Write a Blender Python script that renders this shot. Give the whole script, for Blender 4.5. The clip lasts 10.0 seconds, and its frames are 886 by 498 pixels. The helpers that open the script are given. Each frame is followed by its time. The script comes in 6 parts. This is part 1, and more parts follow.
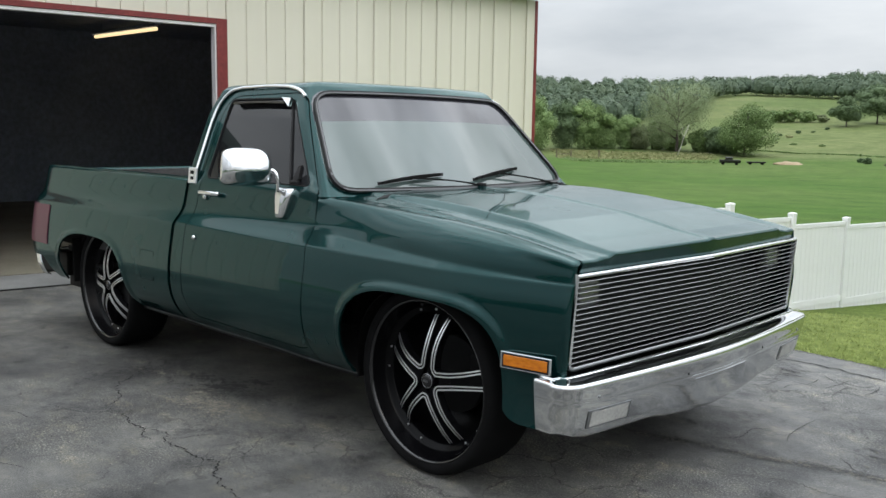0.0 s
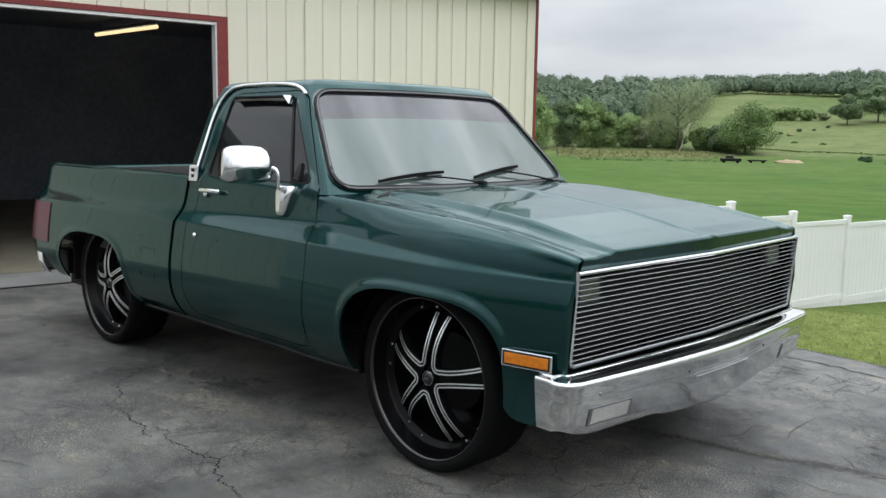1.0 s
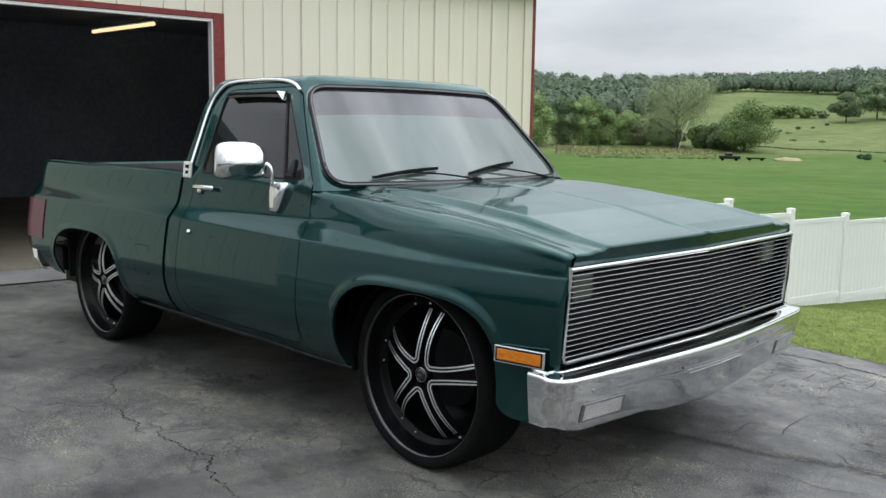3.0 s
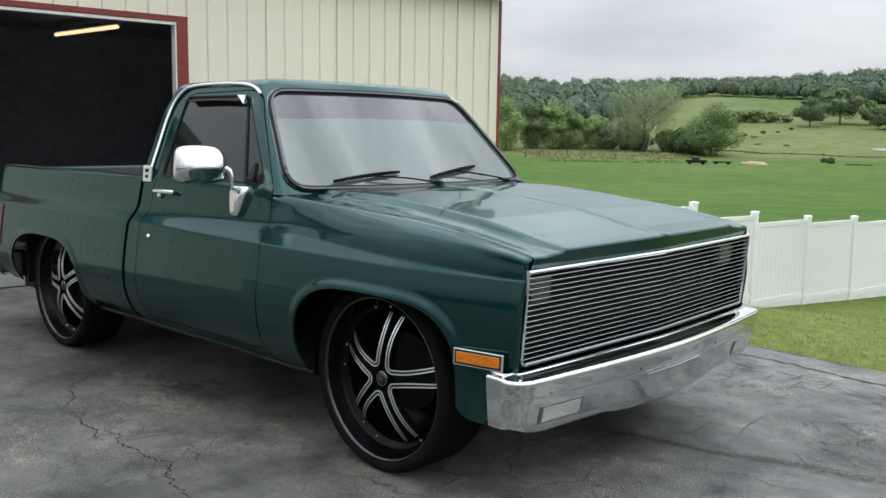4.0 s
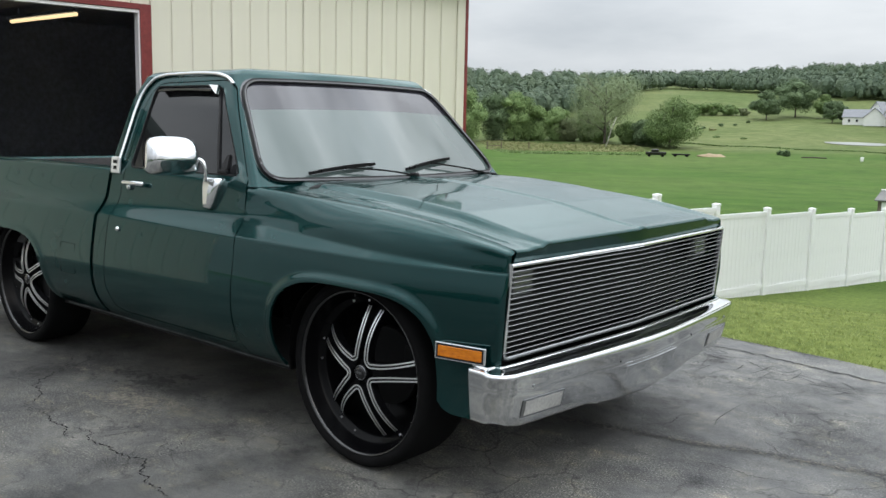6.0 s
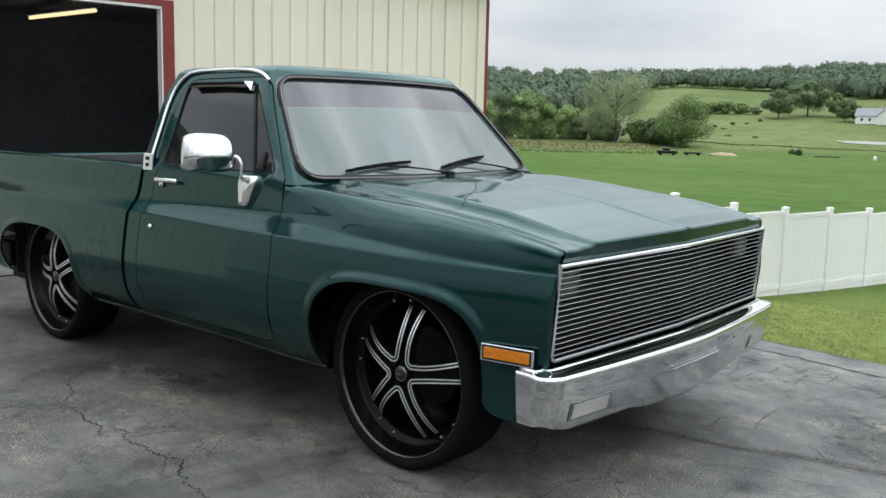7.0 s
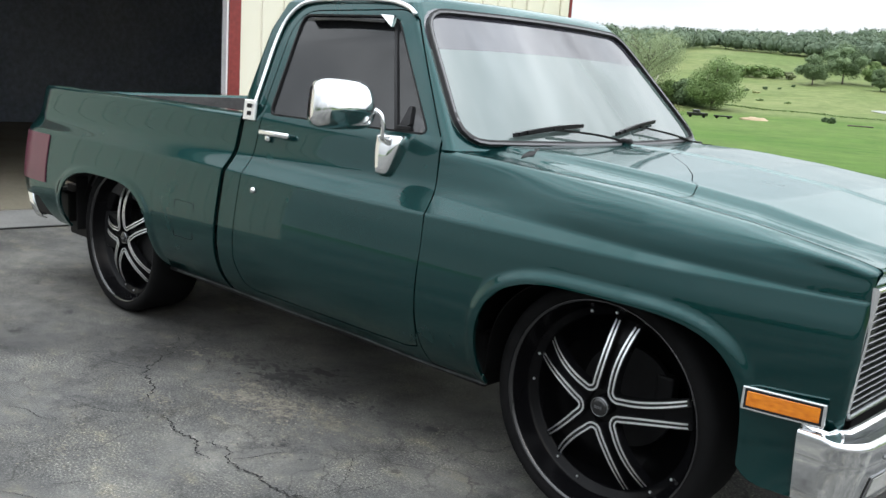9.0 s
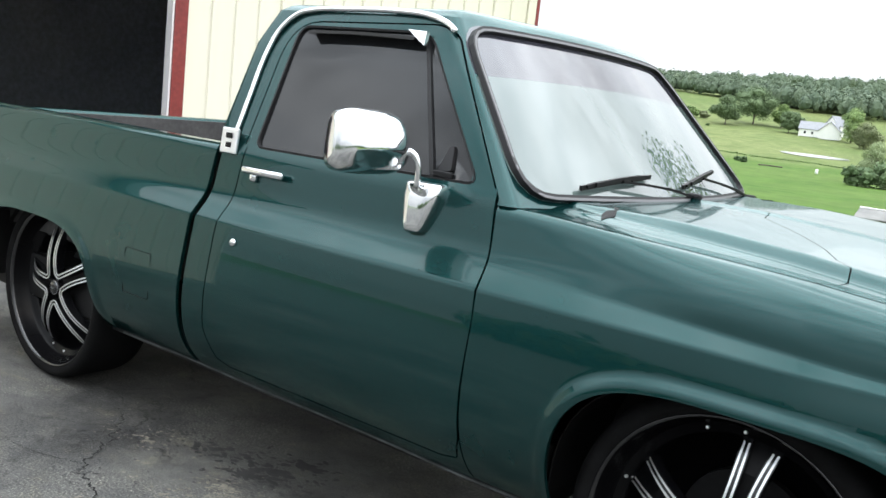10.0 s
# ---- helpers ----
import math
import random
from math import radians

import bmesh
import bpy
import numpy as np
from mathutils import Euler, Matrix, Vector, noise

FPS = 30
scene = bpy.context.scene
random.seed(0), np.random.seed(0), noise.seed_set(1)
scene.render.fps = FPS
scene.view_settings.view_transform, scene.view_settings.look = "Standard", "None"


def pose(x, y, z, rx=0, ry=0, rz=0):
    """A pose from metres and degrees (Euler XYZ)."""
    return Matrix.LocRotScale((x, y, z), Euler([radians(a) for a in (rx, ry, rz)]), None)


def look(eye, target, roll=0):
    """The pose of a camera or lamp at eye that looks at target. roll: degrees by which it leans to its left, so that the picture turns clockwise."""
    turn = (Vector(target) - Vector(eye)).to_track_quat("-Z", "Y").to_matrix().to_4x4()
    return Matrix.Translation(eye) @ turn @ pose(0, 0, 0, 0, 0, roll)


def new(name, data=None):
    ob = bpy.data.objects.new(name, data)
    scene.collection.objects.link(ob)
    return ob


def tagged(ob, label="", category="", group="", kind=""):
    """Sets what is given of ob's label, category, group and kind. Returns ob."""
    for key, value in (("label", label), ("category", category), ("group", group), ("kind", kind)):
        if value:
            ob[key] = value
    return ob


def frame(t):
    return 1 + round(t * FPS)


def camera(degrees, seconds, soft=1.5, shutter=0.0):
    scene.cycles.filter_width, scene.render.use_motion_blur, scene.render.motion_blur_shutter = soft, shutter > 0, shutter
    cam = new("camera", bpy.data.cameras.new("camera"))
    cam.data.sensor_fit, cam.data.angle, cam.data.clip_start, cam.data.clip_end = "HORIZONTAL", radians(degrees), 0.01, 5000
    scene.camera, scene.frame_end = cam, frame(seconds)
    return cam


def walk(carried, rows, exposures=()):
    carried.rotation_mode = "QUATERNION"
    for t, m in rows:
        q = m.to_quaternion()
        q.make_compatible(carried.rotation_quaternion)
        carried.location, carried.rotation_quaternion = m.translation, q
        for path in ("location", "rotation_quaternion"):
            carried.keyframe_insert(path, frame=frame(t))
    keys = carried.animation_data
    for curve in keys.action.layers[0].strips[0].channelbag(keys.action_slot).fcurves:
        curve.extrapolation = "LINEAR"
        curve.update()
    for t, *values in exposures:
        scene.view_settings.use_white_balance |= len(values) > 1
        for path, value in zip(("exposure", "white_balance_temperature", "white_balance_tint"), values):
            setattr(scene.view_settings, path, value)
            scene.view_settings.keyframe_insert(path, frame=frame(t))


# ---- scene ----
cam = camera(53.1, 10.0)
PATH = [
    (0, (2.548, -3.38, 1.413), (1.148, -1.977, 1.149), 0.9),
    (0.5, (2.546, -3.381, 1.413), (1.146, -1.979, 1.147), 0.9),
    (1, (2.547, -3.38, 1.41), (1.146, -1.978, 1.142), 0.9),
    (1.5, (2.552, -3.382, 1.413), (1.151, -1.981, 1.143), 0.9),
    (2, (2.55, -3.381, 1.406), (1.15, -1.98, 1.133), 0.9),
    (3.5, (2.574, -3.344, 1.403), (1.179, -1.938, 1.131), 0.9),
    (4, (2.593, -3.334, 1.402), (1.241, -1.883, 1.139), 0.9),
    (4.5, (2.594, -3.318, 1.397), (1.308, -1.812, 1.121), 1.2),
    (5, (2.583, -3.316, 1.397), (1.308, -1.8, 1.12), 1.1),
    (5.5, (2.553, -3.335, 1.403), (1.275, -1.821, 1.124), 1.1),
    (7, (2.386, -3.406, 1.4), (1.085, -1.914, 1.114), 1.4),
    (7.5, (2.255, -3.415, 1.38), (0.944, -1.935, 1.083), 1.6),
    (7.8, (2.161, -3.342, 1.373), (0.8, -1.903, 1.09), 1.8),
    (8, (2.049, -3.256, 1.384), (0.649, -1.852, 1.119), 1.1),
    (8.2, (1.914, -3.183, 1.413), (0.464, -1.827, 1.173), -0.6),
    (8.5, (1.691, -3.184, 1.387), (0.281, -1.798, 1.087), 0.31),
    (8.8, (1.491, -3.179, 1.372), (0.146, -1.744, 1.007), 3.23),
    (9, (1.356, -3.173, 1.374), (0.04, -1.719, 0.979), 4.0),
    (9.3, (1.141, -3.055, 1.35), (-0.175, -1.611, 0.922), 3.61),
    (9.5, (0.997, -2.996, 1.395), (-0.339, -1.58, 0.937), 2.59),
    (9.8, (0.759, -2.929, 1.349), (-0.584, -1.512, 0.932), 2.47),
    (10, (0.591, -2.882, 1.357), (-0.599, -1.307, 1.034), 6.39),
]
EXPOSURES = [(0.0, 0.05), (6.5, 0.06), (8.0, 0.18), (8.4, 0.10), (9.0, 0.62), (9.3, 0.95), (9.5, 1.10), (9.8, 1.24), (10.0, 0.86)]
walk(cam, [(t, look(eye, target, roll)) for t, eye, target, roll in PATH], EXPOSURES)

# ---- world and light: a bright overcast day ----
world = bpy.data.worlds.new("overcast")
scene.world = world
world.use_nodes = True
wt = world.node_tree
wt.nodes.clear()
w_out = wt.nodes.new("ShaderNodeOutputWorld")
w_bg = wt.nodes.new("ShaderNodeBackground")
w_sky = wt.nodes.new("ShaderNodeTexSky")
w_sky.sky_type = "NISHITA"
w_sky.sun_disc = False
w_sky.sun_elevation = radians(42)
w_sky.sun_rotation = radians(115)
w_sky.dust_density = 4.0
w_gain = wt.nodes.new("ShaderNodeVectorMath")
w_gain.operation = "SCALE"
w_gain.inputs["Scale"].default_value = 0.10
w_co = wt.nodes.new("ShaderNodeTexCoord")
w_map = wt.nodes.new("ShaderNodeMapping")
w_map.inputs["Scale"].default_value = (1.3, 1.3, 5.0)
w_noise = wt.nodes.new("ShaderNodeTexNoise")
w_noise.inputs["Scale"].default_value = 1.6
w_noise.inputs["Detail"].default_value = 6.0
w_noise.inputs["Roughness"].default_value = 0.55
w_ramp = wt.nodes.new("ShaderNodeValToRGB")
w_ramp.color_ramp.elements[0].position = 0.34
w_ramp.color_ramp.elements[0].color = (0.60, 0.65, 0.70, 1)
w_ramp.color_ramp.elements[1].position = 0.66
w_ramp.color_ramp.elements[1].color = (0.88, 0.92, 0.955, 1)
w_mix = wt.nodes.new("ShaderNodeMix")
w_mix.data_type = "RGBA"
w_mix.inputs[0].default_value = 0.90
wt.links.new(w_co.outputs["Generated"], w_map.inputs["Vector"])
wt.links.new(w_map.outputs["Vector"], w_noise.inputs["Vector"])
wt.links.new(w_noise.outputs["Fac"], w_ramp.inputs["Fac"])
wt.links.new(w_sky.outputs["Color"], w_gain.inputs[0])
wt.links.new(w_gain.outputs["Vector"], w_mix.inputs[6])
wt.links.new(w_ramp.outputs["Color"], w_mix.inputs[7])
# an overcast sky is about three times as bright overhead as at the horizon
w_sep = wt.nodes.new("ShaderNodeSeparateXYZ")
w_lift = wt.nodes.new("ShaderNodeMapRange")
w_lift.inputs["From Min"].default_value, w_lift.inputs["From Max"].default_value = 0.12, 1.0
w_lift.inputs["To Min"].default_value, w_lift.inputs["To Max"].default_value = 1.0, 3.5
w_mul = wt.nodes.new("ShaderNodeVectorMath")
w_mul.operation = "SCALE"
wt.links.new(w_co.outputs["Generated"], w_sep.inputs[0])
wt.links.new(w_sep.outputs["Z"], w_lift.inputs["Value"])
# broken cloud higher up
w_map2 = wt.nodes.new("ShaderNodeMapping")
w_map2.inputs["Scale"].default_value = (2.2, 4.0, 1.6)
w_noise2 = wt.nodes.new("ShaderNodeTexNoise")
w_noise2.inputs["Scale"].default_value, w_noise2.inputs["Detail"].default_value, w_noise2.inputs["Roughness"].default_value = 1.5, 5.0, 0.6
w_cloud = wt.nodes.new("ShaderNodeMapRange")
w_cloud.inputs["From Min"].default_value, w_cloud.inputs["From Max"].default_value = 0.34, 0.66
w_cloud.inputs["To Min"].default_value, w_cloud.inputs["To Max"].default_value = 0.58, 1.40
w_high = wt.nodes.new("ShaderNodeMapRange")
w_high.inputs["From Min"].default_value, w_high.inputs["From Max"].default_value = 0.22, 0.50
w_blend = wt.nodes.new("ShaderNodeMix")
w_blend.inputs[2].default_value = 1.0
w_broken = wt.nodes.new("ShaderNodeVectorMath")
w_broken.operation = "SCALE"
wt.links.new(w_co.outputs["Generated"], w_map2.inputs["Vector"])
wt.links.new(w_map2.outputs["Vector"], w_noise2.inputs["Vector"])
wt.links.new(w_noise2.outputs["Fac"], w_cloud.inputs["Value"])
wt.links.new(w_sep.outputs["Z"], w_high.inputs["Value"])
wt.links.new(w_high.outputs["Result"], w_blend.inputs[0])
wt.links.new(w_cloud.outputs["Result"], w_blend.inputs[3])
wt.links.new(w_mix.outputs[2], w_broken.inputs[0])
wt.links.new(w_blend.outputs[0], w_broken.inputs["Scale"])
wt.links.new(w_broken.outputs["Vector"], w_mul.inputs[0])
# the cloud is brighter round the hidden sun
w_dot = wt.nodes.new("ShaderNodeVectorMath")
w_dot.operation = "DOT_PRODUCT"
w_dot.inputs[1].default_value = (0.10, 0.46, 0.88)
w_side = wt.nodes.new("ShaderNodeMapRange")
w_side.inputs["From Min"].default_value, w_side.inputs["From Max"].default_value = -1.0, 1.0
w_side.inputs["To Min"].default_value, w_side.inputs["To Max"].default_value = 0.48, 1.15
w_both = wt.nodes.new("ShaderNodeMath")
w_both.operation = "MULTIPLY"
wt.links.new(w_co.outputs["Generated"], w_dot.inputs[0])
wt.links.new(w_dot.outputs["Value"], w_side.inputs["Value"])
wt.links.new(w_lift.outputs["Result"], w_both.inputs[0])
wt.links.new(w_side.outputs["Result"], w_both.inputs[1])
wt.links.new(w_both.outputs["Value"], w_mul.inputs["Scale"])
wt.links.new(w_mul.outputs["Vector"], w_bg.inputs["Color"])
w_bg.inputs["Strength"].default_value = 1.0
wt.links.new(w_bg.outputs["Background"], w_out.inputs["Surface"])

sun_data = bpy.data.lights.new("sun", "SUN")
sun_data.energy, sun_data.angle, sun_data.color = 0.5, radians(110), (1.0, 0.98, 0.96)
sun = new("sun", sun_data)
sun.matrix_world = look((4, 18, 34), (0, 0, 0))

# ---- materials ----
def material(name, color, rough=0.5, metal=0.0, coat=0.0, spec=0.5):
    m = bpy.data.materials.new(name)
    m.use_nodes = True
    b = m.node_tree.nodes["Principled BSDF"]
    b.inputs["Base Color"].default_value = (*color, 1)
    b.inputs["Roughness"].default_value = rough
    b.inputs["Metallic"].default_value = metal
    b.inputs["Coat Weight"].default_value = coat
    b.inputs["Coat Roughness"].default_value = 0.03
    b.inputs["Specular IOR Level"].default_value = spec
    return m


def noise_node(m, scale, detail=4.0, rough=0.55, stretch=(1, 1, 1), co="Object"):
    n = m.node_tree.nodes
    c, mp, t = n.new("ShaderNodeTexCoord"), n.new("ShaderNodeMapping"), n.new("ShaderNodeTexNoise")
    mp.inputs["Scale"].default_value = stretch
    t.inputs["Scale"].default_value, t.inputs["Detail"].default_value, t.inputs["Roughness"].default_value = scale, detail, rough
    m.node_tree.links.new(c.outputs[co], mp.inputs["Vector"])
    m.node_tree.links.new(mp.outputs["Vector"], t.inputs["Vector"])
    return t.outputs["Fac"]


def ramp_node(m, fac, stops):
    r = m.node_tree.nodes.new("ShaderNodeValToRGB")
    e = r.color_ramp.elements
    while len(e) < len(stops):
        e.new(0.5)
    for k, (p, c) in zip(e, stops):
        k.position, k.color = p, (*c, 1)
    m.node_tree.links.new(fac, r.inputs["Fac"])
    return r.outputs["Color"]


def mix_node(m, a, b, fac, kind="MIX"):
    x = m.node_tree.nodes.new("ShaderNodeMix")
    x.data_type, x.blend_type = "RGBA", kind
    for k, v in ((0, fac), (6, a), (7, b)):
        if isinstance(v, (int, float)):
            x.inputs[k].default_value = v
        elif isinstance(v, tuple):
            x.inputs[k].default_value = (*v, 1)
        else:
            m.node_tree.links.new(v, x.inputs[k])
    return x.outputs[2]


def set_in(m, name, out):
    m.node_tree.links.new(out, m.node_tree.nodes["Principled BSDF"].inputs[name])


def bump_in(m, height, strength=0.3, distance=0.01):
    b = m.node_tree.nodes.new("ShaderNodeBump")
    b.inputs["Strength"].default_value, b.inputs["Distance"].default_value = strength, distance
    m.node_tree.links.new(height, b.inputs["Height"])
    set_in(m, "Normal", b.outputs["Normal"])


def mottled(name, dark, light, scale, rough=0.5, metal=0.0, fine=None, bump=0.0, dist=0.01, coat=0.0, stretch=(1, 1, 1), spec=0.5):
    """A surface whose colour wanders between two tones, at a coarse and a fine scale."""
    m = material(name, light, rough, metal, coat, spec)
    col = ramp_node(m, noise_node(m, scale, 5, 0.6, stretch), ((0.3, dark), (0.7, light)))
    if fine:
        f = noise_node(m, fine, 3, 0.6)
        g = ramp_node(m, f, ((0.25, (0.72, 0.72, 0.72)), (0.75, (1.15, 1.15, 1.15))))
        col = mix_node(m, col, g, 1.0, "MULTIPLY")
        if bump:
            bump_in(m, f, bump, dist)
    set_in(m, "Base Color", col)
    return m


PAINT = material("green_paint", (0.010, 0.080, 0.062), 0.30, 0.68, 0.60, 0.2)
PAINT.node_tree.nodes["Principled BSDF"].inputs["Specular Tint"].default_value = (0.48, 0.67, 0.655, 1)
set_in(PAINT, "Base Color", ramp_node(PAINT, noise_node(PAINT, 900, 2), ((0.3, (0.0036, 0.030, 0.0295)), (0.7, (0.0054, 0.042, 0.0413)))))
set_in(PAINT, "Roughness", ramp_node(PAINT, noise_node(PAINT, 5, 5), ((0.3, (0.20, 0.20, 0.20)), (0.75, (0.29, 0.29, 0.29)))))
CHROME = material("chrome", (0.80, 0.81, 0.82), 0.06, 1.0)
set_in(CHROME, "Roughness", ramp_node(CHROME, noise_node(CHROME, 9, 6), ((0.4, (0.04, 0.04, 0.04)), (0.8, (0.22, 0.22, 0.22)))))
ALLOY = material("machined_alloy", (0.88, 0.89, 0.90), 0.38, 1.0)
BUMPER = material("dulled_chrome", (0.66, 0.67, 0.68), 0.2, 1.0)
set_in(BUMPER, "Roughness", ramp_node(BUMPER, noise_node(BUMPER, 7, 7), ((0.35, (0.05, 0.05, 0.05)), (0.75, (0.11, 0.11, 0.11)))))
set_in(BUMPER, "Base Color", ramp_node(BUMPER, noise_node(BUMPER, 60, 6), ((0.30, (0.62, 0.63, 0.64)), (0.6, (0.72, 0.73, 0.74)))))
BILLET = material("brushed_billet", (0.30, 0.31, 0.32), 0.28, 1.0)
BEAD = material("grey_bead", (0.10, 0.10, 0.105), 0.4)
OIL = mottled("oil_stain", (0.018, 0.018, 0.018), (0.040, 0.040, 0.040), 20, 0.6)
BEDLINER = mottled("worn_bed_liner", (0.022, 0.022, 0.022), (0.052, 0.050, 0.050), 5, 0.8, fine=40)
BLACK_GLOSS = material("gloss_black", (0.006, 0.006, 0.007), 0.18, 0.0, 0.4)
BARREL = material("black_rim_barrel", (0.003, 0.003, 0.0035), 0.25, spec=0.10)
DULL = mottled("dusty_plastic", (0.34, 0.34, 0.33), (0.46, 0.46, 0.44), 14, 0.55, fine=90)
FLANGE = mottled("pale_flange_metal", (0.006, 0.008, 0.008), (0.10, 0.11, 0.115), 9, 0.6, 0.2)
BLACK = mottled("satin_black", (0.004, 0.004, 0.004), (0.010, 0.010, 0.011), 6, 0.6, fine=60, spec=0.2)
RUBBER = mottled("tyre_rubber", (0.004, 0.004, 0.004), (0.008, 0.008, 0.0085), 8, 0.85, spec=0.08, fine=120, bump=0.15, dist=0.002)
TRIM_BLACK = material("black_rubber_trim", (0.007, 0.007, 0.008), 0.5, spec=0.3)
AMBER = material("amber_lens", (0.75, 0.24, 0.01), 0.25, 0.0, 0.5)
set_in(AMBER, "Base Color", ramp_node(AMBER, noise_node(AMBER, 40, 2, 0.5, (1, 1, 3)), ((0.3, (0.44, 0.115, 0.002)), (0.7, (0.60, 0.185, 0.006)))))
RED_LENS = material("red_lens", (0.085, 0.010, 0.030), 0.32, 0.0, 0.08)
CLEAR_LENS = material("clear_lens", (0.10, 0.105, 0.10), 0.2, 0.3, 0.5)
SEAT = mottled("dark_cloth", (0.02, 0.02, 0.022), (0.05, 0.05, 0.055), 12, 0.9, fine=200)


def pane(name, tint, opacity, rough=0.02, ior=1.52, film=(0.02, 0.021, 0.023)):
    """Tinted glass: a gloss that follows Fresnel over a body that lets part of the light through."""
    m = bpy.data.materials.new(name)
    m.use_nodes = True
    n, l = m.node_tree.nodes, m.node_tree.links
    n.clear()
    out, clear, dull, body, gloss, mix, fr = (n.new("ShaderNode" + k) for k in ("OutputMaterial", "BsdfTransparent", "BsdfDiffuse", "MixShader", "BsdfGlossy", "MixShader", "Fresnel"))
    clear.inputs["Color"].default_value = (*tint, 1)
    dull.inputs["Color"].default_value = (*film, 1)
    body.inputs[0].default_value = opacity
    gloss.inputs["Roughness"].default_value = rough
    fr.inputs["IOR"].default_value = ior
    l.new(clear.outputs[0], body.inputs[1])
    l.new(dull.outputs[0], body.inputs[2])
    l.new(fr.outputs[0], mix.inputs[0])
    l.new(body.outputs[0], mix.inputs[1])
    l.new(gloss.outputs[0], mix.inputs[2])
    l.new(mix.outputs[0], out.inputs["Surface"])
    return m


GLASS = pane("windscreen_glass", (0.45, 0.48, 0.47), 0.82, ior=1.95, film=(0.098, 0.132, 0.125))
GLASS_DARK = pane("tinted_glass", (0.05, 0.05, 0.06), 0.5)
GLASS_BAND = pane("sunstrip_glass", (0.08, 0.08, 0.10), 0.6, ior=1.95, film=(0.06, 0.06, 0.075))

# asphalt: worn and stained, lighter towards the lawn
ASPHALT = material("worn_asphalt", (0.08, 0.08, 0.08), 0.8)
a_big = ramp_node(ASPHALT, noise_node(ASPHALT, 0.55, 7, 0.62), ((0.34, (0.028, 0.028, 0.0285)), (0.47, (0.078, 0.078, 0.077)), (0.66, (0.145, 0.143, 0.136))))
a_stain = ramp_node(ASPHALT, noise_node(ASPHALT, 2.1, 10, 0.76), ((0.35, (0.30, 0.30, 0.30)), (0.45, (0.86, 0.86, 0.86)), (0.60, (1.08, 1.08, 1.06)), (0.74, (1.55, 1.50, 1.36))))
a_mid = ramp_node(ASPHALT, noise_node(ASPHALT, 7, 7, 0.62), ((0.32, (0.76, 0.76, 0.76)), (0.50, (0.99, 0.99, 0.98)), (0.66, (1.24, 1.23, 1.20))))
a_fine = noise_node(ASPHALT, 120, 5, 0.68)
a_chip = ramp_node(ASPHALT, noise_node(ASPHALT, 34, 2, 0.5, (1, 1.4, 1)), ((0.27, (0.45, 0.45, 0.45)), (0.35, (1.0, 1.0, 1.0)), (0.66, (1.0, 1.0, 1.0)), (0.74, (2.0, 1.95, 1.85))))
a_grit = ramp_node(ASPHALT, a_fine, ((0.36, (0.26, 0.26, 0.26)), (0.50, (0.82, 0.82, 0.81)), (0.56, (1.15, 1.15, 1.13)), (0.66, (2.8, 2.75, 2.65))))
a_patch = ramp_node(ASPHALT, noise_node(ASPHALT, 1.7, 5, 0.6), ((0.42, (0.22, 0.22, 0.22)), (0.57, (1.0, 1.0, 1.0))))
a_grit = mix_node(ASPHALT, a_grit, a_chip, 1.0, "MULTIPLY")
a_grit = mix_node(ASPHALT, (1.0, 1.0, 1.0), a_grit, a_patch)
a_web = ASPHALT.node_tree.nodes.new("ShaderNodeTexVoronoi")
a_web.feature = "DISTANCE_TO_EDGE"
a_web.inputs["Scale"].default_value = 2.6
a_co = ASPHALT.node_tree.nodes.new("ShaderNodeTexCoord")
a_warp = ASPHALT.node_tree.nodes.new("ShaderNodeTexNoise")
a_warp.inputs["Scale"].default_value, a_warp.inputs["Detail"].default_value = 3.0, 6.0
a_add = ASPHALT.node_tree.nodes.new("ShaderNodeMix")
a_add.data_type, a_add.blend_type = "RGBA", "LINEAR_LIGHT"
a_add.inputs[0].default_value = 0.22
ASPHALT.node_tree.links.new(a_co.outputs["Object"], a_warp.inputs["Vector"])
ASPHALT.node_tree.links.new(a_co.outputs["Object"], a_add.inputs[6])
ASPHALT.node_tree.links.new(a_warp.outputs["Color"], a_add.inputs[7])
ASPHALT.node_tree.links.new(a_add.outputs[2], a_web.inputs["Vector"])
a_lines = ramp_node(ASPHALT, a_web.outputs["Distance"], ((0.0, (0.28, 0.28, 0.28)), (0.018, (1.0, 1.0, 1.0))))
a_where = ramp_node(ASPHALT, noise_node(ASPHALT, 0.7, 4, 0.6, (1.3, 1, 1)), ((0.43, (0.0, 0.0, 0.0)), (0.56, (1.0, 1.0, 1.0))))
a_hair = mix_node(ASPHALT, (1.0, 1.0, 1.0), a_lines, a_where)
a_pos = ASPHALT.node_tree.nodes.new("ShaderNodeVectorMath")
a_pos.operation = "DOT_PRODUCT"
a_pos.inputs[1].default_value = (0.55, 0.80, 0.0)
ASPHALT.node_tree.links.new(a_add.outputs[2], a_pos.inputs[0])
a_lane = ASPHALT.node_tree.nodes.new("ShaderNodeMapRange")
a_lane.inputs["From Min"].default_value, a_lane.inputs["From Max"].default_value = -0.3, 0.8
ASPHALT.node_tree.links.new(a_pos.outputs["Value"], a_lane.inputs["Value"])
a_tone = mix_node(ASPHALT, (1.08, 1.08, 1.06), (1.46, 1.48, 1.50), a_lane.outputs["Result"])
a_big = mix_node(ASPHALT, a_big, a_tone, 1.0, "MULTIPLY")
a_col = mix_node(ASPHALT, mix_node(ASPHALT, mix_node(ASPHALT, a_big, a_stain, 1.0, "MULTIPLY"), a_grit, 1.0, "MULTIPLY"), a_mid, 1.0, "MULTIPLY")
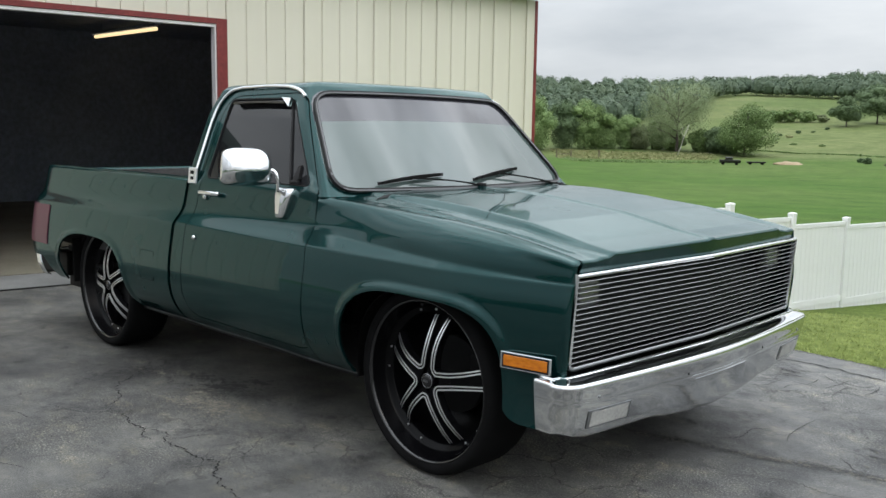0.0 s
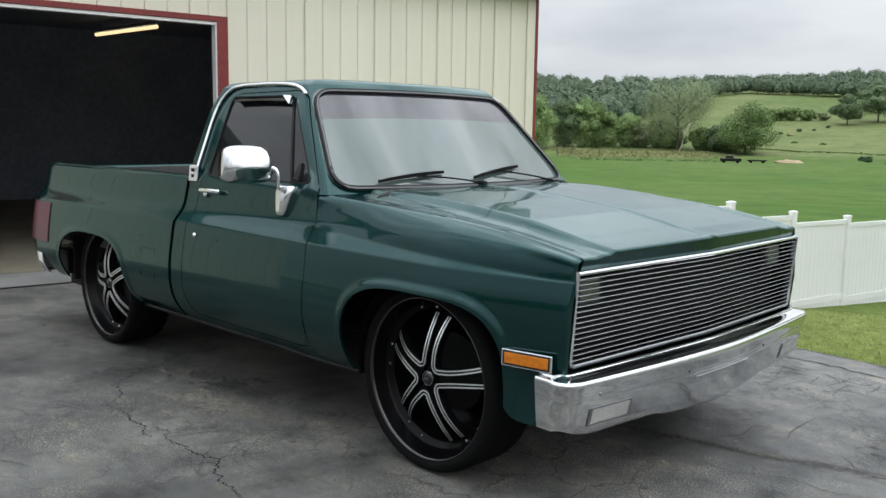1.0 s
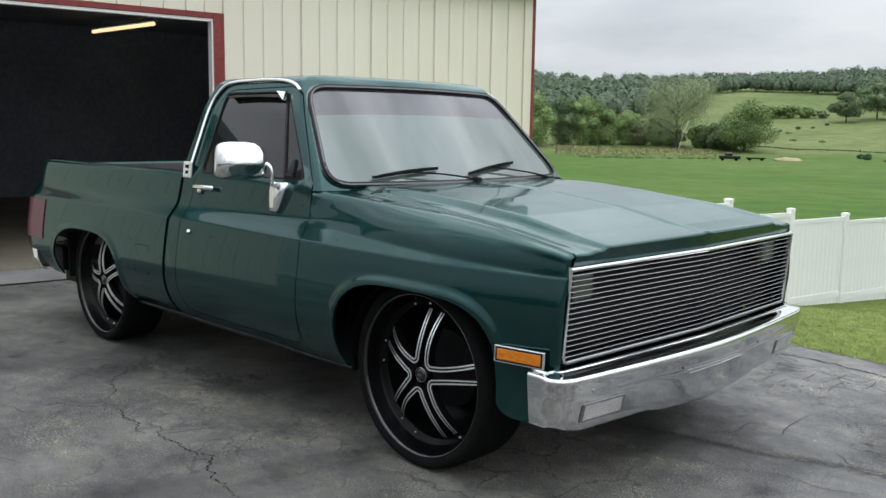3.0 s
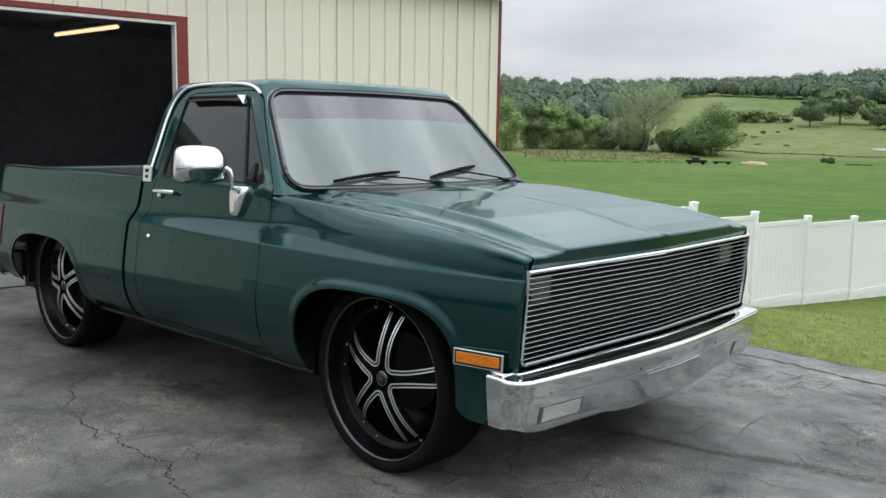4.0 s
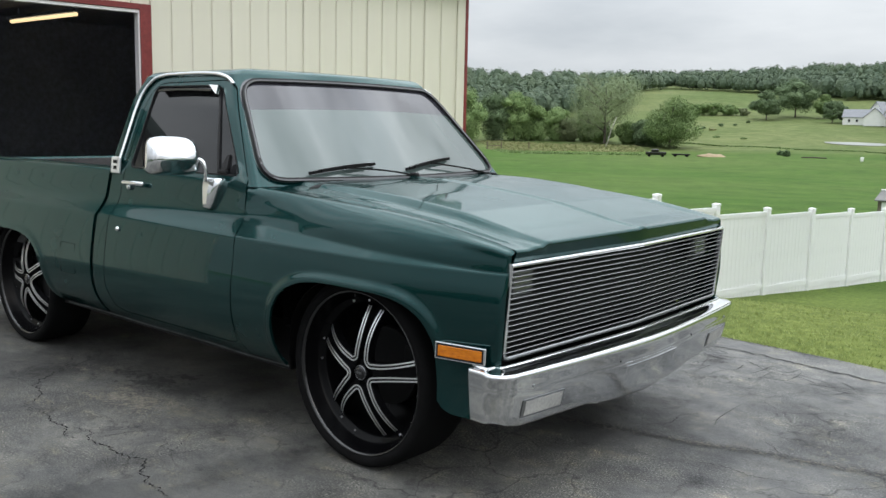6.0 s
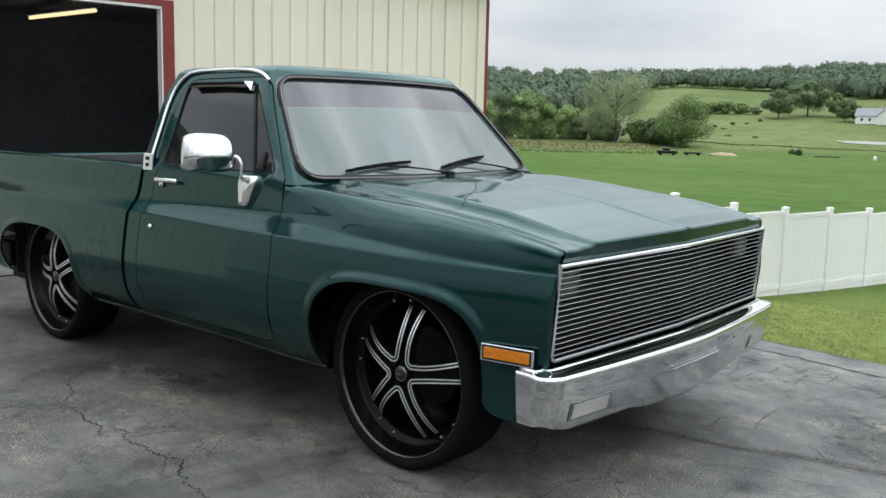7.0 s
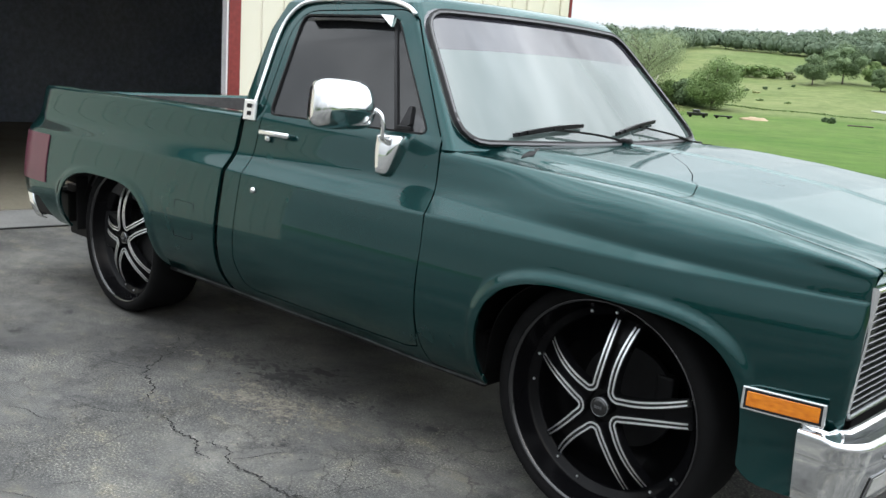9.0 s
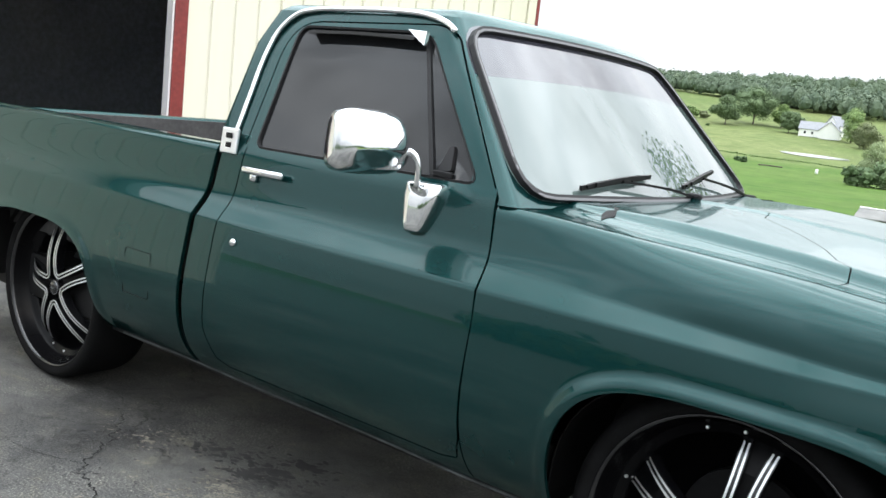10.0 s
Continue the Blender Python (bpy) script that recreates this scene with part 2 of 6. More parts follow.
# tan dust trodden into the worn places, tar still black in others
a_dust = ramp_node(ASPHALT, noise_node(ASPHALT, 4.3, 9, 0.72, (1, 1.5, 1)), ((0.30, (0.55, 0.57, 0.60)), (0.46, (0.94, 0.94, 0.95)), (0.56, (1.03, 1.02, 0.99)), (0.70, (1.75, 1.62, 1.30))))
a_col = mix_node(ASPHALT, a_col, a_dust, 1.0, "MULTIPLY")
set_in(ASPHALT, "Base Color", mix_node(ASPHALT, a_col, a_hair, 1.0, "MULTIPLY"))
set_in(ASPHALT, "Roughness", ramp_node(ASPHALT, noise_node(ASPHALT, 0.8, 5), ((0.35, (0.48, 0.48, 0.48)), (0.65, (0.85, 0.85, 0.85)))))
bump_in(ASPHALT, a_fine, 0.6, 0.006)
CRACK = material("crack_filler", (0.012, 0.012, 0.012), 0.9)
WORN = mottled("worn_aggregate", (0.105, 0.099, 0.084), (0.215, 0.200, 0.165), 60, 0.9)
CONCRETE = mottled("concrete", (0.13, 0.13, 0.125), (0.22, 0.22, 0.21), 1.5, 0.85, fine=60, bump=0.2, dist=0.004)
FLOOR = mottled("stained_shop_floor", (0.16, 0.14, 0.10), (0.26, 0.24, 0.19), 1.0, 0.6, fine=40)
SIDING = mottled("cream_steel_siding", (0.72, 0.69, 0.58), (0.79, 0.76, 0.65), 0.7, 0.42, stretch=(1, 1, 0.2))
RED_TRIM = mottled("barn_red_steel", (0.17, 0.022, 0.022), (0.24, 0.035, 0.033), 2, 0.40, fine=30)
WHITE_TRIM = mottled("white_jamb", (0.76, 0.74, 0.74), (0.82, 0.80, 0.80), 3, 0.5)
DARK_WALL = mottled("dim_shop_lining", (0.40, 0.46, 0.58), (0.52, 0.58, 0.68), 1.0, 0.85, fine=12)
GUTTER = mottled("green_gutter", (0.10, 0.16, 0.14), (0.14, 0.20, 0.18), 4, 0.4)
VINYL = mottled("white_vinyl", (0.87, 0.87, 0.88), (0.92, 0.92, 0.93), 1.2, 0.35)
BARK = mottled("bark", (0.06, 0.05, 0.04), (0.13, 0.11, 0.09), 4, 0.9, fine=30)
BIRCH = material("pale_bark", (0.42, 0.41, 0.36), 0.85)
HOUSE_WHITE = mottled("white_clapboard", (0.80, 0.80, 0.79), (0.86, 0.86, 0.85), 0.5, 0.6)
SHINGLE = mottled("grey_shingle", (0.20, 0.21, 0.23), (0.28, 0.29, 0.31), 1.5, 0.8)
WINDOW_DARK = material("far_window", (0.03, 0.035, 0.04), 0.15)
POND = mottled("pond_water", (0.16, 0.17, 0.15), (0.22, 0.23, 0.21), 0.05, 0.30)
DIRT = mottled("bare_dirt", (0.28, 0.20, 0.12), (0.42, 0.33, 0.22), 0.4, 0.95, fine=4)
WOOD = mottled("weathered_wood", (0.10, 0.08, 0.06), (0.20, 0.17, 0.13), 3, 0.85, stretch=(1, 1, 0.2), fine=20)

GRASS = material("meadow", (0.08, 0.14, 0.03), 0.95, spec=0.1)
g_far = ramp_node(GRASS, noise_node(GRASS, 0.012, 5, 0.6), ((0.35, (0.056, 0.120, 0.0215)), (0.65, (0.098, 0.146, 0.045))))
g_mid = ramp_node(GRASS, noise_node(GRASS, 0.22, 6, 0.65), ((0.3, (0.68, 0.72, 0.66)), (0.7, (1.22, 1.18, 1.15))))
g_fine_f = noise_node(GRASS, 9, 5, 0.7)
g_fine = ramp_node(GRASS, g_fine_f, ((0.3, (0.55, 0.58, 0.50)), (0.7, (1.4, 1.35, 1.25))))
g_len = GRASS.node_tree.nodes.new("ShaderNodeVectorMath")
g_len.operation = "LENGTH"
g_co = GRASS.node_tree.nodes.new("ShaderNodeTexCoord")
GRASS.node_tree.links.new(g_co.outputs["Object"], g_len.inputs[0])
g_hay = GRASS.node_tree.nodes.new("ShaderNodeMapRange")
g_hay.inputs["From Min"].default_value, g_hay.inputs["From Max"].default_value = 286.0, 306.0
GRASS.node_tree.links.new(g_len.outputs["Value"], g_hay.inputs["Value"])
g_far = mix_node(GRASS, g_far, ramp_node(GRASS, noise_node(GRASS, 0.02, 5, 0.6), ((0.35, (0.100, 0.143, 0.053)), (0.65, (0.156, 0.184, 0.085)))), g_hay.outputs["Result"])
g_dry = GRASS.node_tree.nodes.new("ShaderNodeMapRange")
g_dry.inputs["From Min"].default_value, g_dry.inputs["From Max"].default_value = 26.0, 13.0
GRASS.node_tree.links.new(g_len.outputs["Value"], g_dry.inputs["Value"])
g_far = mix_node(GRASS, g_far, (0.135, 0.172, 0.052), g_dry.outputs["Result"])
set_in(GRASS, "Base Color", mix_node(GRASS, mix_node(GRASS, g_far, g_mid, 1.0, "MULTIPLY"), g_fine, 1.0, "MULTIPLY"))
bump_in(GRASS, g_fine_f, 0.6, 0.05)


def leaf_material(name, dark, light):
    m = material(name, light, 0.7, spec=0.2)
    g = m.node_tree.nodes.new("ShaderNodeNewGeometry")
    set_in(m, "Base Color", ramp_node(m, g.outputs["Random Per Island"], ((0.0, dark), (1.0, light))))
    return m


LEAF = leaf_material("leaf_green", (0.098, 0.158, 0.054), (0.178, 0.252, 0.092))
LEAF_PALE = leaf_material("leaf_pale", (0.135, 0.165, 0.085), (0.190, 0.215, 0.115))
LEAF_DARK = leaf_material("leaf_dark", (0.062, 0.104, 0.048), (0.105, 0.158, 0.072))
# the ridge's leaves are paled and greyed: distance haze put into the colour
LEAF_HAZED = leaf_material("hazed_far_wood", (0.088, 0.128, 0.088), (0.128, 0.170, 0.106))
LEAF_SPRING = leaf_material("leaf_spring", (0.155, 0.240, 0.092), (0.270, 0.365, 0.150))
LEAF_MID = leaf_material("leaf_mid", (0.088, 0.136, 0.068), (0.142, 0.198, 0.098))
LEAF_OLIVE = leaf_material("leaf_olive", (0.210, 0.268, 0.138), (0.290, 0.350, 0.192))
BLADE = leaf_material("grass_blade", (0.19, 0.25, 0.070), (0.31, 0.36, 0.125))
STRAW = leaf_material("dry_grass", (0.190, 0.225, 0.088), (0.345, 0.335, 0.170))
TUBE = bpy.data.materials.new("lit_tube")
TUBE.use_nodes = True
TUBE.node_tree.nodes["Principled BSDF"].inputs["Emission Color"].default_value = (1.0, 0.74, 0.40, 1)
TUBE.node_tree.nodes["Principled BSDF"].inputs["Emission Strength"].default_value = 1.2

# ---- building blocks ----
def link_mesh(name, verts, faces, mat, parent=None, label="", smooth=False):
    me = bpy.data.meshes.new(name)
    me.from_pydata([tuple(v) for v in verts], [], faces)
    me.materials.append(mat)
    if smooth:
        me.polygons.foreach_set("use_smooth", [True] * len(me.polygons))
    me.update()
    ob = new(name, me)
    if parent is not None:
        ob.parent = parent
    if label:
        ob["label"] = label
    return ob


def part(name, bm, mat, parent=None, label="", smooth=False):
    bmesh.ops.recalc_face_normals(bm, faces=bm.faces)
    me = bpy.data.meshes.new(name)
    bm.to_mesh(me)
    bm.free()
    me.materials.append(mat)
    if smooth:
        me.polygons.foreach_set("use_smooth", [True] * len(me.polygons))
    ob = new(name, me)
    if parent is not None:
        ob.parent = parent
    if label:
        ob["label"] = label
    return ob


def thing(name, m, label, category, group=""):
    ob = new(name)
    ob.empty_display_size = 0.2
    ob.matrix_basis = m
    return tagged(ob, label, category, group)


def add_box(bm, size, m, bevel=0.0, segments=2):
    made = bmesh.ops.create_cube(bm, size=1.0, matrix=m @ Matrix.Diagonal((*size, 1)))
    if bevel > 0:
        edges = {e for v in made["verts"] for e in v.link_edges}
        bmesh.ops.bevel(bm, geom=list(edges), offset=bevel, segments=segments, affect="EDGES", profile=0.5)


def box(name, size, m, mat, parent=None, label="", bevel=0.0, smooth=False):
    bm = bmesh.new()
    add_box(bm, size, m, bevel)
    return part(name, bm, mat, parent, label, smooth)


def lathe(bm, profile, m, steps=48, closed=False):
    """Turns (radius, height) points about the local z axis."""
    rings = []
    for k in range(steps):
        a = 2 * math.pi * k / steps
        rings.append([bm.verts.new(m @ Vector((r * math.cos(a), r * math.sin(a), h))) for r, h in profile])
    n = len(profile)
    for k in range(steps):
        a, b = rings[k], rings[(k + 1) % steps]
        for j in range(n if closed else n - 1):
            j2 = (j + 1) % n
            bm.faces.new((a[j], b[j], b[j2], a[j2]))


def sweep(bm, path, section, up=Vector((0, 0, 1)), cap=True, closed=False):
    """Carries a closed section of (side, up) points along a path of points."""
    rings, n = [], len(path)
    path = [Vector(p) for p in path]
    for i, p in enumerate(path):
        a = path[i - 1] if i or closed else p
        b = path[(i + 1) % n] if i < n - 1 or closed else p
        d = (b - a).normalized()
        s = d.cross(up)
        s = s.normalized() if s.length > 1e-6 else Vector((1, 0, 0))
        u = s.cross(d)
        rings.append([bm.verts.new(p + s * x + u * y) for x, y in section])
    k = len(section)
    for i in range(n if closed else n - 1):
        a, b = rings[i], rings[(i + 1) % n]
        for j in range(k):
            bm.faces.new((a[j], a[(j + 1) % k], b[(j + 1) % k], b[j]))
    if cap and not closed:
        bm.faces.new(rings[0][::-1])
        bm.faces.new(rings[-1])


def disc_section(r, n=8):
    return [(r * math.cos(2 * math.pi * k / n), r * math.sin(2 * math.pi * k / n)) for k in range(n)]


def rect_section(w, h):
    return [(-w / 2, -h / 2), (w / 2, -h / 2), (w / 2, h / 2), (-w / 2, h / 2)]


def spline(points, n):
    """n + 1 points on a smooth line through the given ones (any number of coordinates)."""
    p = np.array(points, float)
    d = np.r_[0, np.cumsum(np.linalg.norm(np.diff(p, axis=0), axis=1) ** 0.5)]
    tang = np.zeros_like(p)
    h = np.diff(d)
    slope = np.diff(p, axis=0) / h[:, None]
    tang[0], tang[-1] = slope[0], slope[-1]
    for i in range(1, len(p) - 1):
        tang[i] = (slope[i - 1] * h[i] + slope[i] * h[i - 1]) / (h[i] + h[i - 1])
    out = []
    for t in np.linspace(0, d[-1], n + 1):
        i = min(np.searchsorted(d, t, side="right") - 1, len(h) - 1)
        u = (t - d[i]) / h[i]
        out.append((2 * u**3 - 3 * u**2 + 1) * p[i] + (u**3 - 2 * u**2 + u) * h[i] * tang[i] + (3 * u**2 - 2 * u**3) * p[i + 1] + (u**3 - u**2) * h[i] * tang[i + 1])
    return np.array(out)


def inside(poly, x, z):
    """Signed distance to a closed outline: positive inside."""
    best, odd = 1e9, False
    n = len(poly)
    for i in range(n):
        (ax, az), (bx, bz) = poly[i], poly[(i + 1) % n]
        dx, dz = bx - ax, bz - az
        t = max(0.0, min(1.0, ((x - ax) * dx + (z - az) * dz) / (dx * dx + dz * dz + 1e-12)))
        best = min(best, math.hypot(x - ax - t * dx, z - az - t * dz))
        if (az > z) != (bz > z) and x < (bx - ax) * (z - az) / (bz - az) + ax:
            odd = not odd
    return best if odd else -best


def rounded(poly, r, n=5):
    """The outline with its corners rounded off."""
    out, k = [], len(poly)
    for i in range(k):
        p, a, b = Vector(poly[i]), Vector(poly[i - 1]), Vector(poly[(i + 1) % k])
        rr = r[i] if isinstance(r, (list, tuple)) else r
        da, db = (a - p), (b - p)
        q = min(rr, da.length * 0.45, db.length * 0.45)
        s, e = p + da.normalized() * q, p + db.normalized() * q
        for j in range(n + 1):
            t = j / n
            out.append(tuple(s * (1 - t) ** 2 + p * 2 * t * (1 - t) + e * t * t))
    return out


def sheet(rows, keep=None):
    """Faces over a grid of points; where keep(point) is negative the sheet is cut away, cleanly along the zero line."""
    rows = [[Vector(p) for p in r] for r in rows]
    ni, nj = len(rows), len(rows[0])
    if keep is None:
        verts = [p for r in rows for p in r]
        return verts, [(i * nj + j, (i + 1) * nj + j, (i + 1) * nj + j + 1, i * nj + j + 1) for i in range(ni - 1) for j in range(nj - 1)]
    f = [[keep(p) for p in r] for r in rows]
    pos = [list(r) for r in rows]
    for i in range(ni):
        for j in range(nj):
            if f[i][j] >= 0:
                continue
            best = None
            for di, dj in ((1, 0), (-1, 0), (0, 1), (0, -1), (1, 1), (-1, 1), (1, -1), (-1, -1)):
                a, b = i + di, j + dj
                if 0 <= a < ni and 0 <= b < nj and f[a][b] > 0:
                    lo, hi = rows[i][j], rows[a][b]
                    for _ in range(7):
                        mid = (lo + hi) / 2
                        if keep(mid) < 0:
                            lo = mid
                        else:
                            hi = mid
                    d = (hi - rows[i][j]).length
                    if best is None or d < best[0]:
                        best = (d, hi)
            if best:
                pos[i][j] = best[1]
    faces = []
    for i in range(ni - 1):
        for j in range(nj - 1):
            if max(f[i][j], f[i + 1][j], f[i + 1][j + 1], f[i][j + 1]) > 0:
                faces.append((i * nj + j, (i + 1) * nj + j, (i + 1) * nj + j + 1, i * nj + j + 1))
    used = sorted({k for q in faces for k in q})
    at = {k: n for n, k in enumerate(used)}
    verts = [pos[k // nj][k % nj] for k in used]
    return verts, [tuple(at[k] for k in q) for q in faces]


def panel(name, rows, mat, parent, keep=None, out=(0, -1, 0), thick=0.012, label="", mirror=False):
    """A smooth sheet of metal with thickness, its outer side turned towards out."""
    verts, faces = sheet(rows, keep)
    if mirror:
        verts = [Vector((v.x, -v.y, v.z)) for v in verts]
        out = (out[0], -out[1], out[2])
    me = bpy.data.meshes.new(name)
    me.from_pydata([tuple(v) for v in verts], [], faces)
    me.update()
    total = Vector((0, 0, 0))
    for p in me.polygons:
        total += p.normal * p.area
    if total.dot(Vector(out)) < 0:
        me.flip_normals()
    bm = bmesh.new()
    bm.from_mesh(me)
    bmesh.ops.remove_doubles(bm, verts=bm.verts, dist=0.0004)
    bmesh.ops.dissolve_degenerate(bm, edges=bm.edges, dist=0.0002)
    bm.to_mesh(me)
    bm.free()
    me.materials.append(mat)
    me.polygons.foreach_set("use_smooth", [True] * len(me.polygons))
    ob = new(name, me)
    ob.parent = parent
    if label:
        ob["label"] = label
    if thick:
        s = ob.modifiers.new("thickness", "SOLIDIFY")
        s.thickness, s.offset, s.use_even_offset = thick, -1, False
        e = ob.modifiers.new("edges", "EDGE_SPLIT")
        e.split_angle, e.use_edge_angle = radians(50), True
    return ob

# ---- the ground: one sheet to the horizon ----
CX, CY = 2.0, -3.0
FALL = [(0, -0.03), (6.2, -0.03), (8.0, -0.16), (12.0, -1.00), (17.0, -2.05), (21.0, -2.35), (26.0, -2.66), (40.0, -3.1), (60.0, -3.8), (100.0, -4.9), (160.0, -6.0),
        (225.0, -6.9), (290.0, -6.6), (340.0, -3.0), (420.0, 5.0), (550.0, 20.0), (700.0, 34.0), (900.0, 47.0), (1300.0, 52.0), (4500.0, 52.0)]


def ramp(x, a, b):
    t = max(0.0, min(1.0, (x - a) / (b - a)))
    return t * t * (3 - 2 * t)


def ground_z(x, y):
    dx, dy = x - CX, y - CY
    r = math.hypot(dx, dy)
    az = math.degrees(math.atan2(dy, dx)) % 360
    z = float(np.interp(r, [p[0] for p in FALL], [p[1] for p in FALL]))
    side = ramp(az, 30, 70) * (1 - ramp(az, 122, 138)) if az < 200 else 0.0
    near = side + (1 - side) * ramp(r, 30, 80)
    z = -0.03 + (z + 0.03) * near
    valley = ramp(az, 50, 78) * (1 - ramp(az, 152, 172)) if az < 200 else 0.0
    z = z * valley + (-0.03 - 0.0016 * max(0.0, r - 8.0) ** 0.9) * (1 - valley)
    if r > 60 and valley > 0:
        roll = valley * ramp(r, 60, 300)
        z += roll * (3.0 * noise.noise(Vector((x * 0.006, y * 0.006, 0.0))) + 9.0 * ramp(r, 450, 900) * noise.noise(Vector((x * 0.0022, y * 0.0022, 3.0))))
        z += valley * ramp(r, 500, 1100) * 16.0 * (1 - ramp(az, 95, 118)) * (1 if az < 200 else 0)
    return z


rings = [0, 1.5, 3, 4.5, 5.5, 6.2, 6.8, 7.4, 8, 8.8, 9.6, 10.5, 11.5, 12.5, 13.5, 15, 16.5, 18, 20, 22, 24, 27, 30, 34, 38, 44, 50, 57, 65, 74, 85, 97, 110, 125, 142, 160, 180, 200, 225, 250, 275,
         300, 320, 340, 365, 390, 420, 460, 500, 550, 600, 660, 720, 800, 900, 1000, 1150, 1300, 1600, 2200, 3200, 4500]
angles = []
a = 0.0
while a < 360:
    angles.append(a)
    a += 1.0 if 80 <= a < 150 else 5.0
g_verts = [(CX, CY, ground_z(CX, CY))]
g_faces = []
for r in rings[1:]:
    for d in angles:
        x, y = CX + r * math.cos(radians(d)), CY + r * math.sin(radians(d))
        g_verts.append((x, y, ground_z(x, y)))
na = len(angles)
for k in range(len(rings) - 1):
    for j in range(na):
        j2 = (j + 1) % na
        if k == 0:
            g_faces.append((0, 1 + j, 1 + j2))
        else:
            p, q = 1 + (k - 1) * na, 1 + k * na
            g_faces.append((p + j, q + j, q + j2, p + j2))
ground = tagged(link_mesh("ground", g_verts, g_faces, GRASS, smooth=True), "mown green lawn running down into rolling meadow hills", "lawn", kind="structure")

# ---- the driveway ----
def edge_y(x):
    return 2.40 - 0.10 * x + 0.05 * noise.noise(Vector((x * 1.7, 0.0, 5.0))) + 0.03 * noise.noise(Vector((x * 6.0, 2.0, 5.0)))


WA = radians(82)
WU = Vector((math.cos(WA), math.sin(WA), 0))
WN = Vector((math.sin(WA), -math.cos(WA), 0))
WO = Vector((-6.10, -0.30, 0))


def wall_at(u, n=0.0, z=0.0):
    """A point by its place along the garage's front wall, out from it, and up."""
    return WO + WU * u + WN * n + Vector((0, 0, z))



APRON = 0.78
d_verts, d_faces = [], []
nx = 230
xs = [-4.0 + 0.30 * k for k in range(nx)]
for k, x in enumerate(xs):
    ey = edge_y(x)
    d_verts += [(x, ey, 0.0), (x, ey + 0.03, -0.06), (x, -60.0, 0.0)]
for k in range(nx - 1):
    i = 3 * k
    d_faces += [(i, i + 3, i + 4, i + 1), (i + 2, i + 5, i + 3, i)]
b0, b1 = wall_at(-60, APRON + 0.015), wall_at(3.2, APRON + 0.015)
n0 = len(d_verts)
d_verts += [(b0.x, b0.y, 0.0), (b1.x, b1.y, 0.0), (b0.x, b0.y, -0.06), (b1.x, b1.y, -0.06)]
d_faces += [(0, n0 + 1, n0, 2), (n0, n0 + 1, n0 + 3, n0 + 2)]
n0 = len(d_verts)
for u, n in ((-60, APRON + 0.015), (-5.05, APRON + 0.015), (-5.05, -30), (-60, -30)):
    p = wall_at(u, n)
    d_verts.append((p.x, p.y, 0.0))
d_faces.append((n0, n0 + 1, n0 + 2, n0 + 3))
driveway = tagged(link_mesh("driveway", d_verts, d_faces, ASPHALT), "worn grey asphalt driveway, cracked and stained", "driveway", kind="structure")


def crack(points, width, seed):
    rnd = random.Random(seed)
    line = spline(points, 130)
    left, right = [], []
    span = min(1.0, float(np.abs(np.diff(line, axis=0)).sum()) / 1.4)
    for i, p in enumerate(line):
        d = line[min(i + 1, len(line) - 1)] - line[max(i - 1, 0)]
        d = d / (np.linalg.norm(d) + 1e-9)
        s = np.array((-d[1], d[0]))
        jig = s * span * (0.030 * noise.noise(Vector((i * 0.23, seed * 7.0, 0.0))) + 0.020 * noise.noise(Vector((i * 0.71, seed * 7.0, 4.0))))
        w = width * (0.75 + 0.9 * noise.noise(Vector((i * 0.37, seed * 3.0, 9.0))) + rnd.uniform(-0.15, 0.15)) * (0.3 + 0.7 * math.sin(math.pi * min(0.94, max(0.06, i / 130))))
        left.append((*(p + jig + s * w), 0.004))
        right.append((*(p + jig - s * w), 0.004))
    n = len(left)
    return link_mesh("crack", left + right, [(i, i + 1, n + i + 1, n + i) for i in range(n - 1)], CRACK, driveway)


# the long crack by the door runs in three offset lengths
crack([(-2.46, -0.91), (-2.36, -0.94), (-2.21, -1.08), (-2.06, -1.27), (-1.99, -1.33), (-1.83, -1.37), (-1.71, -1.50), (-1.66, -1.51), (-1.56, -1.555)], 0.0044, 1)
crack([(-1.62, -1.50), (-1.49, -1.50), (-1.40, -1.53), (-1.28, -1.52), (-1.19, -1.57), (-1.12, -1.56)], 0.0046, 2)
crack([(-1.24, -1.50), (-1.15, -1.475), (-1.04, -1.53), (-0.95, -1.52), (-0.77, -1.52), (-0.68, -1.49), (-0.61, -1.53), (-0.56, -1.57), (-0.41, -1.61), (-0.31, -1.62), (-0.18, -1.66)], 0.0052, 5)
# fine branches
crack([(-1.08, -1.52), (-1.04, -1.45), (-1.02, -1.37), (-0.98, -1.30)], 0.0026, 3)
crack([(-0.68, -1.49), (-0.68, -1.35), (-0.81, -1.16), (-0.79, -1.06)], 0.0022, 13)
crack([(-0.66, -1.40), (-0.62, -1.31), (-0.60, -1.19)], 0.0020, 14)
crack([(-1.98, -1.90), (-1.91, -1.86), (-1.80, -1.85), (-1.75, -1.81)], 0.0024, 4)
crack([(-1.34, -2.20), (-1.28, -2.16), (-1.20, -2.12), (-1.13, -2.10)], 0.0024, 15)
crack([(-1.27, -2.05), (-1.24, -2.00), (-1.22, -1.94)], 0.0022, 16)
crack([(-1.62, -1.505), (-1.70, -1.62), (-1.95, -1.70)], 0.0022, 11)
crack([(-2.04, -1.28), (-2.25, -1.36), (-2.40, -1.38)], 0.0024, 12)
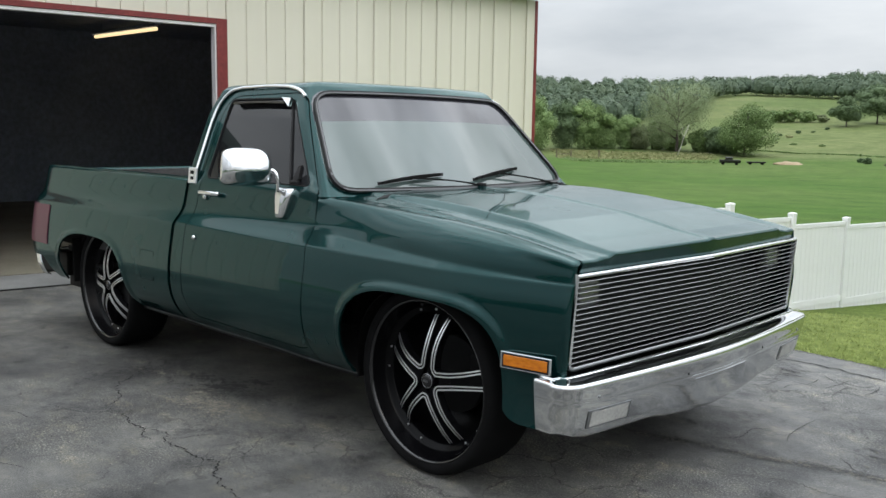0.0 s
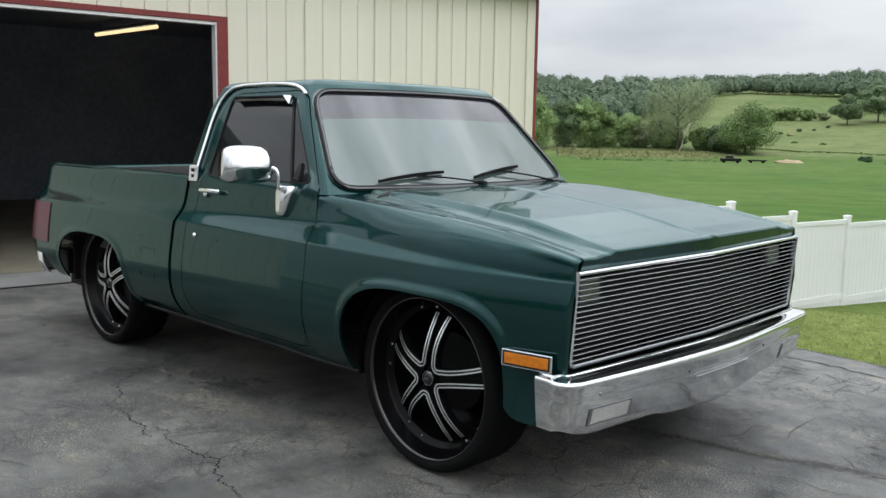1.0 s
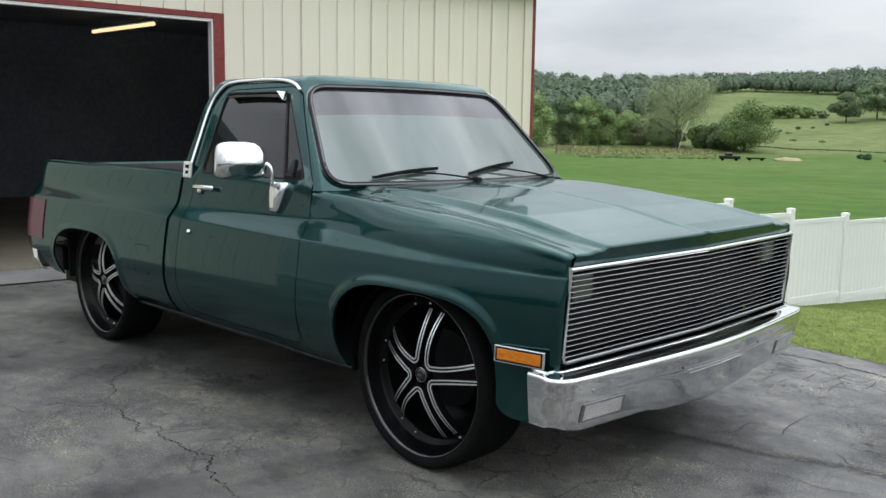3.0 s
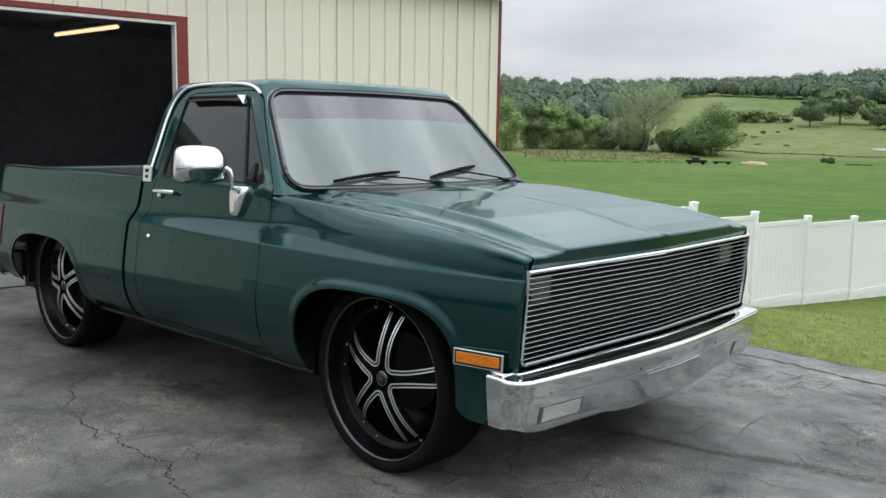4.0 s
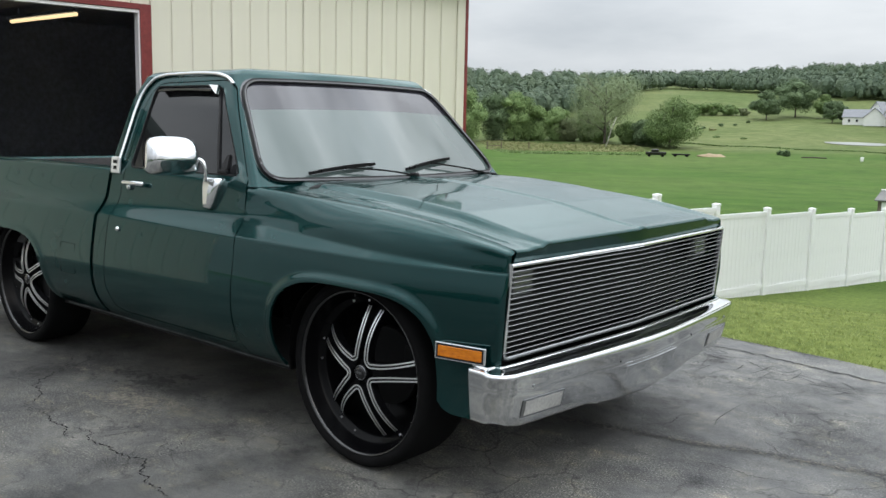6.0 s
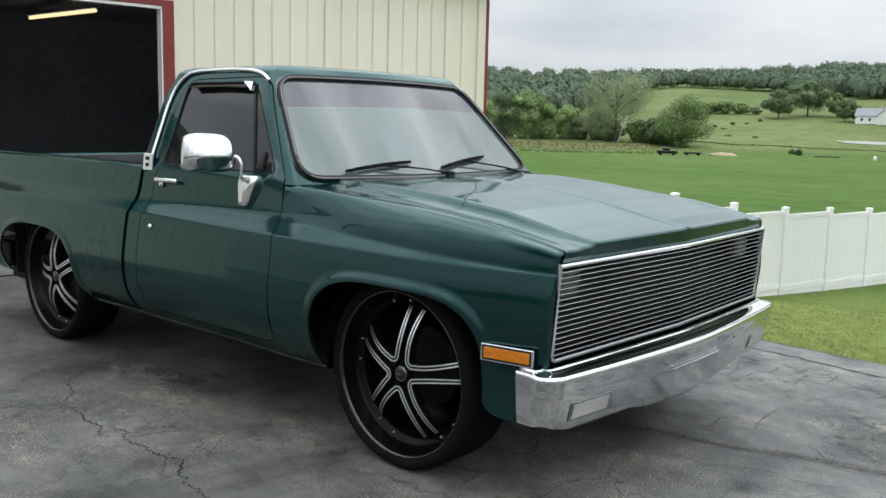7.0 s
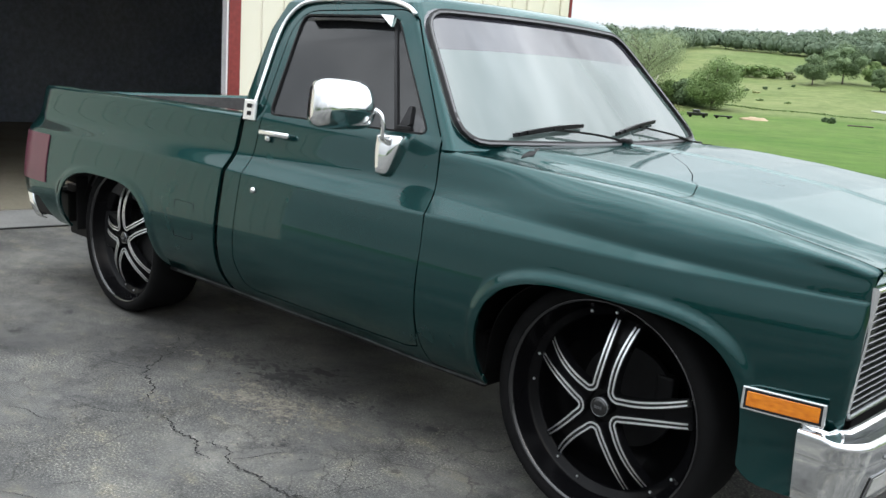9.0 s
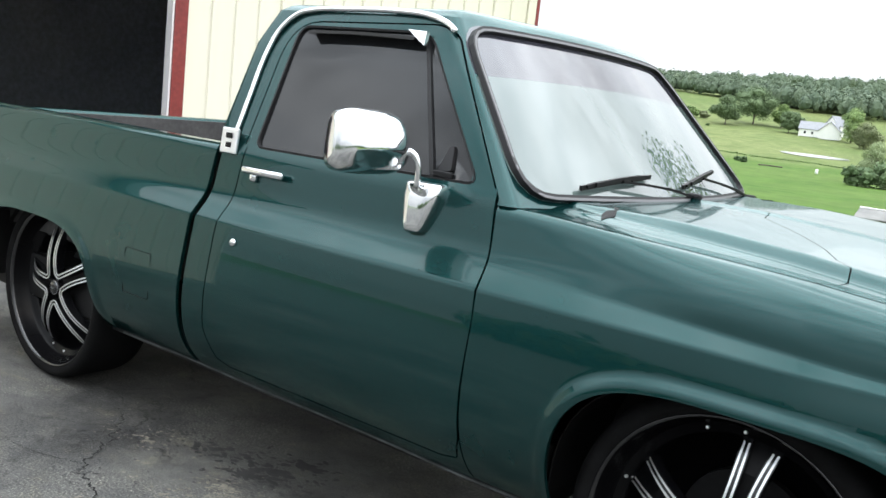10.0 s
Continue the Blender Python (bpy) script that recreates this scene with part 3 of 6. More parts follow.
# towards the lawn: a long joint, a second at the broken edge, and the crazing before them
crack([(-0.60, 2.12), (0.17, 2.08), (0.41, 2.09), (0.83, 2.02), (1.5, 1.93), (2.4, 1.84)], 0.009, 6)
crack([(-0.10, 2.38), (0.13, 2.36), (0.52, 2.34), (0.95, 2.27)], 0.007, 17)
for k, (x, y, n) in enumerate(((0.22, 1.90, 5), (0.45, 1.80, 6), (0.70, 1.78, 6), (0.95, 1.70, 5), (0.55, 1.60, 4), (1.25, 1.62, 4))):
    rnd = random.Random(40 + k)
    for j in range(n):
        x0, y0, a0 = x + rnd.uniform(-0.16, 0.16), y + rnd.uniform(-0.12, 0.12), rnd.choice((0.1, 0.3, 1.4, -0.5)) + rnd.uniform(-0.3, 0.3)
        d = rnd.uniform(0.06, 0.17)
        crack([(x0 - d * math.cos(a0), y0 - d * math.sin(a0)), (x0 + rnd.uniform(-0.02, 0.02), y0 + rnd.uniform(-0.02, 0.02)), (x0 + d * math.cos(a0), y0 + d * math.sin(a0))], 0.0034, 60 + 7 * k + j)
crack([(0.62, 0.36), (0.70, 0.47), (0.69, 0.62), (0.74, 0.70)], 0.0034, 8)
crack([(0.88, 0.58), (0.85, 0.68), (0.84, 0.81), (0.84, 0.99)], 0.0032, 9)
crack([(1.14, 0.54), (1.19, 0.50), (1.23, 0.45), (1.30, 0.44)], 0.0030, 10)
crack([(0.95, 0.05), (1.12, 0.12), (1.25, 0.10), (1.42, 0.17)], 0.0026, 18)


def blob(cx, cy, rx, ry, seed):
    """An irregular flat patch on the asphalt."""
    rnd = random.Random(seed)
    n = 26
    rad = [1 + 0.45 * noise.noise(Vector((math.cos(6.283 * k / n) * 1.7, math.sin(6.283 * k / n) * 1.7, seed * 3.1))) + rnd.uniform(-0.12, 0.12) for k in range(n)]
    return [(cx + rx * rad[k] * math.cos(6.283 * k / n), cy + ry * rad[k] * math.sin(6.283 * k / n), 0.003) for k in range(n)]


def scatter(name, spots, mat, label, seed, lean=0.0):
    """Many small irregular flecks strewn round a few centres: (x, y, spread, count, size)."""
    rnd = random.Random(seed)
    v, f = [], []
    for cx, cy, sp, count, size in spots:
        for k in range(count):
            a, d = rnd.uniform(0, 6.283), sp * abs(rnd.gauss(0, 0.55))
            x, y = cx + d * math.cos(a) * 1.7, cy + d * math.sin(a) * 0.8
            g = 0.8 * size * rnd.uniform(0.3, 1.3) * max(0.25, 1 - 0.5 * d / sp)
            pts_ = blob(x, y, g * 1.6, g * 0.8, seed * 100 + k % 97)[::2]
            z = 0.002 + 0.0000035 * (len(f) % 600)
            c, s_ = math.cos(lean + rnd.gauss(0, 0.3)), math.sin(lean + rnd.gauss(0, 0.3))
            f.append(tuple(range(len(v), len(v) + len(pts_))))
            v += [(x + (p - x) * c - (q - y) * s_, y + (p - x) * s_ + (q - y) * c, z) for p, q, _ in pts_]
    return tagged(link_mesh(name, v, f, mat, driveway, label), kind="stuff")


line = [Vector((0.30, 0.17)).lerp(Vector((1.90, 0.56)), k / 30) for k in range(31)]
scatter("gravel_line", tuple((p.x, p.y + 0.03 * noise.noise(Vector((p.x * 3, 0, 2))), 0.085, 64, 0.0058) for p in line), OIL, "line of coarse dark gravel across the drive", 14)
scatter("pale_gravel", tuple((p.x, p.y + 0.03 * noise.noise(Vector((p.x * 3, 0, 2))), 0.09, 40, 0.0048) for p in line), WORN, "pale grit in the gravel line", 15)
scatter("worn_crest", ((-1.52, -1.12, 0.13, 120, 0.013), (-1.33, -1.06, 0.12, 90, 0.012), (-1.60, -1.20, 0.10, 50, 0.011)), WORN, "pale bare crest of worn asphalt", 21, 0.35)
scatter("oil_spots", ((-3.07, -1.16, 0.035, 14, 0.014), (-1.66, -0.90, 0.20, 110, 0.014), (-1.25, -0.84, 0.22, 70, 0.011), (-2.35, -1.12, 0.20, 60, 0.012), (-1.05, -1.30, 0.16, 40, 0.008), (-2.9, -1.5, 0.3, 40, 0.010), (1.20, 0.77, 0.018, 14, 0.012), (1.23, 0.68, 0.018, 14, 0.012), (0.42, 0.50, 0.05, 16, 0.012), (-0.82, -0.765, 0.06, 40, 0.013), (-1.09, -0.715, 0.04, 22, 0.010), (-2.60, -0.96, 0.05, 26, 0.010), (-2.2, -1.02, 0.14, 40, 0.008), (-2.0, -1.32, 0.4, 60, 0.006), (-0.3, -1.3, 0.6, 70, 0.005), (-1.62, -0.82, 0.16, 70, 0.020), (-1.58, -0.68, 0.12, 40, 0.017), (-2.25, -0.82, 0.28, 80, 0.014), (-1.9, -0.86, 0.22, 60, 0.015)), OIL, "dark oil flecks on the asphalt", 5)
scatter("worn_aggregate", ((-1.42, -1.10, 0.34, 420, 0.006), (-1.30, -1.13, 0.22, 190, 0.009), (-1.62, -1.02, 0.12, 90, 0.009), (-1.75, -1.43, 0.10, 70, 0.009), (-1.1, -1.0, 0.30, 200, 0.006), (-1.5, -1.9, 0.7, 320, 0.005), (-2.6, -1.9, 0.8, 260, 0.005), (-0.5, -1.5, 0.8, 320, 0.0045), (-2.1, -1.0, 0.25, 120, 0.007), (0.4, -2.0, 0.8, 220, 0.004), (1.4, 0.6, 0.9, 260, 0.006)), WORN, "pale worn aggregate showing through", 9, 0.5)

# ---- the garage ----
DOOR_L, DOOR_R, DOOR_H = -1.10, 1.93, 2.42
WALL_L, WALL_R, EAVE, DEPTH = -5.0, 6.40, 3.15, 8.6


def wbox(name, u0, u1, n0, n1, z0, z1, mat, parent=None, label="", bevel=0.0):
    c = wall_at((u0 + u1) / 2, (n0 + n1) / 2, (z0 + z1) / 2)
    return box(name, (u1 - u0, n1 - n0, z1 - z0), Matrix.Translation(c) @ Matrix.Rotation(WA, 4, "Z") @ Matrix.Rotation(math.pi, 4, "X") @ Matrix.Identity(4), mat, parent, label, bevel)


garage = tagged(wbox("wall_front", DOOR_R, WALL_R, -0.07, -0.015, 0, EAVE, SIDING), "cream ribbed steel garage wall with dark red trim", "wall", kind="structure")
tagged(wbox("wall_front_left", WALL_L, DOOR_L - 0.115, -0.07, -0.015, -0.05, EAVE, SIDING), "cream ribbed steel wall beside the open garage door", "wall", kind="structure")
tagged(wbox("wall_over_door", DOOR_L, DOOR_R, -0.07, -0.015, DOOR_H + 0.056, EAVE, SIDING), "cream ribbed steel wall over the open garage door", "wall", kind="structure")
tagged(wbox("wall_side", WALL_R - 0.15, WALL_R, -DEPTH, -0.15, -1.0, EAVE, SIDING), "cream steel side wall of the garage", "wall", kind="structure")
tagged(wbox("wall_left", WALL_L, WALL_L + 0.15, -DEPTH, -0.15, -0.05, EAVE, SIDING), "steel side wall of the garage, dim inside", "wall", kind="structure")
tagged(wbox("wall_back", WALL_L, WALL_R, -DEPTH - 0.15, -DEPTH, -0.5, EAVE, DARK_WALL), "dim back wall inside the garage", "wall", kind="structure")
tagged(wbox("lining_side", WALL_R - 0.19, WALL_R - 0.155, -DEPTH, -0.2, 0, EAVE, DARK_WALL), "dim side lining inside the garage", "wall", kind="structure")
tagged(wbox("lining_left", WALL_L + 0.155, WALL_L + 0.19, -DEPTH, -0.2, 0, EAVE, DARK_WALL), "dim side lining inside the garage", "wall", kind="structure")
tagged(wbox("lining_front", DOOR_R + 0.12, WALL_R - 0.2, -0.115, -0.08, 0, EAVE, DARK_WALL), "dim front lining inside the garage", "wall", kind="structure")
tagged(wbox("lining_front_left", WALL_L + 0.2, DOOR_L - 0.12, -0.115, -0.08, 0, EAVE, DARK_WALL), "dim front lining inside the garage", "wall", kind="structure")
tagged(wbox("ceiling", WALL_L, WALL_R, -DEPTH, -0.155, EAVE, EAVE + 0.1, DARK_WALL), "dim garage ceiling", "ceiling", kind="structure")
tagged(wbox("floor", WALL_L, WALL_R, -DEPTH, 0.0, -0.30, 0.012, FLOOR), "stained brown concrete floor inside the garage", "floor", kind="structure")
tagged(wbox("apron", WALL_L, 3.2, 0.004, APRON - 0.03, -0.30, 0.004, CONCRETE), "grey concrete apron before the garage door", "pavement", kind="structure")
tagged(wbox("joint_strip", WALL_L, 3.2, APRON - 0.03, APRON + 0.015, -0.05, 0.006, BLACK), "dark tar joint between apron and asphalt", "trim", kind="structure")

# the roof with its gutter and rake
roof = tagged(wbox("roof", WALL_L - 0.2, WALL_R + 0.18, -DEPTH - 0.2, 0.10, EAVE + 0.11, EAVE + 0.22, GUTTER), "green steel garage roof", "roof", kind="structure")
wbox("gutter", WALL_L - 0.2, WALL_R + 0.18, 0.10, 0.22, EAVE + 0.02, EAVE + 0.16, GUTTER, roof, "green gutter", 0.02)

# siding: each steel sheet with its ribs
def siding_sheet(u0, u1, z0, z1):
    """One cover sheet, standing ribs every nine inches."""
    prof = []
    u = u0
    step = (u1 - u0) / max(1, round((u1 - u0) / 0.2286))
    k = 0
    while u < u1 - 1e-4:
        tall = 0.026 if k % 4 == 0 else 0.020
        prof += [(u, 0.0), (u + 0.006, tall), (u + 0.030, tall), (u + 0.036, 0.0)]
        u += step
        k += 1
    prof.append((u1, 0.0))
    v = [wall_at(a, b - 0.006, z) for z in (z0, z1) for a, b in prof]
    n = len(prof)
    return v, [(i, i + 1, n + i + 1, n + i) for i in range(n - 1)]


u = DOOR_R + 0.115
while u < WALL_R - 0.13:
    e = min(u + 0.9144, WALL_R - 0.13)
    link_mesh("siding_sheet", *siding_sheet(u, e - 0.002, 0.0, EAVE), SIDING, garage)
    u += 0.9144
u = WALL_L
while u < DOOR_L - 0.13:
    e = min(u + 0.9144, DOOR_L - 0.116)
    link_mesh("siding_sheet", *siding_sheet(u, e - 0.002, 0.0, EAVE), SIDING, bpy.data.objects["wall_front_left"])
    u += 0.9144
u = DOOR_L
while u < DOOR_R:
    e = min(u + 0.9144, DOOR_R + 0.115)
    link_mesh("siding_sheet", *siding_sheet(u, e - 0.002, DOOR_H + 0.10, EAVE), SIDING, bpy.data.objects["wall_over_door"])
    u += 0.9144
wbox("corner_trim", WALL_R - 0.13, WALL_R + 0.004, -0.01, 0.022, -0.3, EAVE, SIDING, garage, "cream corner trim")
wbox("corner_flashing", WALL_R + 0.004, WALL_R + 0.05, -0.15, 0.03, -0.3, EAVE, RED_TRIM, garage, "dark red corner flashing")
door_1 = tagged(wbox("door_1", DOOR_R, DOOR_R + 0.115, -0.02, 0.035, 0, DOOR_H + 0.115, RED_TRIM), "open garage doorway with dark red trim and white jambs", "doorway", kind="structure")
wbox("side_trim", DOOR_L - 0.115, DOOR_L, -0.02, 0.035, 0, DOOR_H + 0.115, RED_TRIM, door_1)
wbox("jamb", DOOR_L + 0.001, DOOR_L + 0.018, -0.075, 0.02, 0, DOOR_H + 0.025, WHITE_TRIM, door_1, "white painted jamb")
wbox("head_trim", DOOR_L + 0.001, DOOR_R - 0.001, -0.02, 0.033, DOOR_H + 0.060, DOOR_H + 0.115, RED_TRIM, door_1)
wbox("jamb", DOOR_R - 0.018, DOOR_R - 0.001, -0.075, 0.02, 0, DOOR_H + 0.025, WHITE_TRIM, door_1, "white painted jamb")
wbox("head_jamb", DOOR_L, DOOR_R - 0.001, -0.075, 0.02, DOOR_H + 0.026, DOOR_H + 0.055, WHITE_TRIM, door_1, "white painted head")

# the one lit tube far inside
lamp = thing("ceiling_light", Matrix.Translation((-11.95, 3.54, 2.95)), "lit yellowish fluorescent tube fitting on the garage ceiling", "ceiling light")
bm = bmesh.new()
sweep(bm, [(-1.05, -0.03, 0), (1.05, 0.03, 0)], disc_section(0.028, 12))
part("tube", bm, TUBE, lamp, "glowing yellowish tube", True)
bm = bmesh.new()
sweep(bm, [(-1.1, -0.031, 0.06), (1.1, 0.031, 0.06)], rect_section(0.10, 0.05))
part("housing", bm, DARK_WALL, lamp)
for s in (-1, 1):
    box("hanger", (0.02, 0.02, 0.12), pose(0.8 * s, 0.023 * s, 0.145), DARK_WALL, lamp)

# ---- the fence ----
fence = thing("vinyl_fence", Matrix.Translation((0, 0, 0)), "white vinyl privacy fence stepping down the lawn", "fence")
F0, F1, FN = Vector((-6.063, 8.146, 0)), Vector((-3.369, 27.035, 0)), 9
posts = [F0.lerp(F1, k / FN) for k in range(FN + 1)]
tops = [0.28, 0.19, 0.09, -0.185, -0.370, -0.480, -0.585, -0.67, -0.74, -0.80]
along = (F1 - F0).normalized()
turn = Matrix.Rotation(math.atan2(along.y, along.x), 4, "Z")
bm = bmesh.new()
add_box(bm, (0.127, 0.127, 2.25), pose(0, 0, -1.125), 0.008)
post_me = part("post", bm, VINYL, fence)
bm = bmesh.new()
add_box(bm, (0.140, 0.140, 0.045), pose(0, 0, 0.0225), 0.008)
made = bmesh.ops.create_cone(bm, cap_ends=True, segments=4, radius1=0.086, radius2=0.03, depth=0.014, matrix=pose(0, 0, 0.052, 0, 0, 45))
cap_me = part("post_cap", bm, VINYL, fence)
bm = bmesh.new()
add_box(bm, (0.157, 0.024, 1.90), pose(0, 0, -1.08), 0.003, 1)
board_me = part("board", bm, VINYL, fence)
for k, p in enumerate(posts):
    m = Matrix.Translation((p.x, p.y, tops[k])) @ turn
    for src in (post_me, cap_me):
        o = src if k == 0 else src.copy()
        if k:
            scene.collection.objects.link(o)
        o.matrix_local = m
first_board = True
for k in range(FN):
    a, b = posts[k] + Vector((0, 0, tops[k + 1] - 0.06)), posts[k + 1] + Vector((0, 0, tops[k + 1] - 0.08))
    for dz, h in ((0.0, 0.09), (-1.66, 0.14)):
        bm = bmesh.new()
        sweep(bm, [a + along * 0.06 + Vector((0, 0, dz)), b - along * 0.06 + Vector((0, 0, dz))], rect_section(0.05, h))
        part("rail", bm, VINYL, fence)
    n = 12
    for j in range(n):
        f = (j + 0.5) / n
        p = (a + along * 0.07).lerp(b - along * 0.07, f)
        o = board_me if first_board else board_me.copy()
        if not first_board:
            scene.collection.objects.link(o)
        first_board = False
        o.matrix_local = Matrix.Translation((p.x, p.y, p.z + 0.11)) @ turn

# ---- trees, far woods and the farm across the valley ----
def leaf_turn(rnd, d):
    """A clump faces outwards from its crown, roughly."""
    out = d + Vector((rnd.gauss(0, 0.45), rnd.gauss(0, 0.45), rnd.gauss(0, 0.45) + 0.25))
    return out.to_track_quat("Z", "Y").to_matrix() @ Matrix.Rotation(rnd.uniform(0, 6.283), 3, "Z")


def leaf_cloud(rnd, lobes, count, size, flat=0.8):
    """Loose four-cornered leaf clumps spread through a set of lobes (centre, radii)."""
    verts, faces = [], []
    weights = [r[0] * r[1] * r[2] for _, r in lobes]
    for _ in range(count):
        c, r = rnd.choices(lobes, weights)[0]
        d = Vector((rnd.gauss(0, 1), rnd.gauss(0, 1), rnd.gauss(0, 1))).normalized() * rnd.uniform(0.45, 1.06) ** 0.7
        p = Vector((c[0] + d.x * r[0], c[1] + d.y * r[1], c[2] + d.z * r[2]))
        s = size * rnd.uniform(0.55, 1.35)
        q = leaf_turn(rnd, d)
        n = len(verts)
        for a, b in ((-1, -0.2), (-0.1, -flat), (1, 0.15), (0.2, flat)):
            verts.append(p + q @ Vector((a * s * rnd.uniform(0.7, 1.2), b * s * rnd.uniform(0.7, 1.2), 0.12 * s * rnd.uniform(-1, 1))))
        faces.append((n, n + 1, n + 2, n + 3))
    return verts, faces


def icosphere():
    bm = bmesh.new()
    bmesh.ops.create_icosphere(bm, subdivisions=2, radius=1.0)
    v = np.array([p.co[:] for p in bm.verts])
    f = [tuple(p.index for p in q.verts) for q in bm.faces]
    bm.free()
    return v, f


BALL_V, BALL_F = icosphere()


def heart(rnd, lobes, share=0.60):
    """A lumpy dense heart inside each lobe of a crown."""
    verts, faces = [], []
    for c, r in lobes:
        n, o = len(verts), rnd.uniform(0, 50)
        for p in BALL_V:
            k = share * (1 + 0.34 * noise.noise(Vector((p[0] * 1.6 + o, p[1] * 1.6, p[2] * 1.6))) + rnd.uniform(-0.08, 0.08))
            verts.append(Vector((c[0] + p[0] * r[0] * k, c[1] + p[1] * r[1] * k, c[2] + p[2] * r[2] * k)))
        faces += [tuple(n + i for i in q) for q in BALL_F]
    return verts, faces


def tree(x, y, height, width, seed, label, leaf=None, count=1100, bare=False, size=None, sink=0.3, lean=0.0, trunk_share=0.22, name="tree", dense=True, core=0.60):
    rnd = random.Random(seed)
    z = ground_z(x, y) - sink
    t = thing(name, Matrix.Translation((x, y, z)), label, "tree" if name == "tree" else "bush")
    bm = bmesh.new()
    top = height * (0.80 if bare else 0.62)
    r0 = height * 0.020 + 0.05
    trunk = [Vector((lean * height * (k / 6) ** 2 + rnd.uniform(-0.1, 0.1) * r0 * 3 * (k > 0), rnd.uniform(-0.1, 0.1) * r0 * 3, top * k / 6)) for k in range(7)]

    def limb(points, ra, rb):
        rings_ = []
        n = len(points)
        for i, p in enumerate(points):
            d = (points[min(i + 1, n - 1)] - points[max(i - 1, 0)]).normalized()
            s = d.cross(Vector((0.3, 0.9, 0.1))).normalized()
            u = s.cross(d)
            r = ra + (rb - ra) * i / (n - 1)
            rings_.append([bm.verts.new(p + (s * math.cos(k * 1.0472) + u * math.sin(k * 1.0472)) * r) for k in range(6)])
        for a, b in zip(rings_, rings_[1:]):
            for k in range(6):
                bm.faces.new((a[k], a[(k + 1) % 6], b[(k + 1) % 6], b[k]))

    limb(trunk, r0, r0 * 0.3)
    lobes = []
    arms = 16 if bare else 15
    for k in range(arms):
        f = rnd.uniform(0.14, 0.80) if bare else rnd.uniform(0.30, 0.95)
        base = trunk[0].lerp(trunk[-1], f)
        a = 6.283 * k / arms + rnd.uniform(-0.4, 0.4)
        reach = width * 0.5 * rnd.uniform(0.55, 0.95) * (1.1 - 0.4 * f)
        tip = base + Vector((math.cos(a) * reach, math.sin(a) * reach, height * rnd.uniform(0.10, 0.26)))
        bend = base.lerp(tip, 0.5) + Vector((0, 0, height * 0.03))
        limb([base, bend, tip], r0 * (0.52 if bare else 0.38), r0 * 0.08)
        if bare:
            for q in range(7):
                e = tip + Vector((rnd.uniform(-1, 1), rnd.uniform(-1, 1), rnd.uniform(0.2, 1.2))) * height * 0.12
                limb([bend.lerp(tip, rnd.uniform(0.2, 1)), (tip + e) / 2, e], r0 * 0.14, r0 * 0.03)
        rr = width * (rnd.uniform(0.20, 0.30) if bare else rnd.uniform(0.10, 0.22))
        lobes.append((tip, (rr, rr, rr * rnd.uniform(0.7, 1.0))))
    lobes.append((Vector((lean * height * 0.6, 0, height * 0.80)), (width * 0.27, width * 0.27, height * 0.19)))
    low = height * trunk_share
    lobes.append((Vector((0, 0, (height * 0.62 + low) / 2)), (width * 0.36, width * 0.36, (height * 0.62 - low) * 0.6)))
    part("trunk", bm, BARK, t, "", True)
    v, f = leaf_cloud(rnd, lobes, count, size or width * 0.055)
    if dense and not bare:
        hv, hf = heart(rnd, lobes, core)
        f += [tuple(len(v) + i for i in q) for q in hf]
        v += hv
    link_mesh("crown", v, f, leaf or LEAF, t)
    return t


# the tree line behind the drive, seen only in the paint and the chrome
def back_trees():
    rnd = random.Random(23)
    v, f = [], []
    for _ in range(230):
        az, r = rnd.uniform(234, 405), rnd.uniform(52, 84)
        x, y = CX + r * math.cos(radians(az)), CY + r * math.sin(radians(az))
        h = rnd.uniform(3.0, 6.0)
        lob = [(Vector((x, y, ground_z(x, y) + h * 0.5)), (2.6, 2.6, h * 0.5))]
        a, b = leaf_cloud(rnd, lob, 90, 0.7)
        n = len(v)
        v += a
        f += [tuple(n + i for i in q) for q in b]
    return v, f


tagged(link_mesh("tree_line", *back_trees(), LEAF_DARK), "dark green tree line across the drive", "woods", kind="stuff")
# across the lawn, by the old fence line
tree(-163.8, 280.4, 25.5, 25.0, 11, "large half-bare tree with pale spring leaves", LEAF_OLIVE, 52000, True, 0.125)
tree(-136.6, 277.0, 17.0, 16.0, 14, "broad leafy green tree at the field's edge", LEAF, 24000, True, 0.22, trunk_share=0.03)
for k, (x, y, h, w, lf) in enumerate(((-203.0, 250.0, 20.5, 14.0, LEAF_SPRING), (-200.0, 262.0, 18.5, 14.0, LEAF_MID), (-195.1, 268.0, 19.0, 13.0, LEAF_SPRING), (-192.0, 271.0, 17.0, 12.0, LEAF), (-189.4, 274.5, 13.5, 12.0, LEAF_SPRING),
                                       (-184.2, 280.0, 13.0, 12.0, LEAF_SPRING), (-179.5, 281.0, 9.5, 11.0, LEAF_PALE), (-174.0, 284.0, 13.0, 9.0, LEAF), (-168.5, 285.0, 9.0, 10.0, LEAF_SPRING), (-150.0, 284.0, 9.5, 12.0, LEAF_MID), (-144.0, 281.0, 8.0, 9.0, LEAF_DARK), (-156.0, 284.0, 8.5, 10.0, LEAF))):
    tree(x, y, h, w, 30 + k, "leafy green tree in the row along the field", lf, 10000, size=0.26, trunk_share=0.03, core=0.50)
snag = thing("dead_tree", Matrix.Translation((-156.2, 268.0, ground_z(-156.2, 268.0) - 0.3)), "pale leaning dead trunk beside the half-bare tree", "tree")
bm = bmesh.new()
sweep(bm, [(0, 0, 0), (0.9, 0.5, 2.8), (1.6, 0.9, 6.2), (3.0, 1.7, 10.6)], disc_section(0.14, 8))
part("trunk", bm, BIRCH, snag, "", True)
bm = bmesh.new()
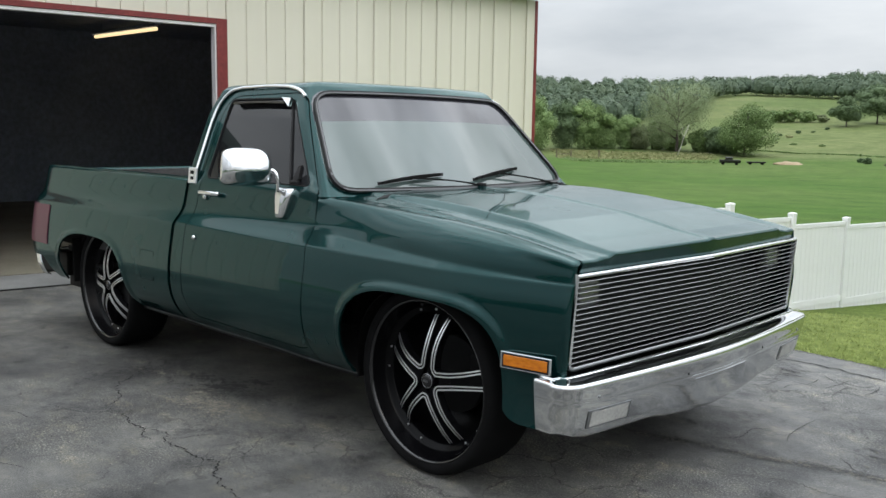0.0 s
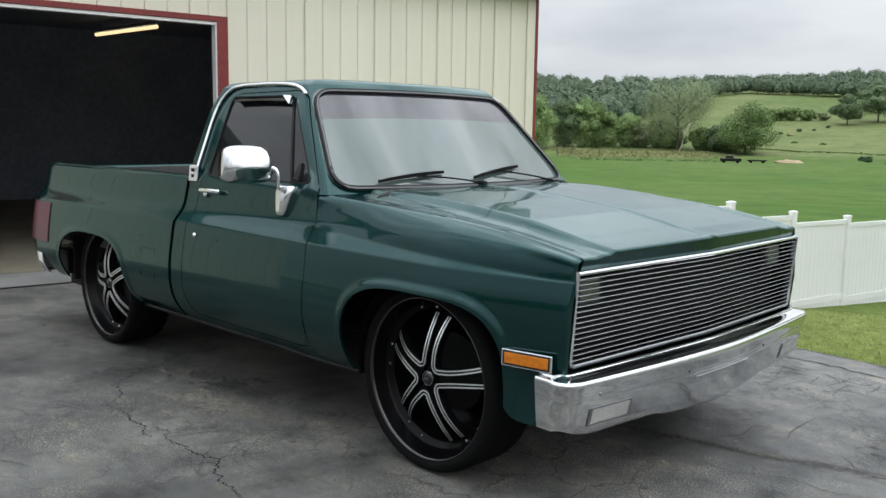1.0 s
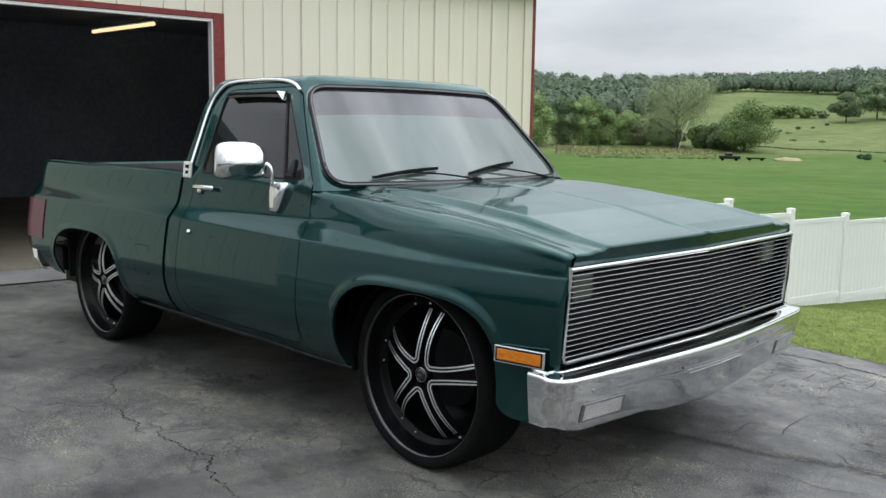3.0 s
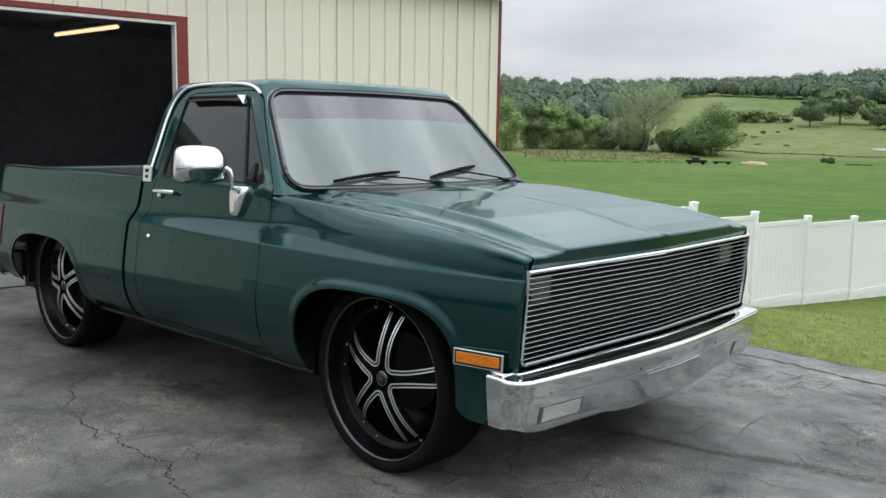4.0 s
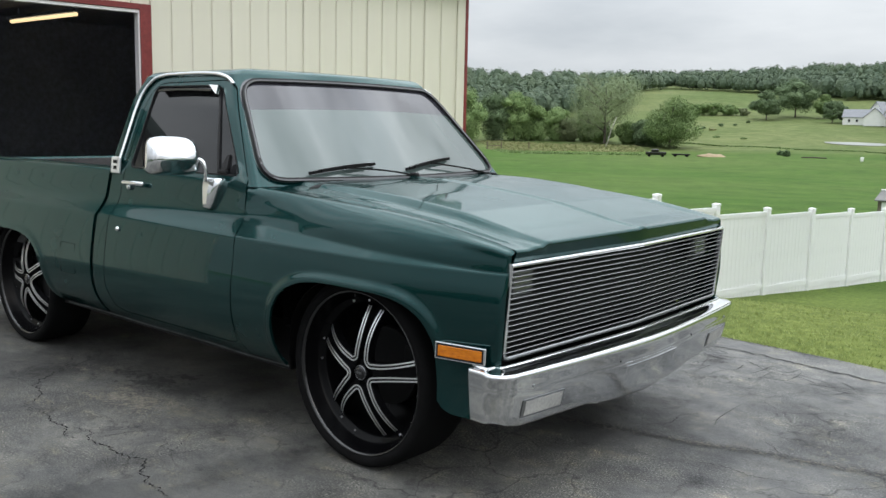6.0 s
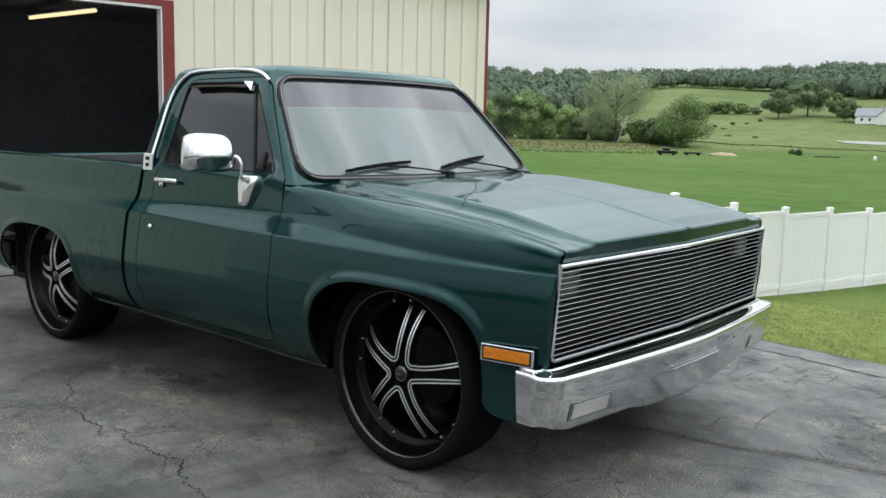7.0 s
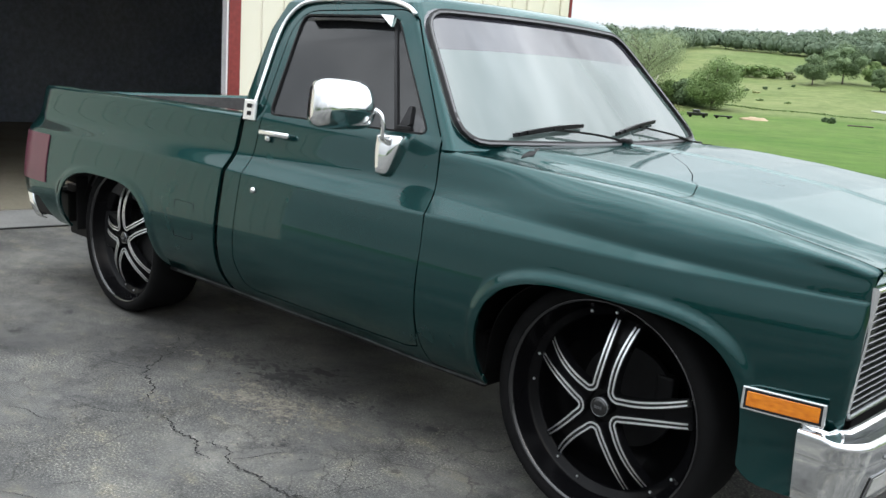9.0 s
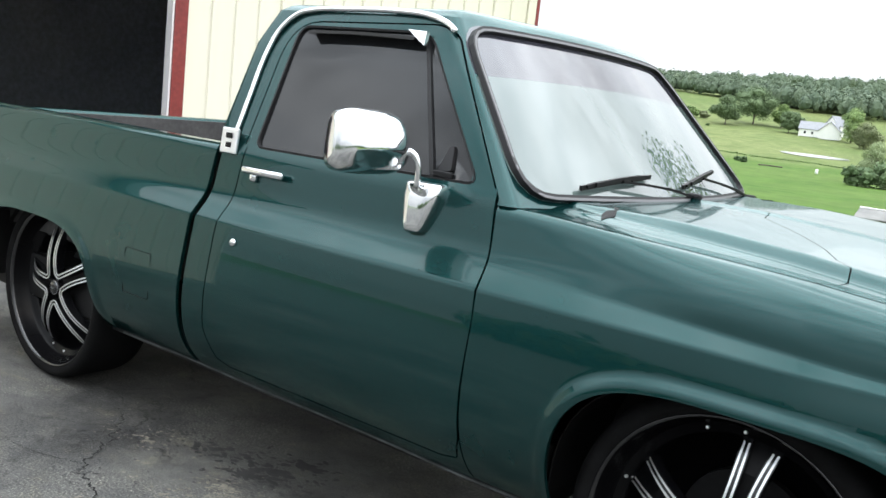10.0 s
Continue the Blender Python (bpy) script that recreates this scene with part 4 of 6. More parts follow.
sweep(bm, [(1.6, 0.9, 6.1), (1.0, 0.6, 8.2), (1.3, 0.8, 9.8)], disc_section(0.09, 6))
part("bough", bm, BIRCH, snag, "", True)
# lone trees by the farm
for k, (x, y, h, w, lf) in enumerate(((-149.4, 396.4, 14.0, 13.5, LEAF_MID), (-143.5, 415.8, 18.5, 23.0, LEAF_MID), (-130.6, 416.0, 11.5, 9.0, LEAF), (-121.4, 397.9, 10.0, 9.5, LEAF_MID), (-118.0, 402.0, 7.5, 7.0, LEAF_MID))):
    tree(x, y, h, w, 60 + k, "round green tree on the hillside", lf, 8000, size=0.30, trunk_share=0.22, core=0.52)
tree(-93.3, 389.6, 15.0, 11.0, 70, "round green tree beside the farmhouse", LEAF_SPRING, 5000, size=0.30, trunk_share=0.1, core=0.45)
tree(-84.0, 372.0, 11.0, 11.0, 71, "pale green tree beside the farmhouse", LEAF_PALE, 5000, size=0.28, trunk_share=0.1, core=0.45)
tree(-50.5, 240.0, 10.0, 9.0, 72, "pale green tree by the pond", LEAF_OLIVE, 9000, size=0.17, trunk_share=0.10, dense=False)
for k, (x, y, h, w, lf) in enumerate(((-44.4, 197.0, 4.6, 7.5, LEAF_DARK), (-40.4, 199.4, 6.0, 9.0, LEAF_MID), (-93.6, 263.0, 2.0, 2.4, LEAF_DARK), (-90.0, 257.6, 2.2, 2.4, LEAF_DARK), (-155.8, 345.5, 1.2, 2.0, LEAF_DARK), (-150.2, 341.8, 1.0, 3.0, STRAW), (-153.6, 357.9, 1.5, 2.2, LEAF_DARK), (-150.4, 364.4, 1.0, 1.6, LEAF_DARK), (-150.9, 379.9, 1.3, 1.7, LEAF_DARK), (-139.0, 320.4, 0.9, 2.6, LEAF), (-128.4, 320.3, 0.8, 2.6, LEAF), (-172, 408, 6.0, 9.0, LEAF), (-178, 404, 6.5, 10, LEAF), (-184, 400, 6.0, 10, LEAF),
                                       (-190, 394, 6.0, 9.0, LEAF_DARK), (-166, 412, 4.0, 6.0, LEAF_PALE))):
    tree(x, y, h, w, 80 + k, "dense green bush in the meadow", lf, 300 + int(130 * h), size=0.16 + 0.028 * h, trunk_share=0.0, name="bush")
# the near tree whose outer leaves hang into view
tree(0.60, 14.9, 11.0, 4.9, 99, "leafy young tree on the lawn", LEAF, 6500, size=0.085, trunk_share=0.3, sink=0.1, dense=False)


# woods over the ridge: the front edge stands dense, the slope behind fills in
def woods():
    rnd = random.Random(7)
    verts, faces = [], []
    count = 0
    while count < 2700:
        az = rnd.uniform(92, 150)
        start = float(np.interp(az, [92, 104, 109, 113, 116, 117.5, 118.6, 120, 123, 128, 150], [520, 525, 560, 600, 660, 640, 560, 470, 425, 410, 410]))
        start += 30 * noise.noise(Vector((az * 0.7, 0, 0)))
        r = start + rnd.uniform(0, 45) if count % 3 == 0 else rnd.uniform(start, 1250)
        count += 1
        x, y = CX + r * math.cos(radians(az)), CY + r * math.sin(radians(az))
        h = rnd.uniform(8, 14) * (1.0 if r < 800 else 0.9)
        w = h * rnd.uniform(0.6, 0.95)
        base = Vector((x, y, ground_z(x, y)))
        crown = [(base + Vector((rnd.uniform(-0.12, 0.12) * w, rnd.uniform(-0.12, 0.12) * w, h * 0.50)), (w * 0.50, w * 0.50, h * 0.50))]
        v, f = heart(rnd, crown, 0.70)
        n = len(verts)
        verts += v
        faces += [tuple(n + i for i in q) for q in f]
        for _ in range(120):
            d = Vector((rnd.gauss(0, 1), rnd.gauss(0, 1), rnd.gauss(0, 1) + 0.4)).normalized()
            k = rnd.uniform(0.66, 1.08)
            p = base + Vector((d.x * w * 0.47 * k, d.y * w * 0.47 * k, h * 0.52 + d.z * h * 0.46 * k))
            s = w * rnd.uniform(0.035, 0.085)
            q = leaf_turn(rnd, d)
            n = len(verts)
            for a, b in ((-1, -0.2), (0, -0.8), (1, 0.1), (0.1, 0.9)):
                verts.append(p + q @ Vector((a * s, b * s, 0.2 * s * rnd.uniform(-1, 1))))
            faces.append((n, n + 1, n + 2, n + 3))
    return verts, faces


tagged(link_mesh("woods", *woods(), LEAF_HAZED), "green woods covering the far ridge, with haze in their leaf colour", "woods", kind="stuff")

# rough grass and brambles along the old fence line
def tufts(seed, count, place, tall, wide):
    rnd = random.Random(seed)
    v, f = [], []
    for _ in range(count):
        x, y = place(rnd)
        p = Vector((x, y, ground_z(x, y) - 0.05))
        h, w = rnd.uniform(*tall), rnd.uniform(*wide)
        a = rnd.uniform(0, 6.3)
        n = len(v)
        v += [p + Vector((math.cos(a) * w, math.sin(a) * w, 0)), p - Vector((math.cos(a) * w, math.sin(a) * w, 0)), p + Vector((rnd.uniform(-0.3, 0.3), rnd.uniform(-0.3, 0.3), h))]
        f.append((n, n + 1, n + 2))
    return v, f


def rough_spot(rnd):
    """A long unmown tongue between the lawn and the tree row."""
    k, d = rnd.random(), rnd.random()
    near, far = Vector((-176, 232)).lerp(Vector((-127, 236)), k), Vector((-201, 258)).lerp(Vector((-150, 280)), k)
    near += Vector((0, -14)) * math.sin(math.pi * k)
    p = near.lerp(far, d ** 1.3)
    return p.x + rnd.uniform(-2, 2), p.y + rnd.uniform(-2, 2)


def rim_spot(rnd):
    k = rnd.random()
    p = Vector((-176, 232)).lerp(Vector((-126, 236)), k) + Vector((0, -15)) * math.sin(math.pi * k)
    return p.x + rnd.uniform(-1.5, 1.5), p.y + rnd.uniform(-2, 3)


def drain_spot(rnd):
    k = rnd.random()
    p = Vector((-146, 296)).lerp(Vector((-70, 292)), k)
    return p.x, p.y + 1.5 * math.sin(k * 17) + rnd.gauss(0, 0.9)


tagged(link_mesh("rough_grass", *tufts(17, 9000, rough_spot, (0.15, 0.55), (0.5, 1.2)), STRAW), "tall straw-coloured grass along the old fence", "grass", kind="stuff")
tagged(link_mesh("weeds", *tufts(18, 2600, rim_spot, (0.3, 0.9), (0.4, 0.9)), LEAF_SPRING), "green weeds along the rim of the rough grass", "weeds", kind="stuff")
tagged(link_mesh("drain_grass", *tufts(19, 2600, drain_spot, (0.12, 0.4), (0.3, 0.7)), LEAF), "dark rank grass along a field drain", "grass", kind="stuff")
old_posts = ((-180.9, 233.4), (-177.7, 237.0), (-171.3, 243.9))
for k, (x, y) in enumerate(old_posts):
    bm = bmesh.new()
    sweep(bm, [(0, 0, -0.3), (0, 0, 2.6)], disc_section(0.17, 8))
    post = tagged(part("fence_post", bm, WOOD), "weathered wooden post of the old field fence", "fence post", "old field fence")
    post.location = (x, y, ground_z(x, y))
bm = bmesh.new()
(xa, ya), (xb, yb) = old_posts[:2]
sweep(bm, [(xa, ya, ground_z(xa, ya) + 1.3), (xb, yb, ground_z(xb, yb) + 1.3)], disc_section(0.10, 8))
tagged(part("fence_rail", bm, WOOD), "weathered wooden rail between two old fence posts", "fence rail")

# the parked pickup and trailer, far off
def far_vehicle(x, y, label, category, long, tall, mat):
    v = thing("far_" + category.replace(" ", "_"), Matrix.Translation((x, y, ground_z(x, y))) @ Matrix.Rotation(radians(32), 4, "Z"), label, category)
    box("body", (long, 1.9, tall * 0.5), pose(0, 0, 0.45 + tall * 0.25), mat, v, "", 0.12)
    if category == "pickup truck":
        box("cab", (long * 0.36, 1.75, tall * 0.5), pose(-long * 0.05, 0, 0.4 + tall * 0.7), mat, v, "", 0.2)
    for sx in (-0.32, 0.32):
        for sy in (-1, 1):
            bm = bmesh.new()
            lathe(bm, [(0.0, 0.1), (0.36, 0.1), (0.36, -0.1), (0.0, -0.1)], pose(long * sx, sy * 0.9, 0.36, 90, 0, 0), 14)
            part("wheel", bm, RUBBER, v)


far_vehicle(-114.3, 224.2, "dark pickup parked at the field's edge", "pickup truck", 5.6, 1.8, BLACK_GLOSS)
far_vehicle(-109.8, 230.5, "low dark flatbed trailer parked in the field", "trailer", 5.0, 0.8, BLACK)
bm = bmesh.new()
bmesh.ops.create_icosphere(bm, subdivisions=3, radius=1.0)
for v in bm.verts:
    v.co = Vector((v.co.x * 4.2, v.co.y * 3.0, max(-0.1, v.co.z) * 0.9 * (1 + 0.4 * noise.noise(v.co * 2.0)))) * (1 + 0.2 * noise.noise(v.co * 1.5))
pile = tagged(part("dirt_pile", bm, DIRT, None, "", True), "low pile of bare tan dirt in the field", "dirt pile")
pile.location = (-104.1, 238.5, ground_z(-104.1, 238.5) - 0.1)
bm = bmesh.new()
sweep(bm, [(-3.0, -1.0, 0.25), (0, 0.1, 0.3), (3.0, 1.0, 0.25)], disc_section(0.17, 8))
fallen = tagged(part("log", bm, BARK, None, "", True), "dark fallen log lying in the grass", "log")
fallen.location = (-77.8, 244.1, ground_z(-77.8, 244.1))
trough = tagged(box("tank", (0.7, 0.7, 1.2), pose(0, 0, 0.55), HOUSE_WHITE, None, "", 0.2, True), "small white tank standing in the meadow", "tank")
trough.location = (-62.8, 233.8, ground_z(-62.8, 233.8))

# pond
bm = bmesh.new()
ring_v = []
for k in range(40):
    a = 6.283 * k / 40
    ring_v.append(bm.verts.new((11.5 * math.cos(a) * (1 + 0.1 * math.sin(3 * a)), 7.5 * math.sin(a), 0)))
bm.faces.new(ring_v)
pond = tagged(part("pond", bm, POND), "pale still pond in the meadow", "pond", kind="structure")
pond.scale = (1, 0.72, 1)
pond.location = (-88.5, 322.0, ground_z(-88.5, 322.0) + 0.22)
pond.rotation_euler = (math.atan((ground_z(-88.5, 329.0) - ground_z(-88.5, 315.0)) / 14), -math.atan((ground_z(-78.5, 322.0) - ground_z(-98.5, 322.0)) / 20), 0)

# farmhouse and barn
def gable_house(x, y, turn_, long, deep, wall_h, ridge_h, label, windows):
    h = thing("farmhouse", Matrix.Translation((x, y, ground_z(x, y) - 0.2)) @ Matrix.Rotation(radians(turn_), 4, "Z"), label, "house")
    bm = bmesh.new()
    a, b = long / 2, deep / 2
    vs = [bm.verts.new(c) for c in ((-a, -b, 0), (a, -b, 0), (a, b, 0), (-a, b, 0), (-a, -b, wall_h), (a, -b, wall_h), (a, b, wall_h), (-a, b, wall_h), (-a, 0, ridge_h), (a, 0, ridge_h))]
    for q in ((0, 1, 5, 4), (2, 3, 7, 6), (1, 2, 6, 9, 5), (3, 0, 4, 8, 7)):
        bm.faces.new([vs[i] for i in q])
    part("wall", bm, HOUSE_WHITE, h, "white clapboard wall")
    for s in (-1, 1):
        bm = bmesh.new()
        e = 0.4
        p = [(-a - e, s * (b + e), wall_h - 0.3), (a + e, s * (b + e), wall_h - 0.3), (a + e, 0, ridge_h + 0.08), (-a - e, 0, ridge_h + 0.08)]
        lo = [bm.verts.new(c) for c in p]
        hi = [bm.verts.new((c[0], c[1], c[2] + 0.18)) for c in p]
        bm.faces.new(lo)
        bm.faces.new(hi)
        for i in range(4):
            bm.faces.new((lo[i], lo[(i + 1) % 4], hi[(i + 1) % 4], hi[i]))
        part("roof", bm, SHINGLE, h, "grey shingle roof")
    for wx in windows:
        win = box("window", (1.0, 0.10, 1.3), pose(wx, -b - 0.03, wall_h * 0.52), HOUSE_WHITE, h)
        box("pane", (0.8, 0.06, 1.1), pose(wx, -b - 0.07, wall_h * 0.52), WINDOW_DARK, win)
    return h


gable_house(-108.5, 397.0, 8, 15, 8, 3.3, 6.3, "white farmhouse with a grey roof on the hillside", (-5, -2, 2))
gable_house(-103.0, 394.5, 98, 9, 8, 3.6, 7.2, "white gabled wing of the farmhouse", (-1.5, 1.5))
gable_house(-105.2, 414.0, 60, 9, 7, 4.6, 8.5, "white barn behind the farmhouse", (0,))

# the garden shed below the fence
SHED_L, SHED_W, SHED_H = 4.2, 3.6, 2.0
shed_z = -2.17 - SHED_H
shed = thing("garden_shed", Matrix.Translation((-8.58, 48.9, shed_z)) @ Matrix.Rotation(radians(4), 4, "Z"), "small pale garden shed with a grey metal roof", "shed")
box("wall", (SHED_L - 0.30, SHED_W - 0.36, SHED_H + 1.0), pose(0, 0, SHED_H / 2 - 0.5), WOOD, shed, "dark board wall")
box("front_panel", (SHED_L - 0.48, 0.04, SHED_H + 0.9), pose(0.09, -SHED_W / 2 + 0.165, SHED_H / 2 - 0.5), HOUSE_WHITE, shed, "white front boards")
bm = bmesh.new()
for s in (-1, 1):
    pts_ = [(-SHED_L / 2, s * SHED_W / 2, SHED_H), (SHED_L / 2, s * SHED_W / 2, SHED_H), (SHED_L / 2, 0, SHED_H + 0.44), (-SHED_L / 2, 0, SHED_H + 0.44)]
    lo = [bm.verts.new(c) for c in pts_]
    hi = [bm.verts.new((c[0], c[1], c[2] + 0.06)) for c in pts_]
    bm.faces.new(lo)
    bm.faces.new(hi)
    for i in range(4):
        bm.faces.new((lo[i], lo[(i + 1) % 4], hi[(i + 1) % 4], hi[i]))
part("roof", bm, CONCRETE, shed, "grey metal roof")
box("ridge_cap", (SHED_L + 0.04, 0.22, 0.05), pose(0, 0, SHED_H + 0.51), HOUSE_WHITE, shed, "pale ridge cap", 0.02)
bm = bmesh.new()
for s in (-1, 1):
    bm.faces.new([bm.verts.new(c) for c in ((s * (SHED_L / 2 - 0.16), -SHED_W / 2 + 0.19, SHED_H), (s * (SHED_L / 2 - 0.16), SHED_W / 2 - 0.19, SHED_H), (s * (SHED_L / 2 - 0.16), 0, SHED_H + 0.42))])
part("gable", bm, WOOD, shed)

# grass blades along the driveway's edge and down the near lawn
def blades():
    rnd = random.Random(5)
    v, f = [], []
    for _ in range(90000):
        x = rnd.uniform(-2.5, 8.0)
        d = rnd.random() ** 2.0 * 9.0 - 0.05
        y = edge_y(x) + d
        z = ground_z(x, y)
        p = Vector((x, y, z - 0.01))
        h = rnd.uniform(0.012, 0.034) * (1.6 if d < 0.10 else 1.0)
        a, w = rnd.uniform(0, 6.3), rnd.uniform(0.003, 0.006) * (1 + d * 0.12)
        n = len(v)
        side = Vector((math.cos(a) * w, math.sin(a) * w, 0))
        tip = p + Vector((rnd.uniform(-0.03, 0.03), rnd.uniform(-0.03, 0.03), h))
        v += [p + side, p - side, tip]
        f.append((n, n + 1, n + 2))
    return v, f


tagged(link_mesh("grass_blades", *blades(), BLADE), "short uneven grass along the asphalt's edge", "grass", kind="stuff")

# ---- the pickup: x forward from the front axle, y to its left, z up ----
truck = thing("pickup_truck", Matrix.Identity(4), "dark green lowered short-bed pickup with chrome trim and large black wheels", "pickup truck")
WHEELBASE, HUB, TYRE_R, RIM_R = 2.968, 0.392, 0.392, 0.338
CREASE = 0.885
LOWER = [(0.880, 0.315), (0.922, 0.340), (0.970, 0.390), (1.006, 0.450), (1.028, 0.520), (1.0355, 0.600), (1.0315, 0.680), (1.0215, 0.755), (1.011, 0.825), (1.000, CREASE)]
NOSE_LOWER = [(0.880, 0.315), (0.918, 0.340), (0.962, 0.390), (0.994, 0.460), (1.014, 0.560), (1.024, 0.690), (1.018, 0.800), (1.000, CREASE)]
UPPER = [(1.000, CREASE), (0.948, 0.952), (0.933, 0.985), (0.918, 1.050), (0.904, 1.110), (0.889, 1.145)]
LOW_PTS, NOSE_PTS, UP_PTS = spline(LOWER, 72), spline(NOSE_LOWER, 72), spline(UPPER, 22)
# the seam between hood and fender, its half width and its height along the truck
HOOD_HALF = 0.857
EDGE_X = [-0.75, -0.51, -0.28, 0.0, 0.09, 0.226, 0.38, 0.518, 0.648, 0.72]
EDGE_Z = [1.106, 1.093, 1.080, 1.066, 1.060, 1.047, 1.030, 1.007, 0.984, 0.967]


def bulge_front(x):
    """How far the sides draw in towards the nose."""
    return 0.20 * max(0.0, x - 0.10) ** 1.5


def arch(cx, cz, a, b, x, z, e=3.0):
    """Positive outside a wheel opening, about in metres."""
    dx, dz = (x - cx) / a, max(0.0, z - cz) / b
    lean = 1.0 + 0.05 * max(0.0, (cz - z)) / b
    q = (abs(dx / lean) ** e + dz ** e) ** (1 / e)
    return (q - 1) * min(a, b)


def front_arch(x, z):
    return arch(0.027, 0.42, 0.445, 0.345, x, z, 3.4)


def rear_arch(x, z):
    return arch(-2.970, 0.40, 0.480, 0.325, x, z)


def flare(d):
    """The rolled lip round a wheel opening."""
    if d < 0:
        return 0.014
    return 0.014 * (1 - ramp(d, 0.013, 0.040))


def side_rows(xs, trim=None):
    rows = []
    for x in xs:
        col = []
        for y, z in list(LOW_PTS) + list(UP_PTS[1:]):
            yy = y
            col.append((x, -yy, z))
        rows.append(col)
    return rows


def steps(a, b, d):
    n = max(1, round((b - a) / d))
    return [a + (b - a) * k / n for k in range(n + 1)]


# seams
SEAM_F = [(-0.690, 0.30), (-0.698, 0.55), (-0.704, 0.80), (-0.712, 0.90), (-0.735, 1.05), (-0.752, 1.14)]


def seam_front(z):
    return float(np.interp(z, [p[1] for p in SEAM_F], [p[0] for p in SEAM_F]))


DOOR_BACK, BED_FRONT, CAB_BACK = -1.790, -1.938, -1.905
GAP = 0.005
DOOR_LOW = [(-1.790, 1.20), (-1.790, 0.52), (-1.755, 0.415), (-1.70, 0.395), (-0.78, 0.395), (-0.715, 0.41), (-0.698, 0.48), (-0.700, 0.80), (-0.712, 0.90), (-0.735, 1.05), (-0.757, 1.20)]


# front fenders
def fender_rows():
    rows = []
    xs = steps(-0.7625, 0.66, 0.0095) + steps(0.66, 0.718, 0.0045)[1:]
    for x in xs:
        k = max(0.0, min(1.0, (x + 0.70) / 1.33))
        pull = bulge_front(x)
        r = 0.018
        nose = x - (0.718 - r)
        cut = r - math.sqrt(max(0.0, r * r - nose * nose)) if nose > 0 else 0.0
        top_z = float(np.interp(x, EDGE_X, EDGE_Z)) - 0.001 - 0.35 * cut
        y_in = HOOD_HALF + 0.003
        fz = CREASE + 0.067 * (1 - k) + 0.0015
        fy = 0.948 + (0.9985 - 0.948) * k
        up = [(1.000, CREASE), (fy, fz)]
        body = [(fy, fz), (fy - 0.010, fz + 0.35 * (top_z - fz)), (fy - 0.022 - 0.010 * (1 - k), fz + 0.62 * (top_z - fz)), (fy - 0.048 - 0.012 * (1 - k) + 0.018 * ramp(x, 0.35, 0.66), top_z - 0.022 + 0.009 * ramp(x, 0.35, 0.66)), (y_in + 0.026, top_z - 0.004), (y_in, top_z)]
        col = []
        w_nose = ramp(x, -0.15, 0.35)
        low = LOW_PTS + (NOSE_PTS - LOW_PTS) * w_nose
        facet = [np.array(up[0]) + (np.array(up[1]) - np.array(up[0])) * t for t in np.linspace(0, 1, 8)]
        w_door = ramp(-x, 0.05, 0.72)
        hgt = top_z - fz
        like = [(fy, fz), (0.936, fz + 0.20 * hgt), (0.918, fz + 0.62 * hgt), (0.905, fz + 0.90 * hgt), (0.888, top_z + 0.001), (y_in, top_z)]
        body = [(p[0] + (q[0] - p[0]) * w_door, p[1] + (q[1] - p[1]) * w_door) for p, q in zip(body, like)]
        bod = spline(body, 26)
        for i, (y, z) in enumerate(list(low) + facet[1:] + list(bod[1:])):
            w = max(0.0, min(1.0, (y - y_in) / (fy - y_in)))
            if x > 0.15 and z < 0.62:
                y += (1.018 - y) * 0.7 * ramp(x, 0.15, 0.42)
            yy = y - (pull + cut) * w
            if z < 0.80:
                yy += flare(front_arch(x, z)) * 0.9
            elif z < 0.86:
                yy += flare(front_arch(x, z)) * 0.9 * (0.86 - z) / 0.06
            col.append((x - (0.018 * max(0.0, (0.72 - z)) / 0.2 if x > 0.60 else 0.0) * (x - 0.60) / 0.118 if x > 0.60 else x, -yy, max(z, 0.30)))
        rows.append(col)
    return rows


def fender_keep(p):
    low = p.z - (0.345 if p.x < 0 else 0.352)
    if p.x > 0.3:
        low -= 0.045 * max(0.0, 1 - max(0.0, front_arch(p.x, p.z)) / 0.05) ** 2
    return min(front_arch(p.x, p.z), low, p.x - seam_front(p.z) - GAP)


for side in (False, True):
    fender = panel("front_fender", fender_rows(), PAINT, truck, fender_keep, mirror=side)

# doors, lower half, and the cab's sides round them
cab_rows = side_rows(steps(CAB_BACK, -0.66, 0.0125))


def door_keep(p):
    return inside(DOOR_LOW, p.x, p.z) - GAP / 2


def cab_keep(p):
    return min(-inside(DOOR_LOW, p.x, p.z) - GAP / 2, p.z - 0.335, seam_front(p.z) - p.x, 1.2 - p.z)


# the greenhouse: side plane leaning in, corners rounded
def green_y(z):
    if z < 1.14:
        return 0.889 + (1.145 - z) * 0.43
    return 0.889 - 0.405 * (z - 1.145) - 0.10 * max(0.0, z - 1.45) ** 1.4


def wind_x(z, y):
    """The windscreen's surface, and the pillars beside it."""
    return -0.565 - (z - 1.11) * 0.94 - 0.075 * (y / 0.7) ** 2


Z_BELT, Z_RIM = 1.140, 1.620


